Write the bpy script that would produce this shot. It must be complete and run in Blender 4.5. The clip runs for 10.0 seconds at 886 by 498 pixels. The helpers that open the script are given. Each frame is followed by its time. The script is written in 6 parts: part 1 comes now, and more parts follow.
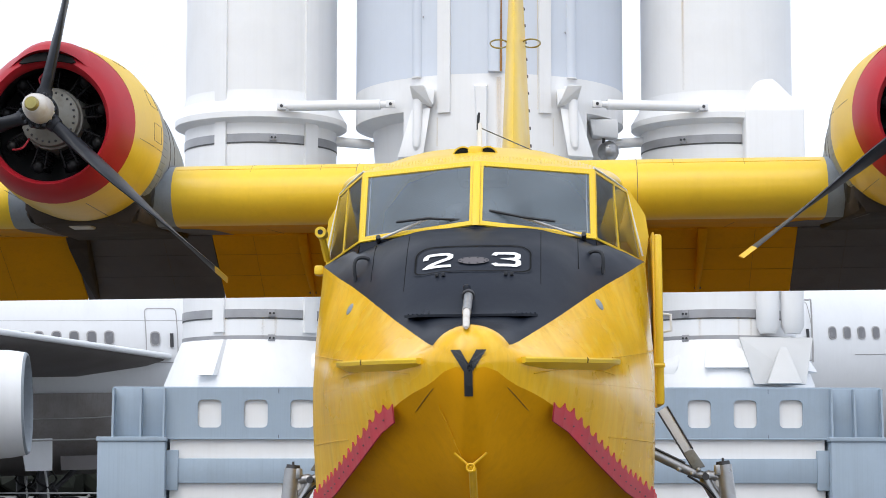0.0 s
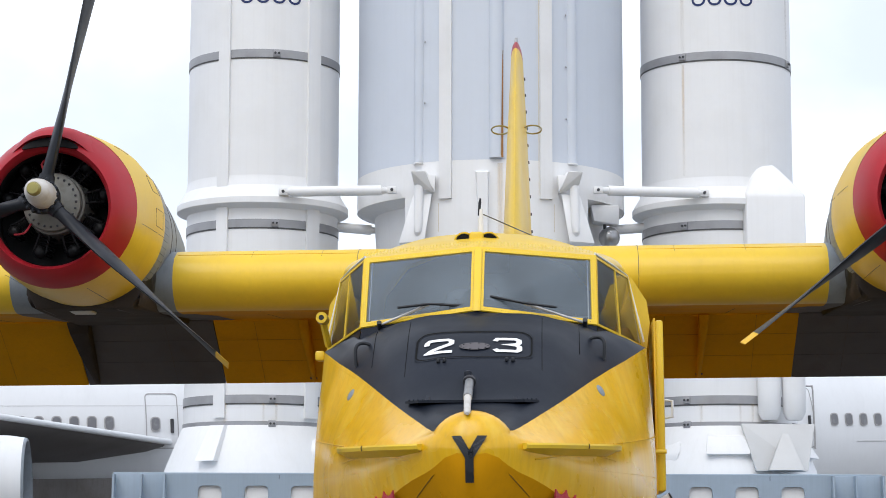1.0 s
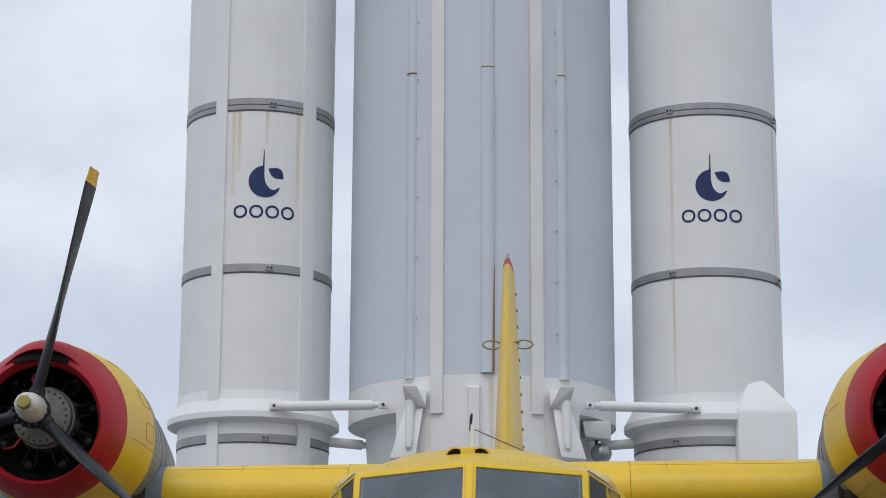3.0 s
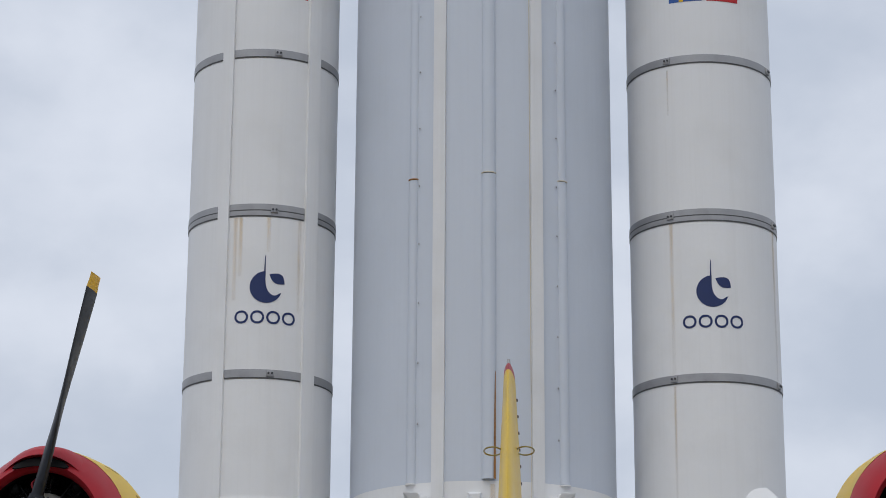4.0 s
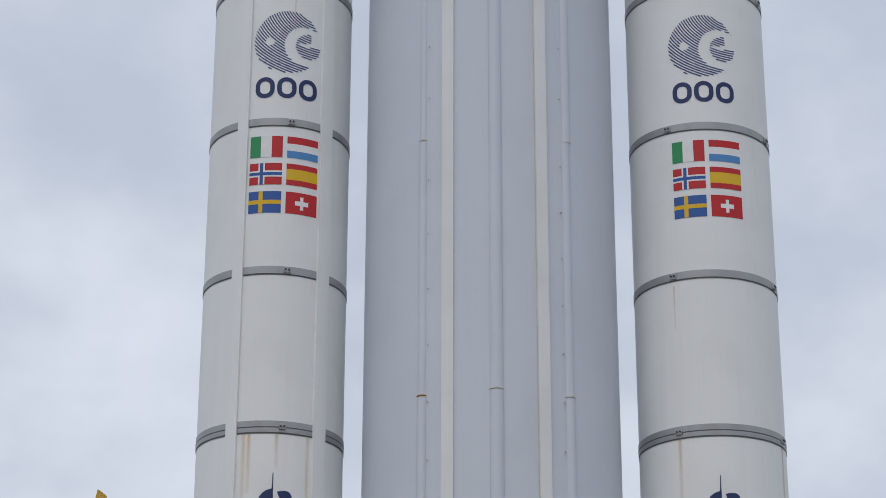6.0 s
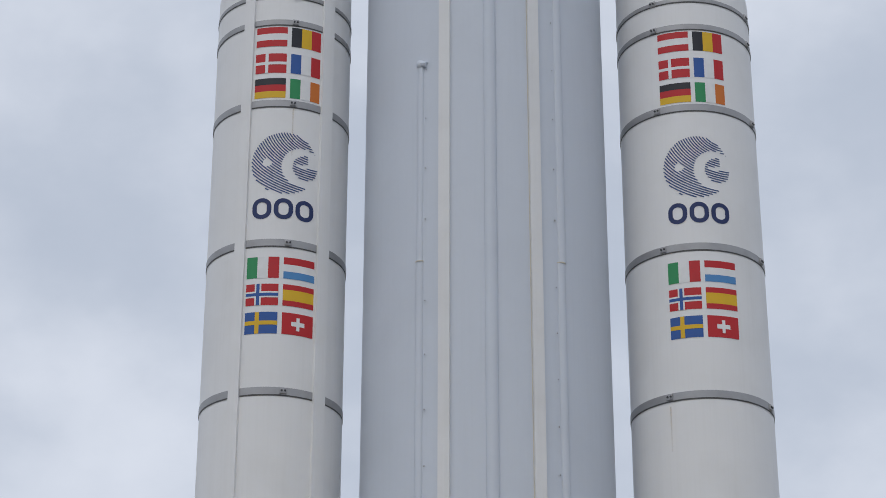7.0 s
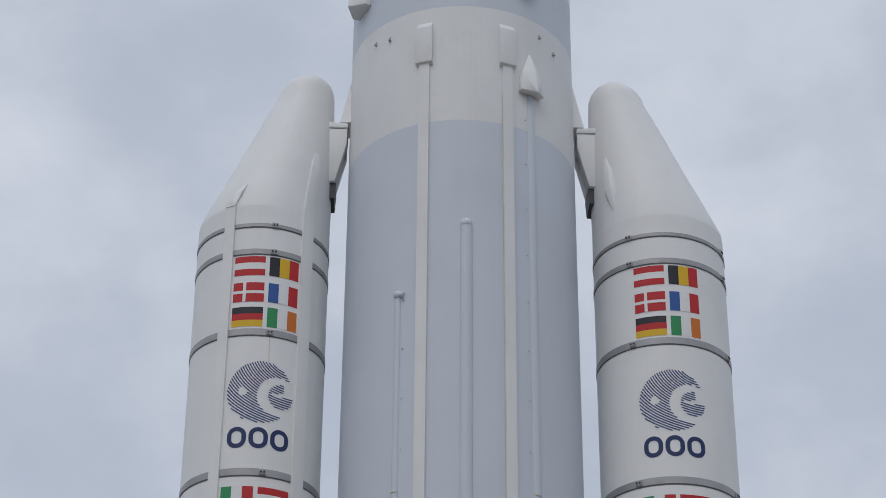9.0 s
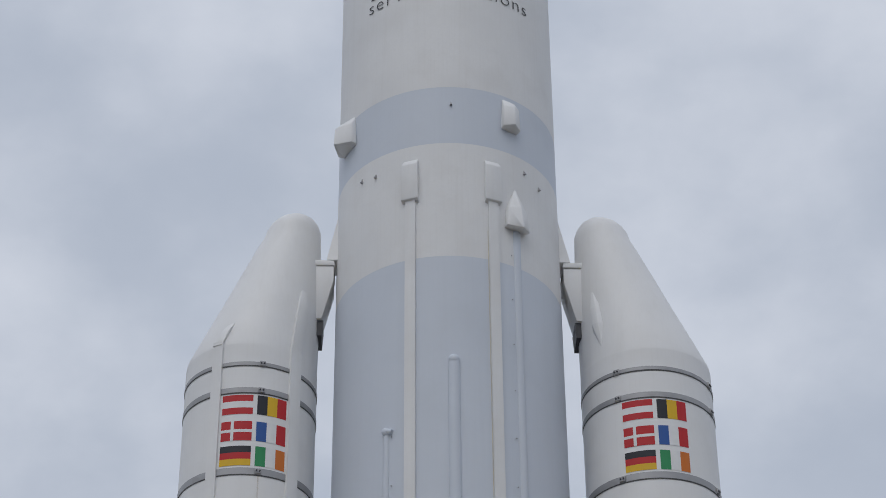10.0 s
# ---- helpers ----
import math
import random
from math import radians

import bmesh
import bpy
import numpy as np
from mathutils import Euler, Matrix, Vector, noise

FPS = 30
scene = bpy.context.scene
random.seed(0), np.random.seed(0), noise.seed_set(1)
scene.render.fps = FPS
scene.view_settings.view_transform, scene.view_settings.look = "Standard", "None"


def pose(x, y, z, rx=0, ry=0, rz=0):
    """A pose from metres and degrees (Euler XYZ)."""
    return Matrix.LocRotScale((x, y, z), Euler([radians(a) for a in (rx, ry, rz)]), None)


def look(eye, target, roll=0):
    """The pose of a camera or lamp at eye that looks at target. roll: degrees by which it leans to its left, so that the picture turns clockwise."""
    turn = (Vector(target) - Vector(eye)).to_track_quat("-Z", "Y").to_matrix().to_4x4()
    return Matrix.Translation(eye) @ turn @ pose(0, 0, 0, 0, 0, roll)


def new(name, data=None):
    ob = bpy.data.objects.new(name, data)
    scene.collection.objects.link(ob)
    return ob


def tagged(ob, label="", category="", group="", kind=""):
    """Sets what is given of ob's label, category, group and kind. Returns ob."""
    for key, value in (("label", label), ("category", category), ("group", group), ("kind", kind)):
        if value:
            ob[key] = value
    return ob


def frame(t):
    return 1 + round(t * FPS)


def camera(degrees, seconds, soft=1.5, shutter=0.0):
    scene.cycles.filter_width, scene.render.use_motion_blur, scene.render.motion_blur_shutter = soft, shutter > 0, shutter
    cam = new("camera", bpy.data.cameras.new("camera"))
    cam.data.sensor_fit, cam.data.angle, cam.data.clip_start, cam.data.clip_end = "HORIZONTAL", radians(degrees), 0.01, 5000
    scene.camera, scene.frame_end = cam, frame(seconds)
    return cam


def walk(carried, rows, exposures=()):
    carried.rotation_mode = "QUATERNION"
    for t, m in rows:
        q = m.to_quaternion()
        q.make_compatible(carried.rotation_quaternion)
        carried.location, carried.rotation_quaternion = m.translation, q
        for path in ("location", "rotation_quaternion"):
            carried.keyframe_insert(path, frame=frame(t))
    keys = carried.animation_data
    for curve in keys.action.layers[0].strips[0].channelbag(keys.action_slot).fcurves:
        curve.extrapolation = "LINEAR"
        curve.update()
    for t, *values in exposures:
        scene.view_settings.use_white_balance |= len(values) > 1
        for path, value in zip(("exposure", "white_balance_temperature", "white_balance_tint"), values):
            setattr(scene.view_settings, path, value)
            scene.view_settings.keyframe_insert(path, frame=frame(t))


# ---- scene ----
cam = camera(22.73, 10.0, soft=0.9)
EYE = 1.6
# seconds, yaw (to the right), pitch, roll (to the left), in degrees: a camera that stands still and tilts up
TURNS = [
    (0.0, 0.000, 5.913, 0.035), (0.5, -0.046, 6.798, 0.319), (1.0, -0.034, 8.139, 0.128), (1.1, -0.012, 8.325, 0.080), (1.2, 0.010, 8.655, 0.030),
    (1.5, 0.078, 9.756, -0.117), (2.0, 0.071, 11.276, -0.099), (2.5, 0.116, 12.577, 0.151),
    (2.7, 0.162, 13.065, 0.229), (3.8, 0.151, 15.755, 0.306), (4.0, 0.131, 16.465, 0.312),
    (4.5, 0.070, 17.805, 0.340), (5.0, -0.032, 19.293, 0.183), (5.5, -0.090, 20.592, 0.254),
    (5.7, -0.115, 21.201, 0.150), (6.8, -0.082, 24.486, 0.209), (7.0, -0.011, 25.209, 0.097),
    (7.5, 0.193, 26.748, 0.149), (7.6, 0.226, 27.09, 0.137), (7.7, 0.259, 27.67, 0.126),
    (7.8, 0.292, 28.68, 0.115), (7.9, 0.325, 29.17, 0.103), (8.0, 0.357, 29.652, 0.091), (8.2, 0.402, 30.31, 0.190), (8.5, 0.470, 30.642, 0.347),
    (9.0, 0.659, 31.200, 0.419), (9.5, 0.846, 32.848, 0.029), (10.0, 1.059, 34.739, -0.456),
]
EXPOSURES = [(0.0, 0.74), (0.5, 0.68), (0.8, 0.60), (1.0, 0.54), (1.2, 0.46), (1.5, 0.38), (2.5, 0.06), (4.0, -0.24), (5.5, -0.25), (7.5, -0.30), (10.0, -0.45)]
walk(cam, [(t, pose(0, 0, EYE, 90 + p, 0, -y) @ pose(0, 0, 0, 0, 0, r)) for t, y, p, r in TURNS], EXPOSURES)

# ---- light: an overcast day ----
SUN_EL, SUN_AZ = 55.0, 200.0
world = bpy.data.worlds.new("world")
scene.world = world
world.use_nodes = True
wn, wl = world.node_tree.nodes, world.node_tree.links
wn.clear()
w_out = wn.new("ShaderNodeOutputWorld")
w_bg = wn.new("ShaderNodeBackground")
w_bg.inputs["Strength"].default_value = 0.1
sky = wn.new("ShaderNodeTexSky")
sky.sky_type, sky.sun_disc = "NISHITA", False
sky.sun_elevation, sky.sun_rotation = radians(SUN_EL), radians(SUN_AZ)
sky.air_density, sky.dust_density = 1.0, 3.0
w_co = wn.new("ShaderNodeTexCoord")
w_map = wn.new("ShaderNodeMapping")
w_map.inputs["Scale"].default_value = (3.6, 3.6, 5.2)
w_noise = wn.new("ShaderNodeTexNoise")
w_noise.inputs["Scale"].default_value = 1.7
w_noise.inputs["Detail"].default_value = 6.0
w_noise.inputs["Roughness"].default_value = 0.5
w_ramp = wn.new("ShaderNodeValToRGB")
w_ramp.color_ramp.elements[0].position, w_ramp.color_ramp.elements[0].color = 0.33, (6.15, 6.85, 8.15, 1)
w_ramp.color_ramp.elements[1].position, w_ramp.color_ramp.elements[1].color = 0.72, (8.9, 9.45, 10.6, 1)
w_ramp.color_ramp.interpolation = "EASE"
w_mix = wn.new("ShaderNodeMixRGB")
w_mix.inputs["Fac"].default_value = 0.93
wl.new(w_co.outputs["Generated"], w_map.inputs["Vector"])
wl.new(w_map.outputs["Vector"], w_noise.inputs["Vector"])
wl.new(w_noise.outputs["Fac"], w_ramp.inputs["Fac"])
wl.new(sky.outputs["Color"], w_mix.inputs["Color1"])
wl.new(w_ramp.outputs["Color"], w_mix.inputs["Color2"])
wl.new(w_mix.outputs["Color"], w_bg.inputs["Color"])
wl.new(w_bg.outputs["Background"], w_out.inputs["Surface"])
sun = new("sun", bpy.data.lights.new("sun", "SUN"))
sun.data.energy, sun.data.angle, sun.data.color = 1.0, radians(45), (1.0, 0.97, 0.92)
sun.matrix_world = look((0, 0, 60), Vector((0, 0, 60)) - Vector((math.sin(radians(SUN_AZ)) * math.cos(radians(SUN_EL)), math.cos(radians(SUN_AZ)) * math.cos(radians(SUN_EL)), math.sin(radians(SUN_EL)))))


# ---- materials ----
def material(name, color, rough=0.5, metal=0.0, vary=0.12, dirt=(0.25, 0.2, 0.15), dirt_amount=0.0, streak=0.0, scale=1.5, bump=0.0, coat=0.0, bump_scale=40.0, spec=0.35, pale=None):
    """Paint or metal: broad and fine variation, dirt in blotches, dirt in streaks that run down; pale: reflection
    streaks painted in.
    """
    m = bpy.data.materials.new(name)
    m.use_nodes = True
    n, l = m.node_tree.nodes, m.node_tree.links
    b = n["Principled BSDF"]
    b.inputs["Metallic"].default_value = metal
    b.inputs["Specular IOR Level"].default_value = spec
    b.inputs["Coat Weight"].default_value = coat
    b.inputs["Coat Roughness"].default_value = 0.15
    co = n.new("ShaderNodeTexCoord")

    def noise_fac(vec_scale, sc, detail, lo, hi):
        mp = n.new("ShaderNodeMapping")
        mp.inputs["Scale"].default_value = vec_scale
        l.new(co.outputs["Object"], mp.inputs["Vector"])
        t = n.new("ShaderNodeTexNoise")
        t.inputs["Scale"].default_value, t.inputs["Detail"].default_value = sc, detail
        l.new(mp.outputs["Vector"], t.inputs["Vector"])
        r = n.new("ShaderNodeMapRange")
        r.inputs["From Min"].default_value, r.inputs["From Max"].default_value = lo, hi
        l.new(t.outputs["Fac"], r.inputs["Value"])
        return r.outputs["Result"]

    def mix(fac, a, c, k=1.0):
        x = n.new("ShaderNodeMixRGB")
        if k != 1.0:
            mu = n.new("ShaderNodeMath")
            mu.operation = "MULTIPLY"
            mu.inputs[1].default_value = k
            l.new(fac, mu.inputs[0])
            fac = mu.outputs[0]
        l.new(fac, x.inputs["Fac"])
        for key, v in (("Color1", a), ("Color2", c)):
            if isinstance(v, tuple):
                x.inputs[key].default_value = (*v, 1)
            else:
                l.new(v, x.inputs[key])
        return x.outputs["Color"]

    low = tuple(c * (1 - vary) for c in color)
    high = tuple(min(1, c * (1 + vary * 0.6)) for c in color)
    broad = noise_fac((1, 1, 1), scale, 4, 0.3, 0.7)
    fine = noise_fac((1, 1, 1), scale * 22, 3, 0.3, 0.75)
    col = mix(broad, low, high)
    col = mix(fine, col, tuple(c * (1 - vary) for c in color), 0.35)
    if dirt_amount:
        col = mix(noise_fac((1, 1, 1), scale * 1.7, 8, 0.5, 0.85), col, dirt, dirt_amount)
    if streak:
        col = mix(noise_fac((7, 7, 0.28), scale * 1.2, 6, 0.54, 0.85), col, dirt, streak)
        col = mix(noise_fac((30, 30, 0.7), scale * 1.3, 4, 0.5, 0.8), col, dirt, streak * 0.6)
    # light upright streaks: glossy reflections mixed into the base colour
    if pale:
        col = mix(noise_fac((9, 9, 0.45), scale * 1.1, 5, 0.5, 0.72), col, pale, 0.45)
    l.new(col, b.inputs["Base Color"])
    ro = n.new("ShaderNodeMapRange")
    ro.inputs["To Min"].default_value, ro.inputs["To Max"].default_value = max(0.02, rough - 0.08), min(1, rough + 0.12)
    l.new(broad, ro.inputs["Value"])
    l.new(ro.outputs["Result"], b.inputs["Roughness"])
    if bump:
        t = n.new("ShaderNodeTexNoise")
        t.inputs["Scale"].default_value, t.inputs["Detail"].default_value = bump_scale, 3
        l.new(co.outputs["Object"], t.inputs["Vector"])
        bp = n.new("ShaderNodeBump")
        bp.inputs["Strength"].default_value, bp.inputs["Distance"].default_value = bump, 0.02
        l.new(t.outputs["Fac"], bp.inputs["Height"])
        l.new(bp.outputs["Normal"], b.inputs["Normal"])
    return m


def glass(name, tint, clear, ior=1.5):
    """A pane: sees through in part, mirrors by Fresnel, with some reflected sky painted in."""
    m = bpy.data.materials.new(name)
    m.use_nodes = True
    n, l = m.node_tree.nodes, m.node_tree.links
    n.clear()
    out = n.new("ShaderNodeOutputMaterial")
    tr = n.new("ShaderNodeBsdfTransparent")
    tr.inputs["Color"].default_value = (*tint, 1)
    sky_sheen = n.new("ShaderNodeBsdfDiffuse")
    sky_sheen.inputs["Color"].default_value = (0.245, 0.295, 0.335, 1)
    gl = n.new("ShaderNodeBsdfGlossy")
    gl.inputs["Roughness"].default_value = 0.04
    m1, m2 = n.new("ShaderNodeMixShader"), n.new("ShaderNodeMixShader")
    # the bluish diffuse layer paints in reflected sky; noise makes it uneven
    co = n.new("ShaderNodeTexCoord")
    ns = n.new("ShaderNodeTexNoise")
    ns.inputs["Scale"].default_value = 2.2
    ns.inputs["Detail"].default_value = 5
    mr = n.new("ShaderNodeMapRange")
    mr.inputs["From Min"].default_value, mr.inputs["From Max"].default_value = 0.3, 0.7
    mr.inputs["To Min"].default_value, mr.inputs["To Max"].default_value = (1 - clear) * 0.75, (1 - clear) * 1.35
    l.new(co.outputs["Object"], ns.inputs["Vector"])
    l.new(ns.outputs["Fac"], mr.inputs["Value"])
    l.new(mr.outputs["Result"], m1.inputs["Fac"])
    fr = n.new("ShaderNodeFresnel")
    fr.inputs["IOR"].default_value = ior
    l.new(tr.outputs[0], m1.inputs[1])
    l.new(sky_sheen.outputs[0], m1.inputs[2])
    l.new(fr.outputs[0], m2.inputs["Fac"])
    l.new(m1.outputs[0], m2.inputs[1])
    l.new(gl.outputs[0], m2.inputs[2])
    l.new(m2.outputs[0], out.inputs["Surface"])
    return m


YELLOW = material("yellow_paint", (0.80, 0.53, 0.030), 0.36, vary=0.10, dirt=(0.46, 0.28, 0.02), dirt_amount=0.20, streak=0.14, scale=0.9, coat=0.12, bump=0.05, bump_scale=3.0)
# matt yellow of the undersides, darkened and reddened to hold their shade
SHADED_YELLOW = material("shaded_matt_yellow_paint", (0.70, 0.315, 0.003), 0.6, spec=0.08, vary=0.12, dirt=(0.40, 0.19, 0.01), dirt_amount=0.2, streak=0.3, scale=1.0)
PALE_YELLOW = material("pale_rivet_yellow", (0.80, 0.62, 0.16), 0.5, vary=0.1, scale=3.0)
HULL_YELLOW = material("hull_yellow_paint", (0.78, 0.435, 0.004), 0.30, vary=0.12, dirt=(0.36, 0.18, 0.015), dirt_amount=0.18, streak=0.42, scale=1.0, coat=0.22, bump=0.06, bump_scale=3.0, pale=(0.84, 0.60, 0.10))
RED = material("red_paint", (0.41, 0.012, 0.022), 0.42, vary=0.15, dirt=(0.2, 0.03, 0.03), dirt_amount=0.3, scale=2.0)
RAIL_RED = material("faded_red_paint", (0.45, 0.035, 0.05), 0.5, vary=0.18, dirt=(0.3, 0.09, 0.07), dirt_amount=0.4, scale=4.0)
BLACK = material("anti_glare_black", (0.008, 0.011, 0.019), 0.42, spec=0.20, vary=0.3, dirt=(0.024, 0.028, 0.036), dirt_amount=0.4, streak=0.25, scale=1.6, bump=0.05, bump_scale=4.0)
MARK_BLACK = material("marking_black", (0.02, 0.022, 0.026), 0.5, scale=4)
MARK_WHITE = material("marking_white", (0.80, 0.80, 0.80), 0.5, vary=0.06, scale=5)
RUBBER = material("rubber", (0.018, 0.018, 0.019), 0.8, vary=0.2, dirt=(0.08, 0.075, 0.07), dirt_amount=0.3, scale=4)
BLADE = material("propeller_blade_paint", (0.016, 0.018, 0.023), 0.38, spec=0.25, vary=0.2, dirt=(0.09, 0.09, 0.1), dirt_amount=0.35, scale=2.5)
TIP_YELLOW = material("blade_tip_yellow", (0.80, 0.48, 0.04), 0.45, scale=6)
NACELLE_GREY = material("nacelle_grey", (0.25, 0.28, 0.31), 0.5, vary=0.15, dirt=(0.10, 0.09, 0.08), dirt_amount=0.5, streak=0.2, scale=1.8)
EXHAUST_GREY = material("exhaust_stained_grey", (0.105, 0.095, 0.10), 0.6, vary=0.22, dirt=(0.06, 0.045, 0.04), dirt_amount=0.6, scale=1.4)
ENGINE_DARK = material("engine_dark_metal", (0.014, 0.014, 0.015), 0.5, 0.3, vary=0.3, dirt=(0.04, 0.033, 0.026), dirt_amount=0.4, scale=8)
ENGINE_GREY = material("engine_case_grey", (0.22, 0.215, 0.19), 0.5, 0.2, vary=0.2, dirt=(0.12, 0.09, 0.05), dirt_amount=0.6, scale=9)
DOME = material("propeller_dome", (0.62, 0.59, 0.55), 0.4, 0.1, vary=0.12, dirt=(0.3, 0.2, 0.08), dirt_amount=0.4, scale=7)
BRASS = material("oily_brass", (0.35, 0.30, 0.10), 0.35, 0.4, scale=8)
STEEL = material("bare_steel", (0.42, 0.42, 0.42), 0.35, 0.75, vary=0.18, dirt=(0.15, 0.13, 0.11), dirt_amount=0.4, scale=6)
DARK_STEEL = material("dark_steel", (0.07, 0.07, 0.075), 0.5, 0.5, scale=6)
WHITE = material("rocket_white", (0.80, 0.80, 0.80), 0.48, vary=0.035, dirt=(0.52, 0.50, 0.46), dirt_amount=0.22, streak=0.12, scale=0.45, bump=0.03, bump_scale=1.2)
WARM_WHITE = material("rocket_warm_white", (0.765, 0.765, 0.765), 0.5, vary=0.05, dirt=(0.56, 0.53, 0.50), dirt_amount=0.25, streak=0.15, scale=0.6)
CORE_BLUE = material("core_pale_blue_grey", (0.61, 0.652, 0.72), 0.5, vary=0.035, dirt=(0.45, 0.48, 0.52), dirt_amount=0.2, streak=0.12, scale=0.4, bump=0.03, bump_scale=1.0)
BAND = material("booster_band_metal", (0.37, 0.37, 0.38), 0.42, 0.35, vary=0.14, dirt=(0.2, 0.19, 0.18), dirt_amount=0.4, scale=2.0)
BAND_DARK = material("band_shadow_line", (0.10, 0.10, 0.10), 0.6, 0.2, scale=5)
RUST = material("rust_stain", (0.42, 0.20, 0.06), 0.8, vary=0.3, dirt=(0.20, 0.08, 0.03), dirt_amount=0.6, scale=7)
PALE_RUST = material("pale_rust_run", (0.68, 0.62, 0.50), 0.7, vary=0.10, dirt=(0.58, 0.44, 0.25), dirt_amount=0.35, streak=0.3, scale=4)


def wash(name, color, strength):
    """A thin stain that lets the paint show through, soft at its sides and fading downwards."""
    m = bpy.data.materials.new(name)
    m.use_nodes = True
    n, l = m.node_tree.nodes, m.node_tree.links
    n.clear()
    out, mix = n.new("ShaderNodeOutputMaterial"), n.new("ShaderNodeMixShader")
    tr, df = n.new("ShaderNodeBsdfTransparent"), n.new("ShaderNodeBsdfDiffuse")
    df.inputs["Color"].default_value = (*color, 1)
    co, sep = n.new("ShaderNodeTexCoord"), n.new("ShaderNodeSeparateXYZ")
    l.new(co.outputs["Generated"], sep.inputs[0])
    side = n.new("ShaderNodeMath")
    side.operation = "PINGPONG"
    side.inputs[1].default_value = 0.5
    l.new(sep.outputs["X"], side.inputs[0])
    soft = n.new("ShaderNodeMapRange")
    soft.interpolation_type = "SMOOTHSTEP"
    soft.inputs["From Min"].default_value, soft.inputs["From Max"].default_value = 0.02, 0.45
    l.new(side.outputs[0], soft.inputs["Value"])
    mp, ns = n.new("ShaderNodeMapping"), n.new("ShaderNodeTexNoise")
    mp.inputs["Scale"].default_value = (14, 14, 0.8)
    ns.inputs["Scale"].default_value, ns.inputs["Detail"].default_value = 1.0, 4
    l.new(co.outputs["Object"], mp.inputs["Vector"])
    l.new(mp.outputs[0], ns.inputs["Vector"])
    spot = n.new("ShaderNodeMapRange")
    spot.inputs["From Min"].default_value, spot.inputs["From Max"].default_value = 0.3, 0.65
    spot.inputs["To Min"].default_value = 0.25
    l.new(ns.outputs["Fac"], spot.inputs["Value"])
    fall = n.new("ShaderNodeMapRange")
    fall.inputs["To Min"].default_value, fall.inputs["To Max"].default_value = strength * 0.3, strength
    l.new(sep.outputs["Z"], fall.inputs["Value"])
    a, b = n.new("ShaderNodeMath"), n.new("ShaderNodeMath")
    a.operation = b.operation = "MULTIPLY"
    l.new(soft.outputs[0], a.inputs[0])
    l.new(spot.outputs[0], a.inputs[1])
    l.new(a.outputs[0], b.inputs[0])
    l.new(fall.outputs[0], b.inputs[1])
    l.new(b.outputs[0], mix.inputs["Fac"])
    l.new(tr.outputs[0], mix.inputs[1])
    l.new(df.outputs[0], mix.inputs[2])
    l.new(mix.outputs[0], out.inputs["Surface"])
    return m


RUST_WASH = wash("rust_wash", (0.74, 0.47, 0.15), 0.36)
PLATE_GREY = material("dull_white_plate", (0.58, 0.58, 0.575), 0.6, vary=0.06, dirt=(0.45, 0.44, 0.42), dirt_amount=0.3, scale=1.2)
SOOT = material("sooty_brown_metal", (0.052, 0.042, 0.037), 0.7, vary=0.3, spec=0.15, dirt=(0.10, 0.082, 0.072), dirt_amount=0.5, scale=2.6)
WORN_COWL = material("worn_cowl_metal", (0.33, 0.32, 0.30), 0.5, 0.15, vary=0.2, dirt=(0.48, 0.33, 0.05), dirt_amount=0.6, scale=3.4)
BROWN_SEAM = material("dark_brown_seam", (0.10, 0.055, 0.012), 0.7, scale=5)
TABLE_BLUE = material("table_blue_grey_paint", (0.325, 0.40, 0.48), 0.5, vary=0.07, dirt=(0.2, 0.23, 0.26), dirt_amount=0.3, streak=0.25, scale=0.8)
DISC_BLUE = material("logo_disc_blue", (0.035, 0.065, 0.20), 0.5, vary=0.08, scale=6)
NAVY = material("logo_navy", (0.018, 0.033, 0.12), 0.5, vary=0.08, scale=6)
AIR_WHITE = material("airliner_white", (0.76, 0.77, 0.78), 0.4, vary=0.03, dirt=(0.6, 0.6, 0.6), dirt_amount=0.2, streak=0.2, scale=0.3)
AIR_GREY = material("airliner_grey", (0.40, 0.39, 0.385), 0.5, vary=0.10, dirt=(0.28, 0.26, 0.24), dirt_amount=0.5, scale=0.5)
AIR_BELLY = material("airliner_worn_belly", (0.17, 0.155, 0.15), 0.55, vary=0.18, dirt=(0.09, 0.075, 0.065), dirt_amount=0.5, scale=0.5)
AIR_FAIRING = material("airliner_belly_fairing", (0.27, 0.25, 0.24), 0.55, vary=0.2, dirt=(0.13, 0.10, 0.08), dirt_amount=0.5, streak=0.4, scale=0.6)
PANE_DARK = material("cabin_window_dark", (0.20, 0.20, 0.21), 0.2, scale=3)
HOLE = material("dark_opening", (0.004, 0.004, 0.004), 0.95, scale=5)
INTERIOR = material("cockpit_interior", (0.16, 0.17, 0.18), 0.8, vary=0.2, scale=3)
SEAT = material("seat_cloth", (0.22, 0.16, 0.12), 0.9, vary=0.2, scale=6)
GROUND = material("apron_asphalt", (0.15, 0.147, 0.14), 0.9, vary=0.15, dirt=(0.14, 0.135, 0.13), dirt_amount=0.5, scale=0.25, bump=0.2, bump_scale=8)
TREE_GREEN = material("far_foliage", (0.018, 0.021, 0.015), 0.9, vary=0.4, scale=0.6)
FLAG = {k: material("flag_" + k, c, 0.5, vary=0.06, scale=5) for k, c in dict(
    red=(0.50, 0.02, 0.025), white=(0.78, 0.78, 0.78), blue=(0.03, 0.10, 0.34), light_blue=(0.08, 0.25, 0.52), green=(0.03, 0.27, 0.10),
    black=(0.02, 0.022, 0.03), gold=(0.72, 0.44, 0.02), orange=(0.62, 0.17, 0.025)).items()}
PANE = glass("cockpit_glass", (0.66, 0.70, 0.73), 0.62)
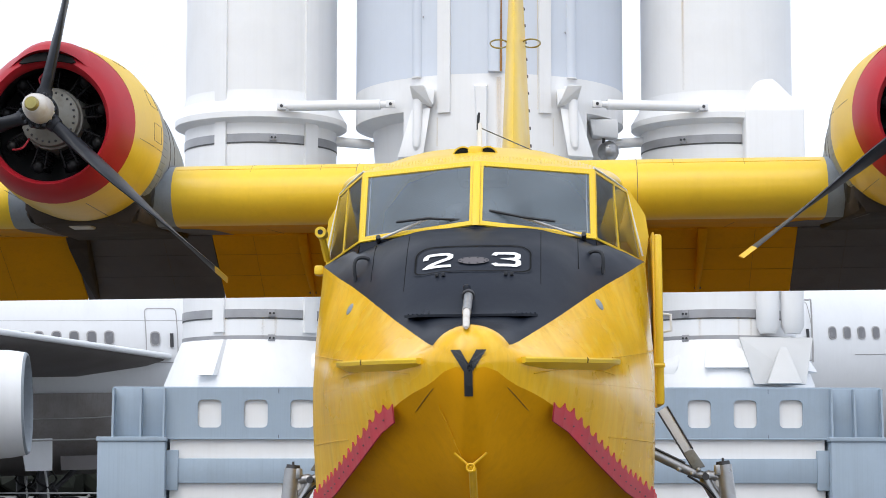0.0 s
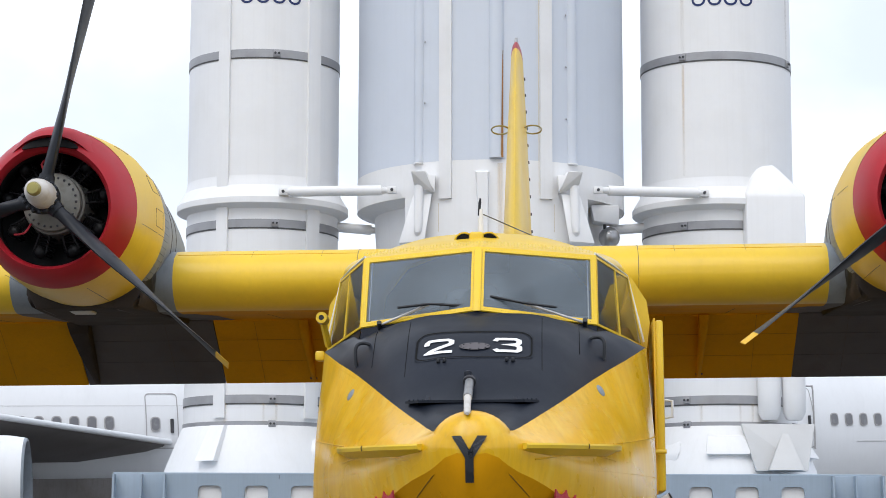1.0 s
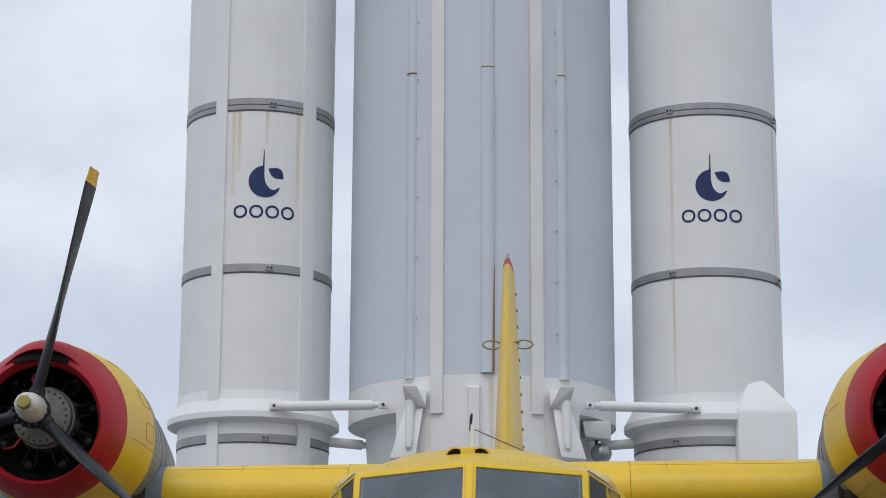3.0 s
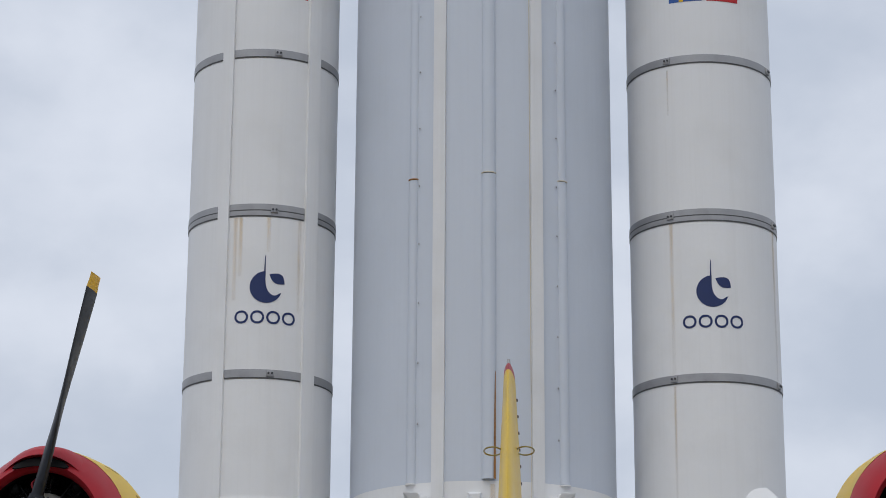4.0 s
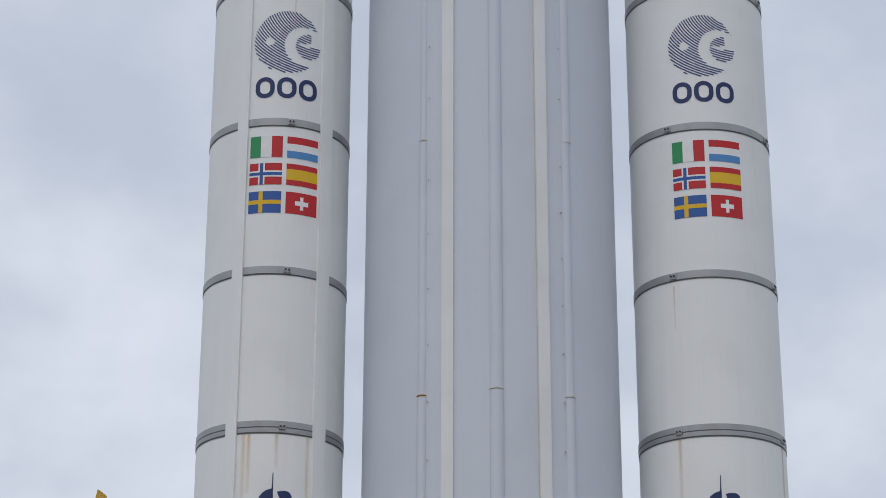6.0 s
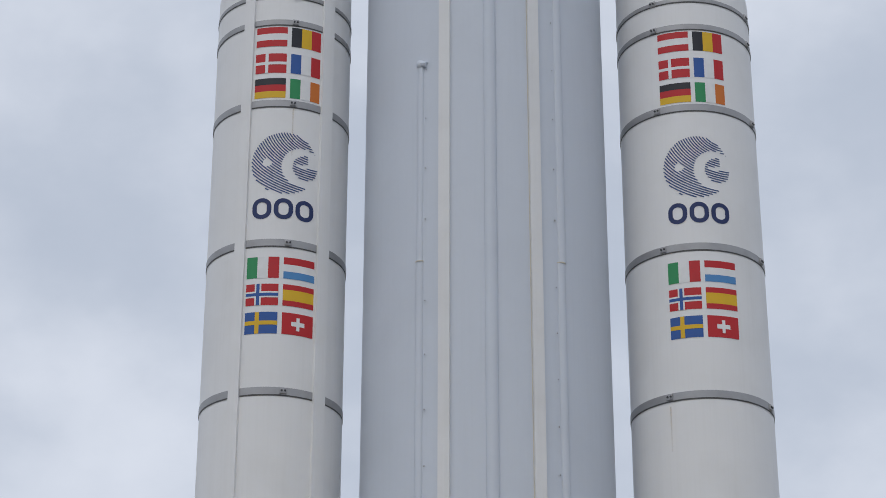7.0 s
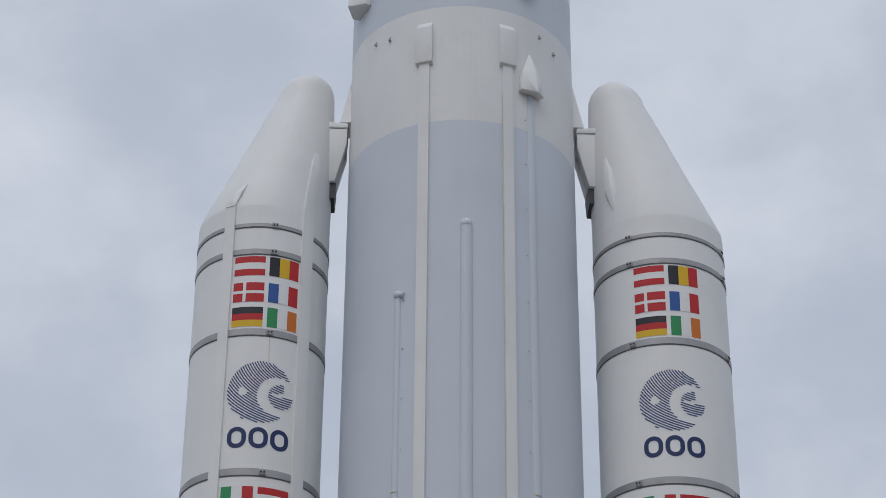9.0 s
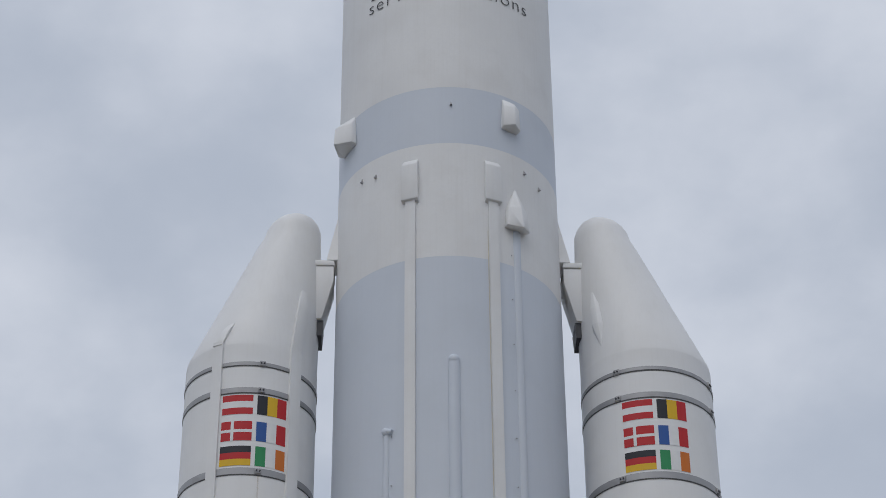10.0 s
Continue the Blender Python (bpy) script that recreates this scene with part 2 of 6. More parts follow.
SIDE_PANE = glass("side_window_glass", (0.74, 0.76, 0.76), 0.88, 2.3)


# ---- mesh helpers ----
def part(name, bm, mat, parent=None, label="", smooth=True, angle=35, recalc=True):
    """Links a bmesh as one mesh object under a thing or a part."""
    me = bpy.data.meshes.new(name)
    if recalc:
        bmesh.ops.recalc_face_normals(bm, faces=bm.faces)
    if smooth:
        for f in bm.faces:
            f.smooth = True
        for e in bm.edges:
            if len(e.link_faces) == 2 and e.calc_face_angle(0) > radians(angle):
                e.smooth = False
    bm.to_mesh(me)
    bm.free()
    for m in mat if isinstance(mat, (list, tuple)) else (mat,):
        me.materials.append(m)
    ob = new(name, me)
    ob.parent = parent
    if label:
        ob["label"] = label
    return ob


def thing(name, m, label, category, group="", kind=""):
    ob = new(name)
    ob.matrix_world = m
    return tagged(ob, label, category, group, kind)


def grid(rows, bm=None, close_u=False, close_v=False, mat=0):
    """A sheet over rows of points."""
    bm = bm or bmesh.new()
    vs = [[bm.verts.new(p) for p in r] for r in rows]
    nr, nc = len(vs), len(vs[0])
    for i in range(nr if close_v else nr - 1):
        for j in range(nc if close_u else nc - 1):
            q = [vs[i][j], vs[i][(j + 1) % nc], vs[(i + 1) % nr][(j + 1) % nc], vs[(i + 1) % nr][j]]
            try:
                f = bm.faces.new(q)
                f.material_index = mat
            except ValueError:
                pass
    return bm


def tidy(bm, d=1e-4):
    bmesh.ops.remove_doubles(bm, verts=bm.verts, dist=d)
    return bm


def revolve(profile, segs=64, centre=(0, 0, 0), axis="z", bm=None, mat=0):
    """Turns a profile of (radius, height) round an axis."""
    rows = []
    for r, h in profile:
        row = []
        for k in range(segs):
            a = 2 * math.pi * k / segs
            p = (r * math.sin(a), -r * math.cos(a), h) if axis == "z" else ((r * math.cos(a), h, r * math.sin(a)) if axis == "y" else (h, r * math.cos(a), r * math.sin(a)))
            row.append((p[0] + centre[0], p[1] + centre[1], p[2] + centre[2]))
        rows.append(row)
    return tidy(grid(rows, bm, close_u=True, mat=mat))


def box(x0, x1, y0, y1, z0, z1, bevel=0.01, bm=None, m=None):
    bm2 = bmesh.new()
    bmesh.ops.create_cube(bm2, size=1)
    for v in bm2.verts:
        v.co = Vector(((x0 + x1) / 2 + v.co.x * (x1 - x0), (y0 + y1) / 2 + v.co.y * (y1 - y0), (z0 + z1) / 2 + v.co.z * (z1 - z0)))
    if bevel:
        bmesh.ops.bevel(bm2, geom=bm2.edges[:], offset=min(bevel, 0.45 * min(x1 - x0, y1 - y0, z1 - z0)), segments=2, affect="EDGES", profile=0.5)
    if m is not None:
        bm2.transform(m)
    return join(bm, bm2)


def join(bm, other):
    if bm is None:
        return other
    me = bpy.data.meshes.new("tmp")
    other.to_mesh(me)
    other.free()
    bm.from_mesh(me)
    bpy.data.meshes.remove(me)
    return bm


def hull(points, bevel=0.0):
    """A convex solid over its corners."""
    bm = bmesh.new()
    for p in points:
        bm.verts.new(p)
    r = bmesh.ops.convex_hull(bm, input=bm.verts)
    bmesh.ops.delete(bm, geom=[g for g in r["geom_interior"] if isinstance(g, bmesh.types.BMVert)], context="VERTS")
    bmesh.ops.dissolve_limit(bm, angle_limit=radians(1), verts=bm.verts, edges=bm.edges)
    if bevel:
        bmesh.ops.bevel(bm, geom=bm.edges[:], offset=bevel, segments=2, affect="EDGES", profile=0.5)
    return bm


def tube(path, r, segs=12, bm=None, closed=False, caps=True):
    """A round bar along a path; r may be one radius or one for each point."""
    path = [Vector(p) for p in path]
    n = len(path)
    rr = r if isinstance(r, (list, tuple)) else [r] * n
    rows, up = [], None
    for i, p in enumerate(path):
        a = path[(i - 1) % n] if (closed or i > 0) else p
        b = path[(i + 1) % n] if (closed or i < n - 1) else p
        d = (b - a).normalized()
        if up is None:
            up = Vector((0, 0, 1)) if abs(d.z) < 0.9 else Vector((1, 0, 0))
        s = d.cross(up).normalized()
        up = s.cross(d).normalized()
        rows.append([p + rr[i] * (math.cos(2 * math.pi * k / segs) * s + math.sin(2 * math.pi * k / segs) * up) for k in range(segs)])
    bm2 = grid(rows, None, close_u=True, close_v=closed)
    if caps and not closed:
        bm2.verts.ensure_lookup_table()
        for i0 in (0, (n - 1) * segs):
            bm2.faces.new([bm2.verts[i0 + k] for k in range(segs)])
    return join(bm, bm2)


def ball(c, r, bm=None, seg=16, scale=(1, 1, 1)):
    bm2 = bmesh.new()
    bmesh.ops.create_uvsphere(bm2, u_segments=seg, v_segments=max(6, seg * 2 // 3), radius=r)
    bm2.transform(Matrix.Translation(c) @ Matrix.Diagonal((*scale, 1)))
    return join(bm, bm2)


def caps(bm):
    bmesh.ops.holes_fill(bm, edges=[e for e in bm.edges if e.is_boundary])
    return bm


def sheet_solid(rows, thick, bm=None):
    """A sheet given thickness to its back."""
    bm2 = tidy(grid(rows))
    bmesh.ops.recalc_face_normals(bm2, faces=bm2.faces)
    bmesh.ops.solidify(bm2, geom=bm2.faces[:], thickness=thick)
    return join(bm, bm2)


def prism(poly, frame_m, depth):
    """A flat outline in the x-y plane of frame_m, pushed out along its z."""
    bm = bmesh.new()
    lo = [bm.verts.new((x, y, 0)) for x, y in poly]
    hi = [bm.verts.new((x, y, depth)) for x, y in poly]
    bm.faces.new(lo[::-1])
    bm.faces.new(hi)
    for i in range(len(poly)):
        j = (i + 1) % len(poly)
        bm.faces.new([lo[i], lo[j], hi[j], hi[i]])
    bm.transform(frame_m)
    return bm


def rounded(w, h, r, n=5):
    """The outline of a rounded rectangle about the origin."""
    pts = []
    for cx, cy, a0 in ((w / 2 - r, h / 2 - r, 0), (-w / 2 + r, h / 2 - r, 90), (-w / 2 + r, -h / 2 + r, 180), (w / 2 - r, -h / 2 + r, 270)):
        for k in range(n + 1):
            a = radians(a0 + 90 * k / n)
            pts.append((cx + r * math.cos(a), cy + r * math.sin(a)))
    return pts


def letters(body, size, depth):
    """Writing in the built-in font, as a bmesh in the x-y plane, centred."""
    cu = bpy.data.curves.new("writing", "FONT")
    cu.body, cu.size, cu.extrude, cu.align_x, cu.align_y = body, size, depth, "CENTER", "CENTER"
    cu.resolution_u = 3
    cu.offset, cu.space_character = -0.012, 1.12
    ob = new("writing", cu)
    bm = bmesh.new()
    dg = bpy.context.evaluated_depsgraph_get()
    bm.from_mesh(ob.evaluated_get(dg).to_mesh())
    bpy.data.objects.remove(ob)
    bpy.data.curves.remove(cu)
    return bm


def smooth_path(pts, n):
    """A Catmull-Rom line through points, n steps a span."""
    pts = [Vector(p) for p in pts]
    out = []
    for i in range(len(pts) - 1):
        p0, p1, p2, p3 = pts[max(i - 1, 0)], pts[i], pts[i + 1], pts[min(i + 2, len(pts) - 1)]
        for k in range(n):
            t = k / n
            out.append(0.5 * (2 * p1 + (p2 - p0) * t + (2 * p0 - 5 * p1 + 4 * p2 - p3) * t * t + (3 * p1 - p0 - 3 * p2 + p3) * t ** 3))
    return out + [pts[-1]]


# ---- ground ----
g = bmesh.new()
bmesh.ops.create_grid(g, x_segments=40, y_segments=40, size=3000)
tagged(part("ground", g, GROUND, smooth=False), "dark grey asphalt airfield apron", "ground", kind="structure")


# ---- the rocket: core stage, two boosters, launch table ----
LEAN_A = radians(1.2)
CORE = Vector((0.939, 44.21, 0))
SIDE = Vector((math.cos(LEAN_A), math.sin(LEAN_A), 0))
R_CORE, R_BOOST = 2.7, 1.525


def on(r, th, z):
    """A point on a cylinder: angle in degrees from the side that faces -y, to the right."""
    a = radians(th)
    return Vector((r * math.sin(a), -r * math.cos(a), z))


def patch(bm, r, th0, th1, z0, z1, mat=0, n=None):
    n = n or max(2, int(abs(th1 - th0) / 3))
    return grid([[on(r, th0 + (th1 - th0) * k / n, z) for k in range(n + 1)] for z in (z0, z1)], bm, mat=mat)


def wrap(bm, r, th, z):
    """Lays a bmesh of the x-y plane on a cylinder, centred at th, z; its z is the lift."""
    for v in bm.verts:
        v.co = on(r + v.co.z, th + math.degrees(v.co.x / r), z + v.co.y)
    return bm


def arc_bar(r, th0, th1, z0, z1, depth, round_top=False):
    """An upright ducting strip on a cylinder, with a real depth."""
    n = 4
    prof = [(th0, 0.0)] + [(th0 + (th1 - th0) * k / n, depth) for k in range(n + 1)] + [(th1, 0.0)]
    if round_top:
        prof = [(th0 + (th1 - th0) * (0.5 - 0.5 * math.cos(math.pi * k / 10)), depth * math.sin(math.pi * k / 10)) for k in range(11)]
    bm = grid([[on(r - 0.02 + d, th, z) for th, d in prof] for z in (z0, z1)])
    bm.verts.ensure_lookup_table()
    for i in (0, len(prof)):
        bm.faces.new([bm.verts[i + k] for k in range(len(prof))])
    return bm


# core stage
core = thing("rocket_core_stage", Matrix.Translation(CORE), "pale blue-grey and white central rocket stage with vertical pipes", "rocket")
Z_SKIRT, Z_WHITE0, Z_WHITE1, Z_GREY1 = 9.27, 30.2, 33.45, 35.15
part("tank_shell", revolve([(R_CORE, Z_SKIRT), (R_CORE, Z_WHITE0)], 128), CORE_BLUE, core, "pale blue-grey painted tank")
part("forward_skirt", revolve([(R_CORE + 0.001, Z_WHITE0), (R_CORE + 0.001, Z_WHITE1)], 128), WARM_WHITE, core, "off-white forward skirt")
part("interstage", revolve([(R_CORE, Z_WHITE1), (R_CORE, Z_GREY1)], 128), CORE_BLUE, core, "pale blue-grey ring")
part("fairing", revolve([(R_CORE + 0.001, Z_GREY1), (R_CORE + 0.001, 43.5), (2.55, 45.5), (2.0, 48.0), (1.2, 50.2), (0.5, 51.3), (0.0, 51.6)], 128), WARM_WHITE, core, "white payload fairing")
bm = revolve([(R_CORE + 0.006, 8.62), (R_CORE + 0.006, Z_SKIRT)], 128)
part("aft_skirt", bm, WHITE, core, "white aft skirt")
part("aft_closure", revolve([(R_CORE, 8.63), (2.35, 8.5)], 96), WARM_WHITE, core)
part("thrust_cone", revolve([(2.36, 8.55), (2.30, 7.6), (2.0, 5.2), (1.6, 3.4)], 72), WARM_WHITE, core, "white engine thrust cone")
bm = bmesh.new()
for z0, z1, t0, t1 in ((3.3, 8.63, -39, 43),):
    rows = [[on(R_CORE + 0.006, t0 + (t1 - t0) * k / 28, z) for k in range(29)] for z in (z0, z1)]
    sheet_solid(rows, 0.05, bm)
part("front_panel", bm, WHITE, core, "white curved front panel")
# pipes and ducts up the tank
for nm, t0, t1, z0, z1, d, rt, lab in (
        ("pipe", -34.4, -29.9, 9.28, 15.40, 0.10, True, ""), ("pipe", -34.2, -30.1, 15.44, 21.02, 0.085, True, ""), ("pipe", -33.9, -30.4, 21.05, 25.75, 0.075, True, ""),
        ("duct", -22.3, -17.1, 8.53, 32.0, 0.09, False, "flat white cable duct"),
        ("pipe", -1.8, 4.1, 15.46, 27.35, 0.12, True, ""), ("pipe", -1.9, 4.2, 9.30, 15.42, 0.135, True, ""),
        ("duct", 19.1, 24.2, 8.53, 32.0, 0.09, False, "flat white cable duct"),
        ("pipe", 32.2, 37.0, 9.28, 15.40, 0.10, True, ""), ("pipe", 32.4, 36.8, 15.44, 21.02, 0.085, True, ""), ("pipe", 32.9, 37.5, 21.05, 31.2, 0.08, True, "")):
    part(nm, arc_bar(R_CORE, t0, t1, z0, z1, d, rt), WARM_WHITE if nm == "duct" else CORE_BLUE, core, lab)
part("duct_seam", arc_bar(R_CORE, 18.75, 18.98, 8.6, 31.0, 0.026), PALE_RUST, core)
for th, z, mt in ((-32.1, 25.78, CORE_BLUE), (1.1, 27.4, CORE_BLUE)):
    part("pipe_end", ball(on(R_CORE + 0.02, th, z), 0.12 if z > 27 else 0.095, scale=(1.05, 0.8, 1.1)), mt, core)
part("pipe_elbow", tube([on(R_CORE + 0.03, -31.5, 25.78), on(R_CORE + 0.03, -28.8, 25.74)], 0.06, 10), CORE_BLUE, core)
for th0, th1, z, d in ((-34.6, -29.7, 15.42, 0.115), (32.0, 37.2, 15.42, 0.115), (-2.0, 4.3, 15.44, 0.15), (-34.6, -29.7, 9.26, 0.13), (32.0, 37.2, 9.26, 0.13), (32.4, 36.8, 21.03, 0.1), (-34.2, -30.0, 21.03, 0.1)):
    part("pipe_collar", arc_bar(R_CORE, th0, th1, z - 0.010, z + 0.010, d, True), (WARM_WHITE if z < 10 else RUST if z < 16 and th0 < -3 else PALE_RUST), core, "weathered pipe collar")
CLIPS = [(-29.4, 1, z) for z in [10.44 + 1.21 * k for k in range(9)] + [22.0 + 1.21 * k for k in range(4)]]
CLIPS += [(31.7, -1, z) for z in [10.14 + 1.03 * k for k in range(11)] + [22.0 + 1.21 * k for k in range(8)]]
for th, q, z in CLIPS:
    part("pipe_clip", tube([on(R_CORE - 0.01, th, z + 0.015), on(R_CORE + 0.045, th + 0.6 * q, z - 0.02)], 0.013, 6), BAND, core)
# caps over the ducts and small fittings on the forward skirt
for th in (-19.7, 21.6):
    part("duct_cap", hull([on(R_CORE + d, th + t, z) for t, d, z in ((-4.3, 0, 31.79), (4.3, 0, 31.79), (-4.3, 0.135, 31.84), (4.3, 0.135, 31.84), (-4.1, 0.13, 32.85), (4.1, 0.13, 32.85), (-3.9, 0, 33.05), (3.9, 0, 33.05))], 0.02), WARM_WHITE, core)
part("pipe_fairing", hull([on(R_CORE + d, 34.4 + t, z) for t, d, z in ((-6.4, 0, 31.22), (6.4, 0, 31.22), (-6.6, 0.16, 31.22), (6.6, 0.16, 31.22), (0, 0.34, 31.14), (-5.6, 0, 31.75), (5.6, 0, 31.75), (-5.2, 0.14, 31.75), (5.2, 0.14, 31.75), (0, 0.27, 31.75), (0, 0.02, 32.45))], 0.015), WHITE, core, "pointed white pipe fairing")
for th, z0, z1, hw in ((-63, 34.30, 35.22, 7.5), (32.3, 34.1, 35.05, 5)):
    part("retro_housing", hull([on(R_CORE + d, th + t, z) for t, d, z in ((-hw, 0, z0), (hw, 0, z0), (-hw, 0.16, z0 + 0.02), (hw, 0.16, z0 + 0.02), (0, 0.06 * hw, z0 + 0.05), (-0.92 * hw, 0.15, z1 - 0.3), (0.92 * hw, 0.15, z1 - 0.3), (0, 0.056 * hw, z1 - 0.36), (-0.8 * hw, 0, z1), (0.8 * hw, 0, z1))], 0.03), WHITE, core, "white box-shaped housing")
for th, z in ((-49.9, 33.0), (-40, 32.9), (41.4, 33.05), (52.4, 32.85), (1.0, 34.62)):
    part("antenna", hull([on(R_CORE + d, th + t, z + dz) for t, d, dz in ((-0.7, 0, -0.04), (0.7, 0, -0.04), (-0.4, 0.075, -0.05), (0.4, 0.075, -0.05), (0, 0, 0.10))]), BAND, core)
# rust that has run down the middle pipe
rows = []
for k in range(25):
    z = 9.3 + (11.4 - 9.3) * k / 24
    w = 0.8 * (1 - k / 24) ** 0.6 + 0.2
    rows.append([on(R_CORE + 0.02 + 0.13 * math.sin(math.pi * (0.5 + 0.5 * (th - 1.15) / 3.05)) + 0.006, th, z) for th in (3.9 - w, 3.9 - w / 2, 3.9)])
part("rust_run", grid(rows), RUST, core, "brown rust streak")
rows = [[on(R_CORE + 0.022, th, z) for th in (1.6 - 0.8 * (1 - q), 2.9, 3.8 + 0.8 * (1 - q))] for z, q in ((9.2, 0), (8.9, 0.1), (8.5, 0.3), (8.0, 0.6), (7.6, 0.9))]
part("rust_run", grid(rows), RUST_WASH, core, "pale rust streak below the pipe")
# gussets of the aft skirt: a flared plate, a rounded tube lying on it and a hood that leans out over both
for q in (-1, 1):
    def gp(x, y, z):
        return Vector((0.06 + q * x, y, z))
    gus = part("gusset", hull([gp(*p) for p in ((1.24, -2.60, 8.62), (1.60, -2.50, 8.60), (1.38, -2.76, 7.68), (1.87, -2.62, 7.66), (1.30, -2.25, 8.62), (1.56, -2.15, 8.60), (1.42, -2.30, 7.66), (1.84, -1.95, 7.66))], 0.010), WHITE, core, "white flared gusset plate")
    part("gusset_tube", tube([gp(1.49, -2.56, 9.05), gp(1.49, -2.62, 8.60), gp(1.50, -2.69, 8.0), gp(1.51, -2.695, 7.86), gp(1.515, -2.66, 7.78)], [0.088, 0.088, 0.084, 0.072, 0.03], 18), WHITE, gus, "rounded white tube")
    part("gusset_hood", hull([gp(*p) for p in ((1.64, -2.86, 9.01), (1.365, -2.86, 9.01), (1.64, -2.3, 9.06), (1.33, -2.4, 9.06), (1.19, -2.62, 8.63), (1.36, -2.66, 8.78), (1.58, -2.66, 8.78), (1.20, -2.4, 8.66))], 0.006), WHITE, gus, "white leaning hood")
    part("gusset_web", hull([gp(*p) for p in ((1.17, -2.68, 8.97), (1.36, -2.70, 8.97), (1.19, -2.70, 8.65), (1.17, -2.35, 8.97), (1.36, -2.35, 8.97), (1.19, -2.35, 8.65))], 0.004), WHITE, gus)
    part("seam_stain", patch(None, R_CORE + 0.012, q * 24.2 + 1.2, q * 24.2 + 1.5, 7.9, 8.45), PALE_RUST, core)
part("rib", hull([on(R_CORE + d, th, z) for th, d, z in ((-7.5, 0, 9.05), (-1.8, 0, 9.05), (-6.5, 0.14, 9.0), (-2.4, 0.14, 9.0), (-5.6, 0.1, 7.6), (-2.4, 0.1, 7.6), (-5.8, 0, 7.6), (-2.2, 0, 7.6))]), WHITE, core)
part("pressure_sphere", ball(on(2.62, 62, 7.98), 0.21, seg=24), STEEL, core, "dull metal pressure sphere")
part("sphere_bracket", hull([(x, y, z) for x, y, z in ((1.92, -1.75, 8.55), (2.50, -1.40, 8.60), (1.92, -1.2, 8.55), (2.52, -1.0, 8.60), (1.98, -1.70, 8.24), (2.50, -1.38, 8.22), (1.98, -1.15, 8.24), (2.50, -1.0, 8.22))], 0.03), WARM_WHITE, core, "off-white box bracket")
part("sphere_bolt", tube([(2.22, -1.30, 8.24), (2.22, -1.30, 8.14)], 0.03, 8), DARK_STEEL, core)
# writing round the fairing: a plain swoosh and the line below it
for body, th in (("service", -27.5), ("solutions", 22.5)):
    bm = letters(body, 0.58, 0.004)
    bmesh.ops.subdivide_edges(bm, edges=[e for e in bm.edges if e.calc_length() > 0.25], cuts=1)
    part("writing", wrap(bm, R_CORE + 0.016, th, 38.28), DARK_STEEL, core, "dark grey writing", smooth=False)
part("logo_shape", wrap(prism([(-2.2, 0), (-2.0, -0.02), (-1.75, 0.4), (-1.9, 0.42)], Matrix(), 0.008), R_CORE + 0.008, 1.5, 38.55), DARK_STEEL, core, "dark plain swoosh shape", smooth=False)


# boosters
def flag_mesh(kind, r, th0, th1, z0, z1):
    """One national flag laid on the booster: fields in their colours."""
    bm, mats = bmesh.new(), []
    w, h = th1 - th0, z1 - z0

    def field(c, u0, u1, v0, v1, lift=0.0):
        if FLAG[c] not in mats:
            mats.append(FLAG[c])
        patch(bm, r + lift, th0 + w * u0, th0 + w * u1, z0 + h * v0, z0 + h * v1, mats.index(FLAG[c]))

    def bars(*cs):
        for k, c in enumerate(cs):
            field(c, 0, 1, 1 - (k + 1) / len(cs), 1 - k / len(cs))

    def cols(*cs):
        for k, c in enumerate(cs):
            field(c, k / len(cs), (k + 1) / len(cs), 0, 1)

    def cross(ground, c, at, t):
        field(ground, 0, 1, 0, 1)
        field(c, at - t, at + t, 0, 1, 0.003)
        field(c, 0, 1, 0.5 - t * 1.45, 0.5 + t * 1.45, 0.0035)

    if kind in BARS:
        bars(*BARS[kind])
    elif kind in COLS:
        cols(*COLS[kind])
    elif kind == "spain":
        for c, v0, v1 in (("red", 0, 0.25), ("gold", 0.25, 0.75), ("red", 0.75, 1)):
            field(c, 0, 1, v0, v1)
    elif kind == "denmark":
        cross("red", "white", 0.37, 0.05)
    elif kind == "sweden":
        cross("blue", "gold", 0.38, 0.065)
    elif kind == "norway":
        cross("red", "white", 0.38, 0.10)
        field("blue", 0.33, 0.43, 0, 1, 0.005)
        field("blue", 0, 1, 0.43, 0.57, 0.0055)
    else:
        field("red", 0, 1, 0, 1)
        field("white", 0.45, 0.55, 0.2, 0.8, 0.003)
        field("white", 0.29, 0.71, 0.40, 0.60, 0.0035)
    return bm, mats


BARS = dict(austria=("red", "white", "red"), germany=("black", "red", "gold"), netherlands=("red", "white", "light_blue"))
COLS = dict(belgium=("black", "gold", "red"), france=("blue", "white", "red"), ireland=("green", "white", "orange"), italy=("green", "white", "red"))
FLAGS = [(27.14, ("austria", "belgium")), (26.46, ("denmark", "france")), (25.83, ("germany", "ireland")),
         (21.46, ("italy", "netherlands")), (20.83, ("norway", "spain")), (20.18, ("sweden", "switzerland"))]


def ring_shape(w, h, t, corner=0.48):
    """A plain rounded ring, a stand-in for one letter of a logo."""
    bm = bmesh.new()
    a, b = rounded(w, h, min(w, h) * corner, 6), rounded(w - 2 * t, h - 2 * t, max(0.004, min(w, h) * corner - t), 6)
    for i in range(len(a)):
        j = (i + 1) % len(a)
        bm.faces.new([bm.verts.new((*p, 0)) for p in (a[i], a[j], b[j], b[i])])
    return tidy(bm)


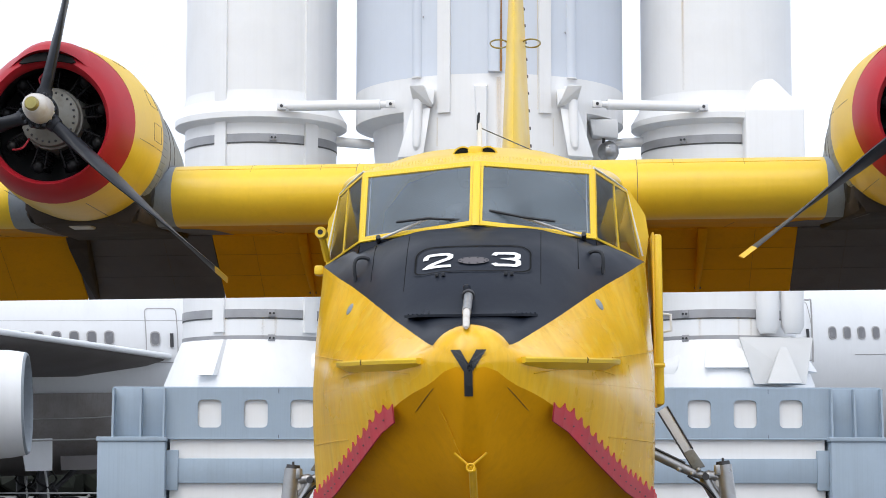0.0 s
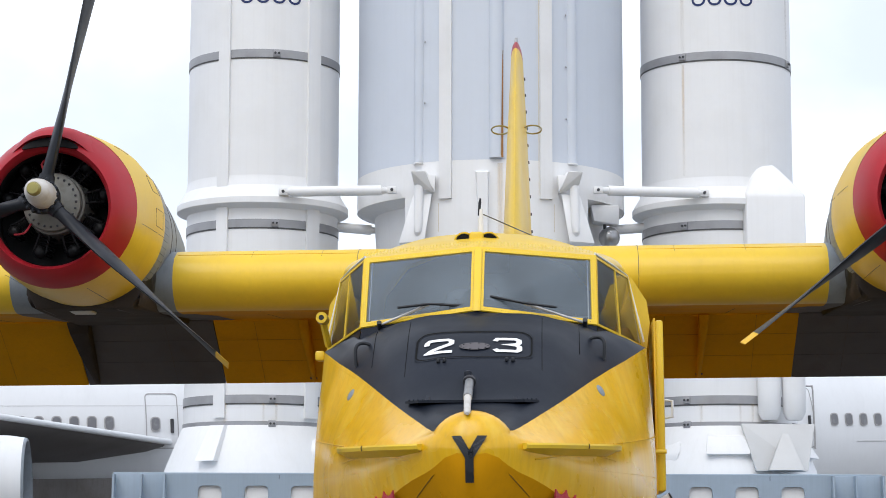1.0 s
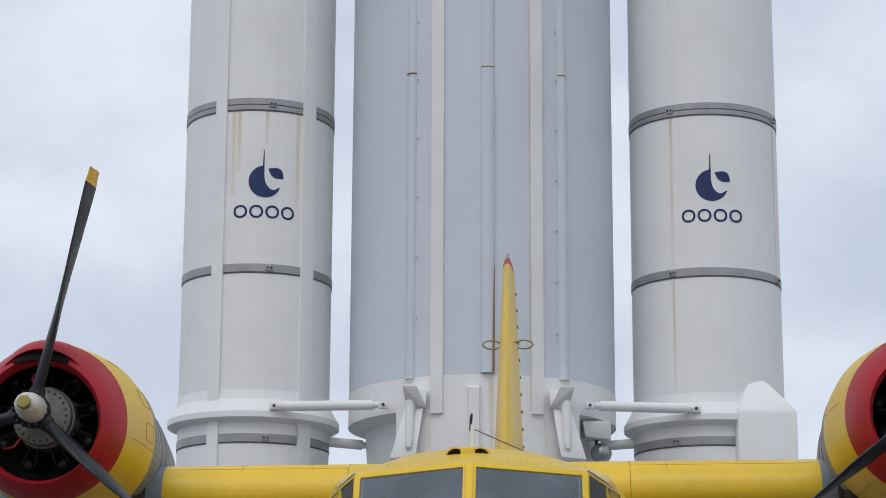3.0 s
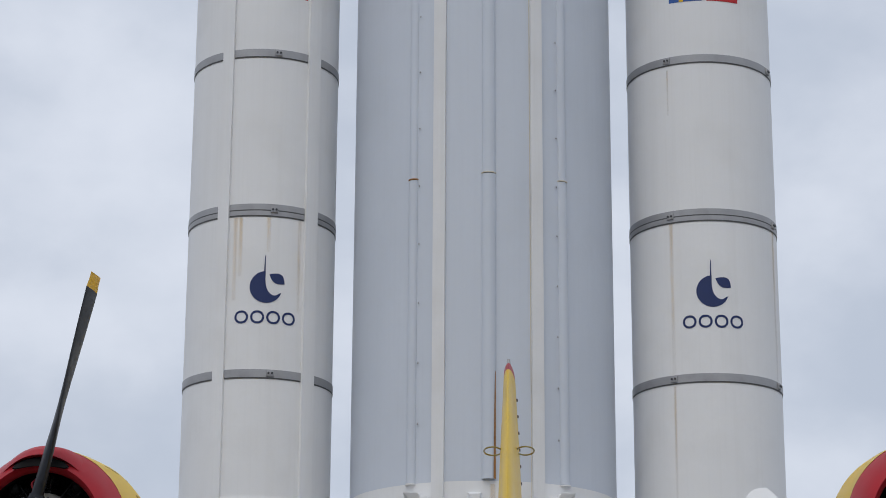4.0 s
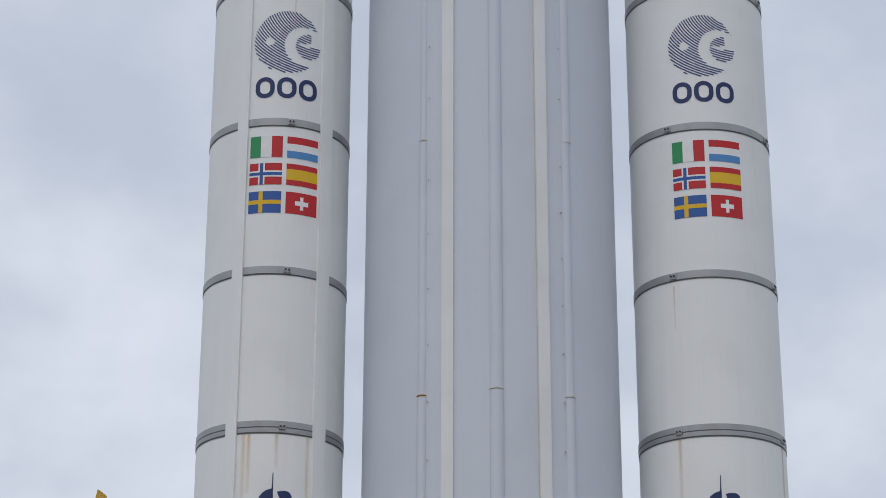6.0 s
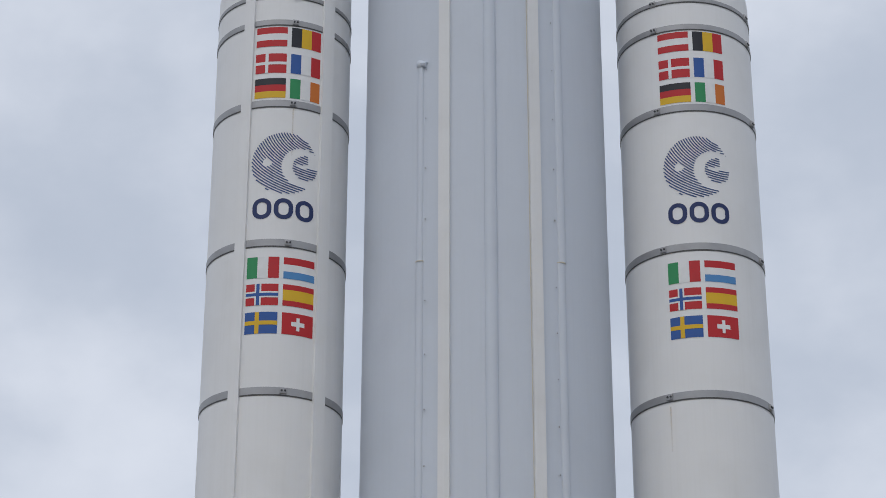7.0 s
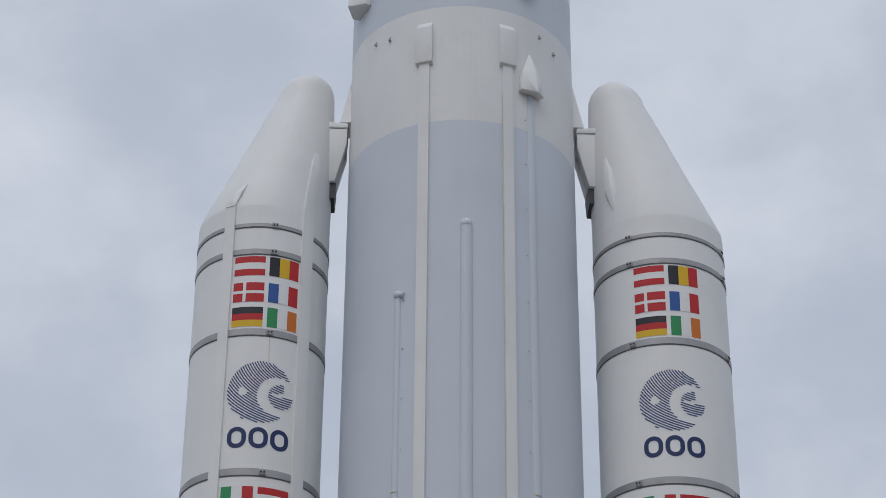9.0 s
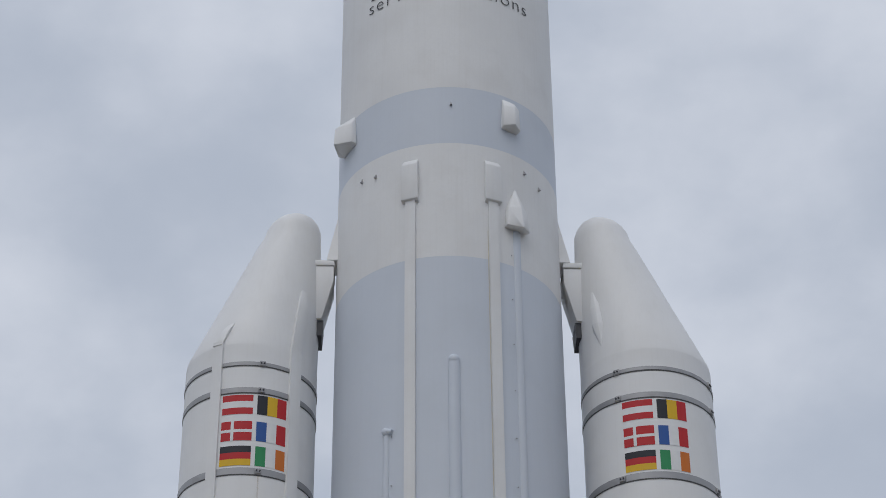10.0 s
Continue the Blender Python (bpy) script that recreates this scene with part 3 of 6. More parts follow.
def stripe_disc():
    """A disc of curved stripes with a broad swoosh left free round a smaller striped patch."""
    bm = bmesh.new()
    cx, cy = 0.62, 1.05
    for k in range(34):
        rad = 0.12 + 0.056 * k
        prev = None
        for i in range(241):
            a = radians(160 + 155 * i / 240)
            p = Vector((cx + rad * math.cos(a), cy + rad * math.sin(a)))
            q = p - Vector((0.46, -0.07))
            inner = q.length < 0.30 and ((q.y > 0.07 and q.x < 0.06) or q.y < 0.0 or q.x < -0.21)
            swoosh = (p - Vector((0.40, -0.08))).length < 0.475
            keep = p.length < 0.75 and (inner or not swoosh) and (p - Vector((-0.39, 0.01))).length > 0.095
            if keep:
                u = Vector((math.cos(a), math.sin(a))) * 0.0135
                cur = (p - u, p + u)
                if prev:
                    bm.faces.new([bm.verts.new((v.x, v.y, 0)) for v in (prev[0], prev[1], cur[1], cur[0])])
                prev = cur
            else:
                prev = None
    return tidy(bm)


def crescent_disc():
    """A round body with a bite out of it, a slim stalk and a leaf."""
    bm = bmesh.new()
    outer, inner = [], []
    for k in range(25):
        a = radians(92 + 250 * k / 24)
        outer.append((0.33 * math.cos(a), 0.33 * math.sin(a)))
    for p in smooth_path([(-0.014, 0.33, 0), (-0.014, 0.12, 0), (0.02, -0.04, 0), (0.10, -0.14, 0), (0.19, -0.165, 0), (0.30, -0.10, 0)], 5)[:25]:
        inner.append((p.x, p.y))
    grid([[(o[0] + (q[0] - o[0]) * k / 8, o[1] + (q[1] - o[1]) * k / 8, 0) for k in range(9)] for o, q in zip(outer, inner)], bm)
    leaf = [(0.06 + 0.32 * k / 10, 0.27 - 0.19 * k / 10) for k in range(11)]
    up = [(x + 0.085 * math.sin(math.pi * k / 10), y + 0.10 * math.sin(math.pi * k / 10)) for k, (x, y) in enumerate(leaf)]
    dn = [(x - 0.05 * math.sin(math.pi * k / 10), y - 0.08 * math.sin(math.pi * k / 10)) for k, (x, y) in enumerate(leaf)]
    for i in range(10):
        bm.faces.new([bm.verts.new((*p, 0)) for p in (up[i], up[i + 1], dn[i + 1], dn[i])])
    bm.faces.new([bm.verts.new((*p, 0)) for p in ((-0.05, 0.3), (-0.018, 0.3), (-0.018, 0.655), (-0.035, 0.655))])
    return tidy(bm)


BAND_Z = [8.20 + 3.40 * k for k in range(6)]


def booster(s, label, th_c, dz):
    """One booster; s: +1 to the right of the core, -1 to its left; th_c: the angle at which its markings are centred."""
    b = thing("rocket_booster", Matrix.Translation(CORE + SIDE * 4.62 * s + Vector((0, 0, dz))), label, "rocket booster", "boosters beside the core stage")
    R = R_BOOST
    part("aft_skirt", revolve([(1.90, 3.3 - dz), (1.88, 3.42), (1.56, 4.22), (R + 0.01, 4.26)], 96), WHITE, b, "flared white aft skirt")
    for z0, z1 in zip([4.26] + BAND_Z, BAND_Z + [28.0]):
        part("casing_segment", revolve([(R - 0.03, z0), (R, z0 + 0.012), (R, z1 - 0.012), (R - 0.03, z1)], 112), WHITE, b)
    part("casing_segment", revolve([(R, 28.0), (R, 28.5)], 112), WHITE, b)
    part("flange", revolve([(R + 0.003, 9.16), (R + 0.012, 9.10), (1.575, 8.96), (1.715, 8.72), (1.73, 8.70), (1.73, 8.585), (1.71, 8.57), (R, 8.50)], 112), WHITE, b, "white flared flange", angle=14)
    for z, h in [(4.28, 0.10), (4.76, 0.16)] + [(z, 0.16) for z in BAND_Z] + [(27.27, 0.13), (27.97, 0.09)]:
        wide = abs(z - BAND_Z[2]) < 0.1
        if wide:
            h = 0.24
        part("joint_band", revolve([(R - 0.01, z - h / 2), (R + 0.014, z - h / 2), (R + 0.014, z + h / 2), (R - 0.01, z + h / 2)], 112), BAND, b, "dull metal joint band")
        # dark strip below the band: its shadow line laid on as colour
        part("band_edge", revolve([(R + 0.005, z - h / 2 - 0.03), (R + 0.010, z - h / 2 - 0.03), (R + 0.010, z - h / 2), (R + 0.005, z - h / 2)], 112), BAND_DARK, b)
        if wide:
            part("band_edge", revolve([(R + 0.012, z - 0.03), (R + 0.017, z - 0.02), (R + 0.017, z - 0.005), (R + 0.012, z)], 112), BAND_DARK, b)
        for th in ((13.5,) if s < 0 else (-32.0, 62.0)):
            part("band_clamp", hull([on(R + d, th + t, z + q) for t in (-2.6, 2.6) for d, q in ((0, 0.075), (0, -0.075), (0.05, 0.06), (0.05, -0.06))], 0.006), BAND, b)
            for t in (-1.3, 1.3):
                part("clamp_bolt", tube([on(R + 0.045, th + t, z), on(R + 0.07, th + t, z)], 0.022, 8), DARK_STEEL, b)
    # slanted nose cone, leaning to the core
    rows, lean = [], SIDE * (-s)
    for z, r, o in [(28.5, R, 0.0), (28.62, R - 0.01, 0.005), (29.3, 1.375, 0.155), (30.2, 1.18, 0.36), (31.2, 0.965, 0.57), (32.0, 0.79, 0.74), (32.4, 0.69, 0.83)] + [
            (32.4 + 0.72 * math.sin(radians(a)), 0.69 * math.cos(radians(a)), 0.83 + 0.12 * a / 90) for a in (15, 30, 45, 60, 72, 82, 89.9)]:
        rows.append([on(r, 360 * k / 96, z) + lean * o for k in range(96)])
    part("nose_cone", tidy(grid(rows, close_u=True), 1e-5), WHITE, b, "slanted white nose cone")
    # attachment to the core at the head
    tang = Vector((-SIDE.y, SIDE.x, 0))

    def cone(th, z, d):
        return on(R - (z - 28.5) * 0.213 + d, th, z) + lean * (z - 28.56) * 0.212

    def at(o, t, z):
        return lean * o + tang * t + Vector((0, 0, z))
    part("head_bracket", hull([at(o, t, z) for t in (-0.42, 0.42) for o, z in ((1.25, 31.42), (1.86, 31.42), (1.86, 31.02), (1.25, 29.93), (1.60, 29.93))], 0.015), WHITE, b, "white wedge-shaped attachment")
    part("bracket_cap", hull([at(o, t, z) for t in (-0.45, 0.45) for o, z in ((1.2, 31.44), (1.88, 31.44), (1.2, 31.60), (1.86, 31.56))], 0.01), WHITE, b)
    part("bracket_foot", hull([at(o, t, z) for t in (-0.34, 0.34) for o, z in ((1.38, 29.92), (1.64, 29.92), (1.49, 29.50), (1.61, 29.50))]), DARK_STEEL, b, "black attachment foot")
    part("core_wedge", hull([at(o, t, z) for t, o, z in ((-0.35, 1.68, 31.66), (0.35, 1.68, 31.66), (-0.35, 1.95, 31.66), (0.35, 1.95, 31.66), (-0.1, 1.93, 33.1), (0.1, 1.93, 33.1))]), WHITE, b)
    # ducts up the face, only on one booster
    if s < 0:
        for t0, t1 in ((-30.2, -21.2), (38.3, 49.6)):
            part("cable_duct", arc_bar(R, t0, t1, 8.9, 28.6, 0.085), WHITE, b, "raised white cable duct")
            part("cable_duct", arc_bar(R, t0, t1, 4.4, 8.55, 0.085), WHITE, b, "raised white cable duct")
            part("duct_edge", arc_bar(R, t1 - 0.1, t1 + 0.35, 9.1, 27.0, 0.012), PALE_RUST, b)
        part("duct_tip", hull([cone(th, z, d) for th, z, d in ((-30, 28.5, 0.08), (-21.5, 28.5, 0.08), (-30, 28.5, -0.05), (-21.5, 28.5, -0.05), (-28, 28.95, 0.09), (-20.5, 28.95, 0.09), (-25, 29.3, -0.02), (-19, 29.35, -0.02))], 0.01), WHITE, b)
        part("duct_tip", hull([cone(th, z, d) for th, z, d in ((38.5, 28.5, 0.08), (49.5, 28.5, 0.08), (38.5, 28.5, -0.05), (49.5, 28.5, -0.05), (38.5, 29.9, 0.10), (50.5, 29.9, 0.10), (38.5, 29.9, -0.03), (50.5, 29.9, -0.03), (43, 30.75, -0.02), (48, 30.75, -0.02))], 0.01), WHITE, b)
        part("duct_foot", hull([on(R + d, -30 + t, z) for t, d, z in ((-2, 0.0, 4.25), (11, 0.0, 4.25), (-1, 0.12, 4.25), (10, 0.12, 4.25), (-3, 0.22, 3.55), (9, 0.5, 3.55), (-3, 0.5, 3.55), (9, 0.2, 3.55))]), WHITE, b)
        part("rust_run", patch(None, R + 0.006, 12.95, 14.85, 23.9, 25.15), RUST_WASH, b)
        for t0, t1, z0 in ((-17, -14.5, 13.4), (-12.5, -10.5, 13.9), (9, 10.5, 14.4), (33.5, 35.5, 13.2)):
            part("rust_run", patch(None, R + 0.006, t0 - 1.4, t1 + 1.4, z0 - 0.3, BAND_Z[2] - 0.16), RUST_WASH, b)
        part("side_port", hull([on(R + d, 47 + t, z) for t, d, z in ((-7, 0.02, 3.9), (4, 0.02, 3.9), (-7, 0.3, 3.75), (4, 0.3, 3.75), (-7, 0.3, 3.6), (4, 0.3, 3.6), (-2, 0.2, 4.05))], 0.04), WHITE, b)
    else:
        for t0, t1, z0, z1 in ((-34.2, -29.8, 11.7, 14.85), (58.5, 65.0, 11.7, 14.85), (-33.6, -30.4, 9.2, 11.45), (-33, -30.8, 17.2, 18.2)):
            part("rust_run", patch(None, R + 0.006, t0, t1, z0, z1), RUST_WASH, b)
        part("access_lug", hull([cone(-46 + t, z, d) for t, z, d in ((1, 28.72, -0.01), (-8, 29.35, -0.01), (8, 29.45, -0.01), (-7, 30.1, -0.01), (7.5, 30.15, -0.01), (-1, 30.75, -0.01), (-3, 29.5, 0.12), (4, 29.5, 0.12), (-3, 30.0, 0.11), (4, 30.0, 0.11))], 0.006), WHITE, b, "faceted white lug")
        part("rust_run", grid([[cone(th, z, 0.006) for th in (-39.2, -36.8)] for z in (28.95, 29.3, 29.7, 30.0)]), RUST_WASH, b)
        # equipment fairing and feet low on the outer face
        part("equipment_fairing", hull([(x, y, z) for x, y, z in ((0.35, -1.4, 5.9), (1.55, -1.15, 5.9), (0.35, -1.75, 5.9), (1.50, -1.75, 5.9), (0.35, -1.75, 8.75), (1.50, -1.75, 8.75), (0.30, -1.4, 8.85), (1.58, -1.1, 8.8), (0.60, -1.35, 9.4), (0.95, -1.30, 9.45))], 0.05), WHITE, b, "white box fairing with a sloped top")
        for x in (0.76, 1.24):
            part("downpipe", tube([(x, -1.52, z) for z in (6.0, 5.0, 4.5, 4.36)], [0.23, 0.23, 0.225, 0.15], 20), WHITE, b, "thick white pipe")
        part("deflector", hull([(x, y, z) for x, y, z in ((0.18, -1.7, 4.28), (1.62, -1.6, 4.28), (0.2, -1.4, 4.28), (1.6, -1.3, 4.28), (0.42, -2.0, 3.36), (1.42, -1.95, 3.36), (0.42, -1.5, 3.36), (1.42, -1.5, 3.36))], 0.01), PLATE_GREY, b, "flat white deflector plate")
        part("wedge", hull([(x, y, z) for x, y, z in ((0.62, -2.05, 3.36), (1.28, -2.05, 3.36), (0.62, -2.35, 3.36), (1.28, -2.35, 3.36), (0.93, -1.95, 4.08), (1.05, -1.95, 4.08))], 0.008), PLATE_GREY, b)
        part("skirt_box", hull([on(R + d, -4 + t, z) for t, d, z in ((-12, 0.0, 4.1), (14, 0.0, 4.1), (-12, 0.22, 4.05), (14, 0.22, 4.05), (-12, 0.42, 3.68), (14, 0.42, 3.68), (-12, 0.1, 3.66), (14, 0.1, 3.66))], 0.03), WHITE, b)
        part("skirt_box", hull([on(R + d, 62 + t, z) for t, d, z in ((-12, 0.0, 4.0), (10, 0.0, 4.0), (-12, 0.25, 3.95), (10, 0.25, 3.95), (-12, 0.45, 3.65), (10, 0.45, 3.65), (-12, 0.1, 3.6), (10, 0.1, 3.6))], 0.03), WHITE, b)
        part("side_port", hull([on(R + d, -40 + t, z) for t, d, z in ((-9, 0.02, 4.1), (4, 0.02, 4.1), (-9, 0.3, 3.7), (7, 0.3, 3.7), (-9, 0.3, 3.55), (4, 0.3, 3.5), (7, 0.2, 3.9))], 0.05), WHITE, b)
    for t0, w in ((-23, 3.5), (6, 2.5), (15, 3.0)):
        part("rust_run", patch(None, R + 0.02, t0, t0 + w, 4.30, 4.68), RUST_WASH, b)
    # markings
    for z, pair in FLAGS:
        for k, kind in enumerate(pair):
            t0 = th_c - 28.0 + 29.8 * k
            fm, mats = flag_mesh(kind, R + 0.006, t0, t0 + 26.2, z - 0.495, z)
            part("flag", fm, mats, b, kind.title() + " flag", smooth=False)
    part("logo_disc", wrap(stripe_disc(), R + 0.006, th_c, 23.72), DISC_BLUE, b, "striped navy disc", smooth=False)
    for x in (-0.47, 0.0, 0.47):
        part("logo_shape", wrap(ring_shape(0.42, 0.50, 0.10), R + 0.006, th_c + math.degrees(x / R), 22.61), NAVY, b, "navy rounded shape", smooth=False)
    part("logo_body", wrap(crescent_disc(), R + 0.006, th_c, 13.375), NAVY, b, "navy crescent", smooth=False)
    for x in (-0.48, -0.16, 0.16, 0.48):
        part("logo_shape", wrap(ring_shape(0.28, 0.27, 0.045), R + 0.006, th_c + math.degrees(x / R), 12.75), NAVY, b, "navy rounded shape", smooth=False)
    # struts to the core at the foot
    for (o0, t0, z0), (o1, t1, z1), r in (((0.50, -1.68, 8.79), (2.62, -2.10, 8.765), 0.10), ((1.3, -0.1, 8.36), (2.4, 0.0, 8.28), 0.10)):
        p, q = at(o0, t0, z0), at(o1, t1, z1)
        d = (q - p).normalized()
        part("strut", tube([p + d * 0.15, q - d * 0.2], r, 20), WHITE, b, "round white strut")
        for e, w in ((p, 1), (q, -1)):
            part("strut_end", tube([e, e + d * 0.22 * w], [0.05, 0.075], 12), WARM_WHITE, b)
            part("strut_lug", box(-0.09, 0.09, -0.06, 0.06, -0.07, 0.07, 0.015, m=Matrix.Translation(e)), WHITE, b)
            part("strut_pin", tube([e + Vector((0, -0.09, 0)), e + Vector((0, 0.09, 0))], 0.03, 10), DARK_STEEL, b)
    return b


booster(-1, "tall white rocket booster with two cable ducts and flags", 8.8, 0.0)
booster(1, "tall white rocket booster with rust runs and flags", -0.9, 0.02)

# launch table
TABLE = Matrix.Translation(CORE) @ Matrix.Rotation(LEAN_A, 4, "Z")
table = thing("launch_table", TABLE, "blue-grey steel launch table with white panels", "launch table")
YF = -3.75
# upper beam with rounded openings
holes = [-5.28 + 0.845 * k for k in range(3)] + [-2.2, -1.1, 0, 1.1, 2.2] + [3.69 + 0.845 * k for k in range(3)]
cx = [-5.72] + [(holes[i] + holes[i + 1]) / 2 for i in range(len(holes) - 1)] + [5.72]
bm = bmesh.new()
cx[0], cx[-1] = -6.1, 6.1
for i, hx in enumerate(holes):
    outer = [(cx[i], 2.31), (cx[i + 1], 2.31), (cx[i + 1], 3.21), (cx[i], 3.21)]
    inner = rounded(0.43, 0.51, 0.09, 4)
    ring = [(hx + x, 2.755 + z) for x, z in inner]
    # ring starts at the right side of the upper right corner
    n = len(ring) // 4
    corners = [outer[2], outer[3], outer[0], outer[1]]
    fr = [bm.verts.new((x, YF, z)) for x, z in ring]
    bk = [bm.verts.new((x, YF + 0.06, z)) for x, z in ring]
    oc = [bm.verts.new((x, YF, z)) for x, z in corners]
    for q in range(4):
        seg = fr[q * n:(q + 1) * n]
        for k in range(n - 1):
            bm.faces.new([oc[q], seg[k], seg[k + 1]])
        bm.faces.new([oc[q], seg[-1], fr[((q + 1) * n) % len(fr)], oc[(q + 1) % 4]])
    for k in range(len(fr)):
        j = (k + 1) % len(fr)
        bm.faces.new([fr[k], fr[j], bk[j], bk[k]])
part("upper_beam", tidy(bm), TABLE_BLUE, table, "blue-grey beam with rounded openings", smooth=False)
part("beam_top", box(-6.1, 6.1, YF, YF + 0.5, 3.205, 3.235, 0.006), TABLE_BLUE, table)
part("beam_bottom", box(-6.1, 6.1, YF - 0.01, YF + 0.5, 2.285, 2.312, 0.006), TABLE_BLUE, table)
part("inner_panel", box(-6.0, 6.0, YF + 0.07, YF + 0.14, 0.1, 3.2, 0.0), WHITE, table, "white steel panel")
for x in (-4.02, 0.55, 4.96):
    for z0, z1 in ((2.31, 2.37), (3.13, 3.21)):
        part("weld_seam", box(x - 0.005, x + 0.005, YF - 0.004, YF + 0.003, z0, z1, 0.0), DARK_STEEL, table)
part("lower_beam", box(-5.9, 5.9, YF - 0.02, YF + 0.07, 1.49, 1.94, 0.012), TABLE_BLUE, table, "blue-grey lower beam")
part("foot_beam", box(-5.9, 5.9, YF - 0.02, YF + 0.07, 0.3, 0.85, 0.012), TABLE_BLUE, table)
for s in (-1, 1):
    x0, x1 = sorted((s * 6.08, s * 7.05))
    part("end_web", box(x0, x1, YF + 0.04, YF + 0.08, 2.33, 3.21, 0.004), TABLE_BLUE, table)
    for x in (6.1, 6.52, 7.02):
        part("end_rib", hull([(s * x + q, YF + y, z) for q in (-0.018, 0.018) for y, z in ((0.05, 2.33), (0.05, 3.21), (-0.16, 3.21), (-0.22, 2.33))]), TABLE_BLUE, table)
    part("end_ledge", box(min(s * 6.03, s * 7.30), max(s * 6.03, s * 7.30), YF - 0.28, YF + 0.3, 2.25, 2.33, 0.012), TABLE_BLUE, table)
    part("corner_pier", box(min(s * 6.06, s * 7.28), max(s * 6.06, s * 7.28), YF - 0.25, YF + 6.5, 0.0, 2.25, 0.015), TABLE_BLUE, table, "blue-grey corner pier")
    part("joint_plate", box(min(s * 5.84, s * 6.06), max(s * 5.84, s * 6.06), YF - 0.06, YF + 0.1, 1.36, 2.09, 0.012), TABLE_BLUE, table)
part("deck", box(-7.05, 7.05, YF + 0.1, YF + 7.4, 3.1, 3.25, 0.01), TABLE_BLUE, table)
part("rear_panel", box(-6.9, 6.9, YF + 7.2, YF + 7.3, 0.0, 3.1, 0.0), WHITE, table)
for s in (-1, 1):
    part("side_panel", box(min(s * 6.9, s * 7.0), max(s * 6.9, s * 7.0), YF + 6.5, YF + 7.25, 0, 3.1, 0.0), WHITE, table)

from mathutils.bvhtree import BVHTree

# ---- the flying boat: x to the right, y aft, z up; y = 0 at the engines ----
PLANE = pose(0.481, 20.0, 0, 0, -0.51, -3.02)
plane = thing("flying_boat", PLANE, "yellow twin-engined flying boat with a black nose", "aircraft")
# y, keel z, half-bottom (x, z), chine (x, z), side (x, z), deck edge (x, z), deck middle z
ST = [
    (-5.302, 2.30, 0.008, 2.305, 0.012, 2.315, 0.014, 2.33, 0.01, 2.345, 2.35),
    (-5.285, 2.205, 0.055, 2.255, 0.095, 2.335, 0.105, 2.365, 0.09, 2.40, 2.42),
    (-5.25, 2.12, 0.105, 2.20, 0.18, 2.305, 0.198, 2.378, 0.175, 2.44, 2.46),
    (-5.19, 2.02, 0.14, 2.13, 0.245, 2.252, 0.272, 2.385, 0.225, 2.475, 2.50),
    (-5.12, 1.915, 0.172, 2.06, 0.31, 2.212, 0.338, 2.39, 0.25, 2.49, 2.55),
    (-4.95, 1.679, 0.227, 1.935, 0.454, 2.150, 0.480, 2.38, 0.285, 2.50, 2.607),
    (-4.62, 1.442, 0.345, 1.738, 0.641, 2.024, 0.68, 2.339, 0.424, 2.606, 2.675),
    (-4.42, 1.344, 0.404, 1.62, 0.74, 1.92, 0.789, 2.34, 0.513, 2.675, 2.764),
    (-4.2, 1.254, 0.464, 1.521, 0.839, 1.817, 0.899, 2.341, 0.602, 2.745, 2.953),
    (-3.62, 1.104, 0.546, 1.292, 1.062, 1.6, 1.122, 2.374, 0.844, 2.95, 3.337),
    (-3.25, 1.05, 0.6, 1.22, 1.18, 1.52, 1.22, 2.4, 0.98, 3.06, 3.5),
    (-3, 1, 0.65, 1.16, 1.285, 1.44, 1.3, 2.42, 1.11, 3.15, 3.5),
    (-2.6, 0.95, 0.68, 1.09, 1.32, 1.38, 1.345, 2.42, 1.27, 3.28, 3.5),
    (-2, 0.9, 0.7, 1.05, 1.33, 1.33, 1.35, 2.42, 1.31, 3.34, 3.5),
    (-1.5, 0.88, 0.7, 1.03, 1.33, 1.31, 1.35, 2.42, 1.315, 3.36, 3.5),
    (1.5, 0.85, 0.7, 1, 1.33, 1.3, 1.34, 2.42, 1.315, 3.36, 3.5),
    (5, 0.95, 0.7, 1.12, 1.3, 1.4, 1.3, 2.42, 1.28, 3.36, 3.5),
    (9, 1.9, 0.6, 2.05, 1, 2.25, 1.02, 2.8, 0.98, 3.36, 3.5),
    (13, 3, 0.25, 3.08, 0.42, 3.2, 0.44, 3.35, 0.42, 3.5, 3.6),
    (14.6, 3.4, 0.05, 3.42, 0.1, 3.45, 0.11, 3.5, 0.1, 3.56, 3.6),
]


def station(y):
    for a, b in zip(ST, ST[1:]):
        if a[0] <= y <= b[0]:
            q = (y - a[0]) / (b[0] - a[0])
            return [u + (v - u) * q for u, v in zip(a, b)]
    return list(ST[0] if y < ST[0][0] else ST[-1])


def deck_z(x, y):
    s = station(y)
    return s[9] + (s[10] - s[9]) * (1 - min(1, abs(x) / s[8]) ** 4)


def side_x(y, z):
    """Half the breadth of the hull at a height between chine and deck edge."""
    s = station(y)
    pts = [(s[4], s[5]), (s[6], s[7]), (s[8], s[9])]
    q = smooth_path([(x, 0, zz) for x, zz in pts], 10)
    for a, b in zip(q, q[1:]):
        if a.z <= z <= b.z:
            return a.x + (b.x - a.x) * (z - a.z) / max(1e-6, b.z - a.z)
    return q[-1].x if z > q[-1].z else q[0].x


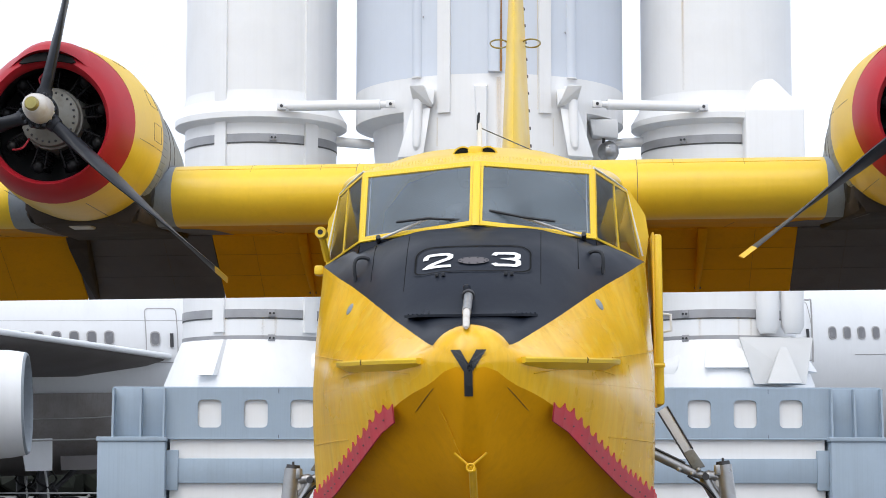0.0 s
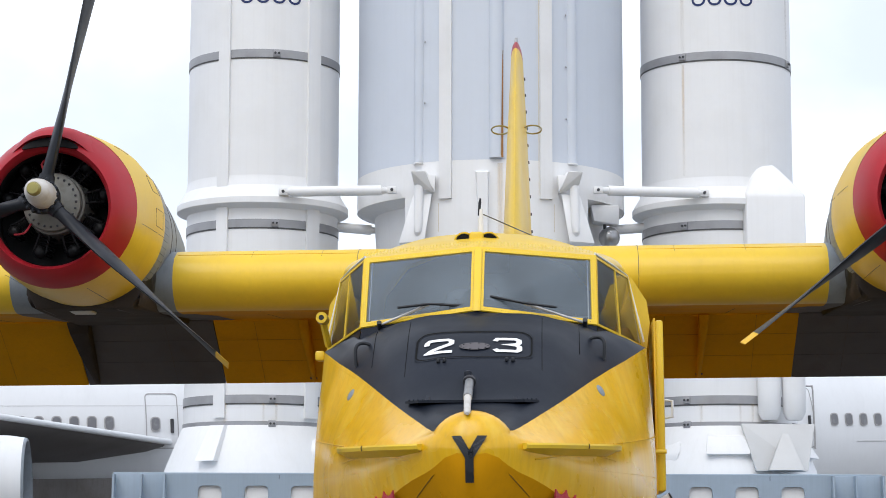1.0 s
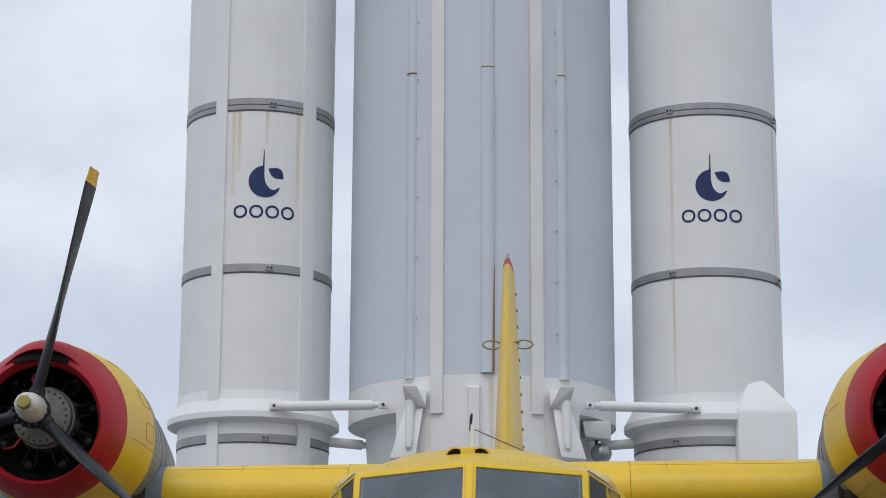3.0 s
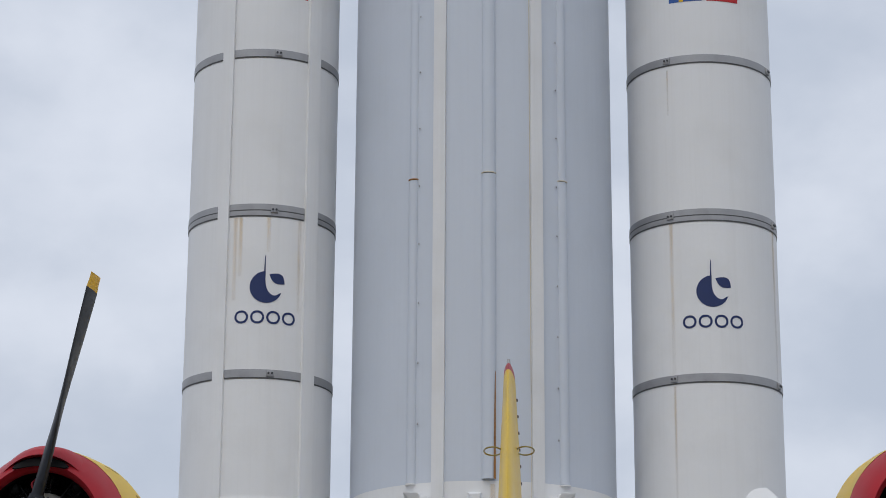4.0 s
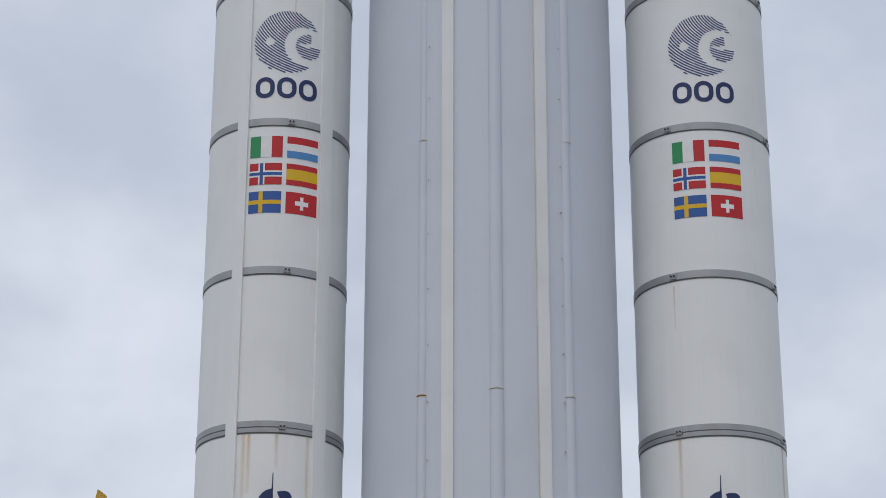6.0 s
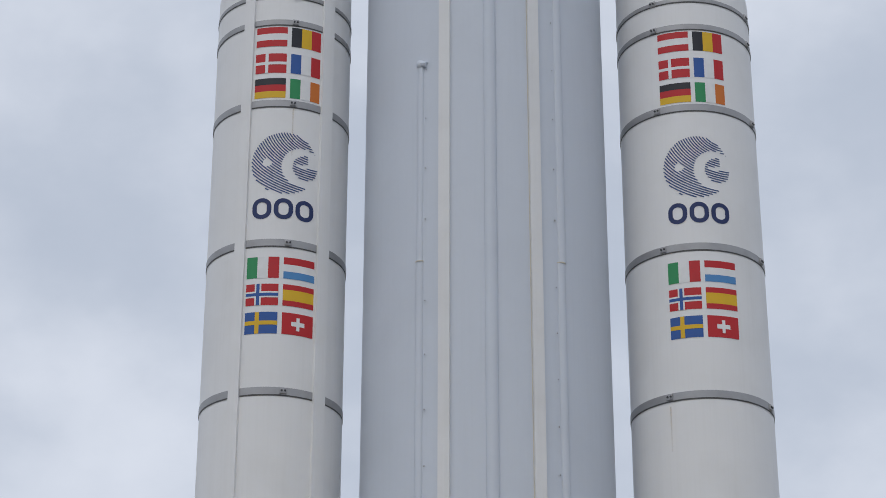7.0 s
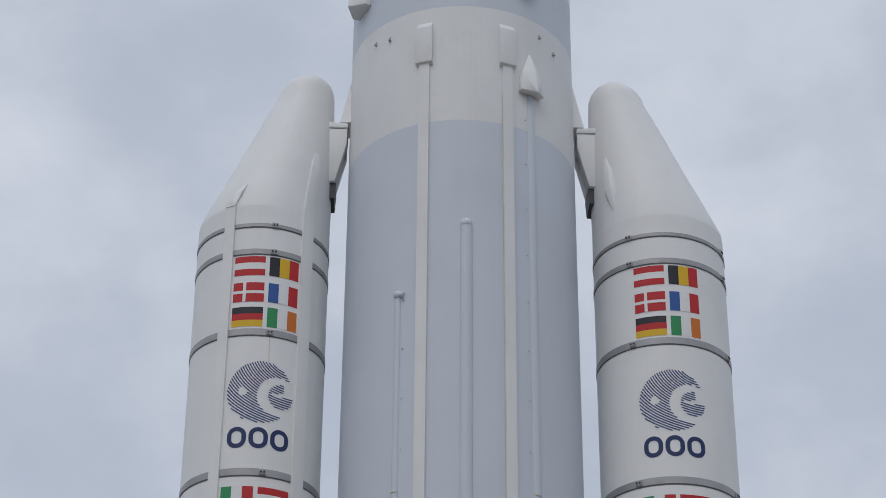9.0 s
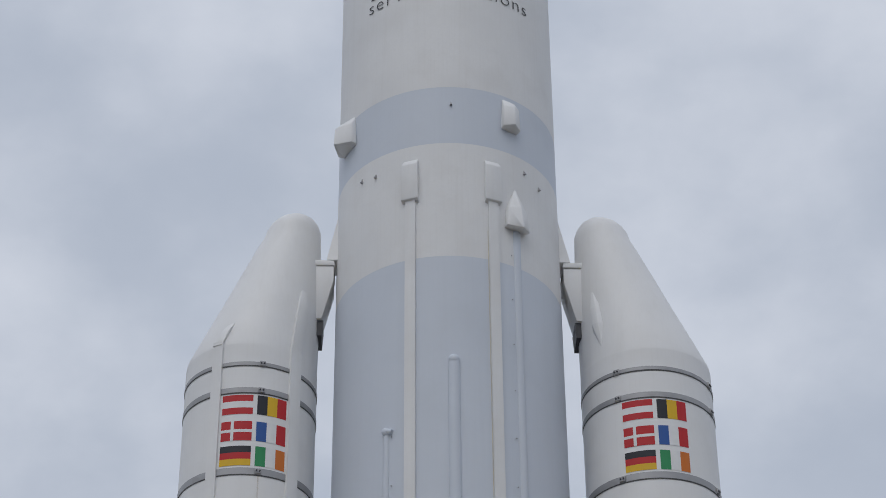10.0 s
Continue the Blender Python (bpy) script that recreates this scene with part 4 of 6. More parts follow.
bow_skin = []
YS = [-5.302, -5.295, -5.285, -5.27, -5.25, -5.22, -5.19, -5.155, -5.12, -5.06] + [-5.0 + 0.125 * k for k in range(25)] + [-1.7, -1.0, 0, 1.5, 3, 5, 7, 9, 11, 13, 14, 14.6]
for s in (-1, 1):
    rows = []
    for y in YS:
        t = station(y)
        stem = 0.42 - 0.32 * max(0, min(1, (-4.5 - y) / 0.6))
        q = smooth_path([(0, y, t[1]), (0.4 * t[2], y, t[1] + stem * (t[3] - t[1])), (t[2], y, t[3]), (t[4], y, t[5])], 5)
        rows.append([(s * p.x, p.y, p.z) for p in q])
    bow_skin.append(part("hull_bottom", grid(rows), SHADED_YELLOW, plane, "shaded yellow concave hull bottom", angle=60))
    rows = []
    for y in YS:
        t = station(y)
        q = smooth_path([(t[4], y, t[5]), (t[6], y, t[7]), (t[8], y, t[9])], 7)
        rows.append([(s * p.x, p.y, p.z) for p in q])
    bow_skin.append(part("hull_side", grid(rows), HULL_YELLOW, plane, "glossy yellow hull side with dirt and painted reflection streaks", angle=60))
rows = []
for y in [v for v in YS if -5.08 < v < -1.4]:
    xe = station(y)[8]
    rows.append([(xe * k / 10, y, deck_z(xe * k / 10, y)) for k in range(-10, 11)])
part("nose_deck", grid(rows), BLACK, plane, "matt black anti-glare deck", angle=60)


# rounded bow cap that carries the letter
rows = []
for z in [2.25, 2.27, 2.30, 2.34, 2.38, 2.42, 2.46, 2.50, 2.54, 2.57, 2.595, 2.615, 2.625, 2.629]:
    k = math.sqrt(max(0, 1 - ((z - 2.37) / 0.26) ** 2)) if z > 2.37 else math.sqrt(max(0, 1 - ((2.37 - z) / 0.16) ** 2))
    w, d = 0.292 * k, 0.196 * k
    rows.append([(-w, -4.85, z)] + [(w * math.sin(radians(a)), -5.09 - d * math.cos(radians(a)), z) for a in range(-90, 91, 9)] + [(w, -4.85, z)])
cap = part("bow_cap", grid(rows), HULL_YELLOW, plane, "rounded yellow bow cap", angle=60)
skin_v, skin_f = [], []
for ob in [cap] + bow_skin:
    base = len(skin_v)
    skin_v += [v.co.copy() for v in ob.data.vertices]
    skin_f += [[base + i for i in p.vertices] for p in ob.data.polygons]
bow_tree = BVHTree.FromPolygons(skin_v, skin_f)


def on_bow(x, z, lift=0.007):
    """The point of the bow's skin at a place across and a height."""
    hit = bow_tree.ray_cast(Vector((x, -6.0, z)), Vector((0, 1, 0)))[0]
    return Vector((x, hit.y - lift, z))


def stroke(path, wd):
    """A flat ribbon of one width along a path of (x, y)."""
    bm = bmesh.new()
    pts = [Vector((x, y)) for x, y in path]
    rows = []
    for i, p in enumerate(pts):
        d1 = (p - pts[i - 1]).normalized() if i else (pts[1] - p).normalized()
        d2 = (pts[i + 1] - p).normalized() if i < len(pts) - 1 else d1
        nrm = Vector((-d1.y - d2.y, d1.x + d2.x)).normalized()
        k = 1 / max(0.5, nrm.dot(Vector((-d1.y, d1.x))))
        rows.append([(*(p + nrm * wd / 2 * k), 0), (*(p - nrm * wd / 2 * k), 0)])
    return grid(rows, bm)


bm = bmesh.new()


def laid(x0, x1, z0, x2, x3, z1, lift):
    """A strip between two level edges, laid on the bow in small steps."""
    rows = []
    for k in range(13):
        q = k / 12
        a, b, z = x0 + (x2 - x0) * q, x1 + (x3 - x1) * q, z0 + (z1 - z0) * q
        row = []
        for i in range(7):
            p = [on_bow(a + (b - a) * i / 6 - 0.012, z + dz, lift) for dz in (-0.03, 0.0, 0.03)]
            row.append(Vector((p[1].x, min(p[1].y, (p[0].y + p[2].y) / 2), z)))
        rows.append(row)
    grid(rows, bm)


for q in (-1, 1):
    laid(*((-0.121, -0.055, 2.45, -0.062, 0.0, 2.355) if q < 0 else (0.055, 0.121, 2.45, 0.0, 0.062, 2.355)), 0.012)
    laid(*((-0.062, 0.0, 2.355, -0.0285, 0.0, 2.30) if q < 0 else (0.0, 0.062, 2.355, 0.0, 0.0285, 2.30)), 0.012)
laid(-0.0285, 0.0285, 2.30, -0.0285, 0.0285, 2.137, 0.012)
part("letter", bm, MARK_BLACK, plane, "black letter Y", smooth=False)


def on_deck(bm, x0, y0, cos_s=0.8, lift=0.008):
    """Lays a flat bmesh on the sloping nose deck."""
    bmesh.ops.subdivide_edges(bm, edges=[e for e in bm.edges if e.calc_length() > 0.06], cuts=7)
    for v in bm.verts:
        x, y = x0 + v.co.x, y0 - v.co.y * cos_s
        v.co = Vector((x, y, deck_z(x, y) + lift + v.co.z))
    return bm


def digit(path, x0):
    bm = stroke([(-(0.5 - u) * 0.205, (v - 0.5) * 0.235) for u, v in path], 0.040)
    # the deck rises aft, so the top of a digit lies further aft
    for v in bm.verts:
        v.co.y = -v.co.y
    return part("numeral", on_deck(bm, x0, -3.84), MARK_WHITE, plane, "white numeral", smooth=False)


digit([(0.04, 0.62), (0.05, 0.80), (0.15, 0.90), (0.80, 0.90), (0.93, 0.82), (0.93, 0.66), (0.84, 0.57), (0.20, 0.22), (0.08, 0.10), (0.10, 0.09), (0.97, 0.09)], -0.285)
digit([(0.06, 0.76), (0.14, 0.90), (0.80, 0.91), (0.92, 0.83), (0.92, 0.65), (0.82, 0.54), (0.45, 0.52), (0.82, 0.50), (0.94, 0.40), (0.94, 0.20), (0.84, 0.09), (0.16, 0.09), (0.06, 0.22)], 0.215)
bm = ring_shape(0.86, 0.42, 0.012, 0.25)
part("hatch_seam", on_deck(bm, -0.03, -3.82, 0.8, 0.005), HOLE, plane, smooth=False)
bm = ring_shape(0.885, 0.445, 0.008, 0.25)
part("hatch_lip", on_deck(bm, -0.03, -3.82, 0.8, 0.007), BLACK, plane, smooth=False)
bm = bmesh.new()
bm.faces.new([bm.verts.new((0.115 * math.cos(2 * math.pi * k / 24), 0.058 * math.sin(2 * math.pi * k / 24), 0)) for k in range(24)])
for q in (-1, 1):
    for x0, y0, y1 in ((0.50, -4.05, -3.30), (0.78, -3.55, -2.98)):
        part("deck_seam", tube([(q * x0 - 0.03, y0 + (y1 - y0) * k / 9, deck_z(q * x0 - 0.03, y0 + (y1 - y0) * k / 9) - 0.001) for k in range(10)], 0.003, 5), HOLE, plane)
    for k in range(2):
        x, y = q * 0.25 - 0.035 + 0.045 * k, -4.02
        part("hatch_catch", box(x - 0.012, x + 0.012, y - 0.03, y + 0.03, deck_z(x, y) - 0.01, deck_z(x, y) + 0.016, 0.004), MARK_BLACK, plane)
part("cover_plate", on_deck(bm, -0.025, -3.86, 0.8, 0.012), EXHAUST_GREY, plane, "grey oval cover plate", smooth=False)
for k in range(10):
    a = 2 * math.pi * k / 10
    x, y = -0.025 + 0.1 * math.cos(a), -3.86 + 0.8 * 0.048 * math.sin(a)
    part("plate_screw", ball((x, y, deck_z(x, y) + 0.012), 0.007, seg=6), DARK_STEEL, plane)
part("nose_ledge", hull([(-0.50, -4.39, 2.73), (0.45, -4.39, 2.73), (-0.40, -4.52, 2.727), (0.35, -4.52, 2.727), (-0.50, -4.39, 2.75), (0.45, -4.39, 2.75), (-0.40, -4.52, 2.745), (0.35, -4.52, 2.745), (-0.3, -4.30, 2.735), (0.25, -4.30, 2.735)]), BLACK, plane, "black ledge plate")
for x in (-0.34, 0.28):
    part("ledge_fin", hull([(x + q, y, z) for q in (-0.015, 0.015) for y, z in ((-4.48, 2.745), (-4.34, 2.745), (-4.34, 2.80))]), BLACK, plane)
bm = bmesh.new()
for k in range(30):
    bmesh.ops.create_icosphere(bm, subdivisions=1, radius=0.007, matrix=Matrix.Translation((-0.47 + 0.9 * k / 29, -4.42, 2.755)))
tagged(part("ledge_rivets", bm, BLACK, plane), kind="stuff")
part("mooring_post", tube([(-0.045, -4.36, 2.885), (-0.038, -4.86, 2.735)], 0.032, 16), STEEL, plane, "dull metal mooring post")
part("post_collar", tube([(-0.045, -4.34, 2.895), (-0.045, -4.37, 2.88)], 0.047, 16), DARK_STEEL, plane)
part("post_tip", tube([(-0.038, -4.86, 2.735), (-0.028, -5.20, 2.615), (-0.027, -5.235, 2.60)], [0.026, 0.024, 0.012], 14), DOME, plane, "bright metal post tip")
part("post_hinge", box(-0.085, -0.03, -4.36, -4.20, 2.87, 2.97, 0.02), BLACK, plane)
for s in (-1, 1):
    x, y = s * 0.90 - 0.01, -3.22
    z0 = deck_z(x, y)
    part("grab_handle", tube(smooth_path([(x + s * 0.045, y - 0.03, deck_z(x + s * 0.045, y - 0.03) - 0.005), (x + s * 0.052, y - 0.03, z0 + 0.02), (x + s * 0.035, y - 0.01, z0 + 0.07), (x - s * 0.01, y + 0.01, z0 + 0.085), (x - s * 0.055, y + 0.02, z0 + 0.07), (x - s * 0.065, y + 0.03, z0 + 0.02)], 6), 0.014, 8), MARK_BLACK, plane, "black hooked grab handle")
    y, z = (-3.44 if s < 0 else -3.60), 2.872
    here = Vector((s * side_x(y, z), y, z))
    along = Vector((s * side_x(y + 0.05, z), y + 0.05, z)) - here
    up = Vector((s * side_x(y, z + 0.04), y, z + 0.04)) - here
    out = along.cross(up).normalized() * (1 if along.cross(up).y < 0 else -1)
    lamp = ball((0, 0, 0), 0.05, scale=(0.95, 1.0, 0.28))
    lamp.transform(Matrix.Translation(here) @ out.to_track_quat("Z", "Y").to_matrix().to_4x4())
    part("flush_light", lamp, NACELLE_GREY, plane, "grey oval light cover")

# wedge-shaped strakes on the bow
for q in (-1, 1):
    rows = []
    for k in range(13):
        u = k / 12
        y = -5.10 + 1.32 * u
        wd = 0.125 * min(1, 0.15 + u / 0.16) * min(1, 0.04 + (1 - u) / 0.30)
        zt = 2.405 + 0.045 * u
        xi, xo = side_x(y, zt) - 0.03, side_x(y, zt) + wd
        drop = 0.095 * min(1, 0.3 + u / 0.15) * min(1, 0.05 + (1 - u) / 0.22)
        rows.append([(q * xi, y, zt), (q * xo, y - 0.05, zt), (q * (xo + 0.004), y - 0.055, zt - 0.012), (q * xo, y - 0.05, zt - 0.036), (q * (xo - 0.02), y - 0.03, zt - 0.044), (q * (side_x(y, zt - drop) - 0.03), y, zt - drop)])
    st = part("spray_strake", caps(tidy(grid(rows, close_u=True))), YELLOW, plane, "wedge-shaped yellow spray strake", angle=25)
    mid = rows[5]
    part("strake_joint", tube([mid[1], mid[2], mid[3]], 0.006, 5), BROWN_SEAM, st)
    path = [(q * (side_x(y, z) + 0.002), y, z) for y, z in [(-5.02 + 1.05 * k / 12, 2.30 + 0.04 * math.sin(math.pi * k / 12) + 0.03 * k / 12) for k in range(13)]]
    part("strake_sealant", tube(path, 0.005, 5), HULL_YELLOW, st)

# red toothed rails along the chines
for s in (-1, 1):
    seam = [on_bow(s * x - 0.005, z, 0.002) for x, z in [(0.25 + 0.14 * k / 8, 2.20 - 0.155 * k / 8) for k in range(9)]]
    part("bottom_seam", tube(seam, [0.001] + [0.0028] * 7 + [0.001], 5), BROWN_SEAM, plane)
    rows_a, rows_b = [], []
    y0, y1, n, length, last = -4.80, -2.2, 420, 0.0, None
    for k in range(n + 1):
        y = y0 + (y1 - y0) * k / n
        t = station(y)
        here = Vector((t[4], y, t[5]))
        length += (here - last).length if last else 0.0
        last = here
        saw = (length / 0.135) % 1.0
        tooth = 0.052 * abs(2 * saw - 1) ** 2.6
        grow = min(1, 0.45 + (y - y0) / 0.3)
        zt = t[5] + (0.055 + tooth) * grow - 0.035
        rows_a.append((s * (t[4] + 0.010), y - 0.03, t[5] - 0.115))
        rows_b.append((s * (side_x(y, zt) + 0.022), y - 0.02, zt))
    part("chine_rail", sheet_solid([rows_a, rows_b], 0.012), RAIL_RED, plane, "faded red rail with a scalloped edge", angle=80)
    for k in range(16):
        y = y0 + 0.12 + 0.115 * k
        t = station(y)
        part("rail_bolt", ball((s * (t[4] + 0.022), y - 0.034, t[5] - 0.05), 0.0065, seg=6), EXHAUST_GREY, plane)

# mooring eye and keel strip on the bow
part("mooring_eye", tube([(0.026 * math.cos(a) - 0.015, -5.00, 1.665 + 0.026 * math.sin(a)) for a in [2 * math.pi * k / 12 for k in range(12)]], 0.009, 6, closed=True), HULL_YELLOW, plane)
for s in (-1, 1):
    part("eye_stay", tube([(-0.015, -4.99, 1.67), (-0.015 + s * 0.11, -4.99, 1.765)], 0.009, 6), HULL_YELLOW, plane)
part("keel_strip", tube([(-0.005, -4.93, 1.66), (-0.005, -4.68, 1.46), (-0.005, -4.22, 1.23), (-0.005, -3.0, 0.98)], 0.028, 8), HULL_YELLOW, plane)

# seams and rivets of the bow sides
bm = bmesh.new()


def rivet(p, r=0.004):
    bmesh.ops.create_cone(bm, cap_ends=True, segments=5, radius1=r, radius2=r * 0.5, depth=r * 1.6, matrix=Matrix.Translation(p) @ Matrix.Rotation(radians(90), 4, "X"))


for s in (-1, 1):
    for zz in [1.75 + 0.045 * k for k in range(30)]:
        for y in (-4.3, -3.67, -3.02):
            t = station(y)
            if t[5] + 0.1 < zz < t[9] - 0.03:
                rivet((s * (side_x(y, zz) + 0.002), y, zz))
    for k in range(46):
        y = -4.95 + 0.053 * k
        t = station(y)
        rivet((s * (t[8] + 0.015), y, t[9] - 0.03))
    for zz in (2.0, 2.25, 2.55, 2.8):
        for k in range(52):
            y = -4.75 + 0.048 * k
            t = station(y)
            if t[5] + 0.12 < zz < t[9] - 0.05:
                rivet((s * (side_x(y, zz) + 0.001), y, zz), 0.003)
    for k in range(26):
        q = k / 25
        rivet((s * (0.21 - 0.14 * q) - 0.01, -5.10 + 0.13 * q, 2.08 - 0.34 * q), 0.005)
tagged(part("rivets", bm, HULL_YELLOW, plane), kind="stuff")
for s in (-1, 1):
    for zz0, zz1, ya, yb in ((2.46, 2.62, -3.9, -2.2), (1.88, 1.84, -4.0, -2.2)):
        path = []
        for k in range(15):
            y = ya + (yb - ya) * k / 14
            zz = zz0 + (zz1 - zz0) * k / 14
            path.append((s * (side_x(y, zz) + 0.001), y, zz))
        part("panel_seam", tube(path, 0.005, 5), HULL_YELLOW, plane)

# cockpit: panes, frames, roof
def v3(x, y, z):
    return Vector((x, y, z))


CX = -0.03
B0, B1, B3 = v3(0, -3.24, 3.52), v3(0.922, -2.86, 3.435), v3(1.325, -1.55, 3.383)
T0, T1, T2, T3 = v3(0, -2.75, 4.079), v3(0.925, -2.45, 4.038), v3(1.087, -2.0, 3.997), v3(1.207, -1.55, 3.985)


def mir(p, s):
    return Vector((s * p.x + CX, p.y, p.z))


def pane_frame(q, wds, thick, name, mat, parent, glass_mat, s):
    """A window: a frame ring of given widths (bottom, right, top, left) and the pane set into it."""
    c = sum(q, Vector()) / 4
    nrm = (q[1] - q[0]).cross(q[3] - q[0]).normalized()
    if nrm.y > 0:
        nrm = -nrm

    def inset(i):
        a, b, d = q[i], q[(i + 1) % 4], q[i - 1]
        e1, e0 = (b - a).normalized(), (d - a).normalized()
        sn = max(0.3, e1.cross(e0).length)
        return a + e1 * wds[i - 1] / sn + e0 * wds[i] / sn
    inn = [inset(i) for i in range(4)]
    bm = bmesh.new()
    for i in range(4):
        j = (i + 1) % 4
        fr = [bm.verts.new(p + nrm * thick) for p in (q[i], q[j], inn[j], inn[i])]
        bk = [bm.verts.new(p - nrm * 0.01) for p in (q[i], q[j], inn[j], inn[i])]
        bm.faces.new(fr)
        bm.faces.new([fr[2], fr[3], bk[3], bk[2]])
        bm.faces.new([fr[0], fr[1], bk[1], bk[0]])
    f = part(name, tidy(bm), mat, parent, "yellow riveted window frame", smooth=False)
    bm = bmesh.new()
    fc = bm.faces.new([bm.verts.new(p + nrm * 0.004) for p in inn])
    fc.normal_update()
    if fc.normal.dot(nrm) < 0:
        fc.normal_flip()
    g = part("pane", bm, glass_mat, f, "grey glass pane", smooth=False, recalc=False)
    g.visible_shadow = False
    bm = bmesh.new()
    for i in range(4):
        j = (i + 1) % 4
        a, b = inn[i], inn[j]
        o = (a + b) / 2 - c
        o = (o - nrm * o.dot(nrm)).normalized()
        n = max(2, int((b - a).length / 0.026))
        for k in range(n):
            p = a + (b - a) * ((k + 0.5) / n) + o * min(0.02, wds[i] * 0.55) + nrm * thick
            bmesh.ops.create_cone(bm, cap_ends=True, segments=5, radius1=0.0068, radius2=0.004, depth=0.009, matrix=Matrix.Translation(p) @ nrm.to_track_quat("Z", "Y").to_matrix().to_4x4())
    if name != "side_window":
        tagged(part("frame_rivets", bm, PALE_YELLOW, f), kind="stuff")
    else:
        bm.free()
    return inn


for s in (-1, 1):
    inn = pane_frame([mir(B0, s), mir(B1, s), mir(T1, s), mir(T0, s)], (0.045, 0.045, 0.05, 0.048), 0.014, "windscreen", YELLOW, plane, PANE, s)
    for p, q in ((inn[1], inn[2]), (inn[1].lerp(inn[0], 0.02), inn[0])):
        part("pane_edge", tube([p + v3(-s * 0.022, -0.004, 0.012), q + v3(-s * 0.022, -0.004, 0.004)], 0.007, 6), NACELLE_GREY, plane, "pale grey sealing edge")
    m0, m1 = v3(1.116, -2.2, 3.415), T2
    pane_frame([mir(B1, s), mir(m0, s), mir(m1, s), mir(T1, s)], (0.02, 0.013, 0.022, 0.02), 0.010, "side_window", YELLOW, plane, SIDE_PANE, s)
    pane_frame([mir(m0, s), mir(B3, s), mir(T3, s), mir(m1, s)], (0.02, 0.03, 0.022, 0.013), 0.010, "side_window", YELLOW, plane, SIDE_PANE, s)
    # sealing strips along the side windows
    part("window_strip", tube([mir(T1, s) + v3(0, -0.01, 0.02), mir(m1, s) + v3(0, -0.01, 0.02), mir(T3, s) + v3(0, 0, 0.01), mir(B3, s) + v3(s * 0.012, 0, 0.05)], 0.009, 8), WARM_WHITE, plane, "pale sealing strip")
    # sill under the side panes
    part("sill", grid([[mir(p, s) for p in (B1, m0, B3)], [mir(v3(p.x + 0.03, p.y, p.z - 0.13), s) for p in (B1, m0, B3)]]), BLACK, plane)
part("centre_post", hull([(CX + q * 0.03, y, z) for q in (-1, 1) for y, z in ((-3.262, 3.52), (-2.772, 4.085), (-3.2, 3.52), (-2.7, 4.085))], 0.006), YELLOW, plane)
part("windscreen_base", grid([[mir(B1, -1), mir(B0, 1), mir(B1, 1)], [v3(-0.96, -2.9, 3.30), v3(CX, -3.30, 3.44), v3(0.90, -2.9, 3.30)]]), BLACK, plane)

# roof and upper body
arch0 = [T0.lerp(T1, k / 12) for k in range(12)] + [T1.lerp(T2, k / 6) for k in range(6)] + [T2.lerp(T3, k / 6) for k in range(7)]
def arch(y, top, sh):
    pts = smooth_path([(0, y, top), (0.45, y, top - 0.035), (0.85, y, top - 0.15), (1.10, y, sh + 0.14), (1.21, y, sh)], 6)
    return pts
a0 = [p + v3(0, 0.012, 0.012) for p in arch0]
rows_src = [a0, [p.lerp(q, 0.5) + v3(0, 0, 0.005) for p, q in zip(a0, arch(-1.9, 4.33, 3.97))], arch(-1.75, 4.35, 3.97), arch(-1.4, 4.38, 3.96), arch(-0.4, 4.46, 3.94), arch(0.8, 4.58, 3.95), arch(1.8, 4.70, 4.0), arch(3.2, 4.78, 4.0), arch(4.2, 4.62, 3.95), arch(5.5, 4.45, 3.9), arch(9.0, 4.40, 3.85)]
rows = []
for i, r in enumerate(rows_src):
    r = [v3(p.x, max(p.y, o.y + 0.03 * i), p.z) for p, o in zip(r, a0)]
    rows.append([mir(p, -1) for p in reversed(r)] + [mir(p, 1) for p in r[1:]])
part("cabin_roof", grid(rows), YELLOW, plane, "yellow rounded cabin roof", angle=50)
for s in (-1, 1):
    rows = [[v3(s * x, y, z) for x, z in ((1.325, 3.34), (1.36, 3.60), (1.335, 3.78), (1.21, 3.96 + dz))] for y, dz in ((-1.55, 0.02), (-0.4, 0.0), (0.8, 0.05), (1.8, 0.1), (3.2, 0.1), (5.5, 0.0))]
    part("upper_side", grid(rows), YELLOW, plane, "yellow cabin side", angle=60)
    rows = [[v3(s * 1.325, -1.55, 3.34), v3(s * 1.36, -1.55, 3.60), v3(s * 1.335, -1.55, 3.78), v3(s * 1.21, -1.55, 3.98)], [mir(B3, s), mir(B3.lerp(T3, 0.4), s), mir(B3.lerp(T3, 0.75), s), mir(T3, s)]]
    part("door_frame", grid(rows), YELLOW, plane)
rows = []
for y, w, z0, top in ((5.5, 1.27, 3.36, 4.45), (9.0, 0.97, 3.36, 4.40), (13.0, 0.42, 3.5, 4.15), (14.8, 0.1, 3.6, 3.9)):
    rows.append([(w * math.cos(radians(a)), y, z0 + (top - z0) * math.sin(radians(a))) for a in range(0, 181, 12)])
part("tail_boom", grid(rows), YELLOW, plane)
bm = bmesh.new()
for r in (0.03, 0.075):
    for k in range(70):
        u = -1 + 2 * (k + 0.5) / 70
        x = u * 0.95
        y = T0.y + (T1.y - T0.y) * min(1, abs(x) / 0.945) + r
        z = T0.z + (T1.z - T0.z) * min(1, abs(x) / 0.945) ** 1.6 + 0.018 + r * 0.55
        bmesh.ops.create_cone(bm, cap_ends=True, segments=5, radius1=0.007, radius2=0.004, depth=0.012, matrix=Matrix.Translation((x + CX, y, z)))
tagged(part("rivets", bm, PALE_YELLOW, plane), kind="stuff")

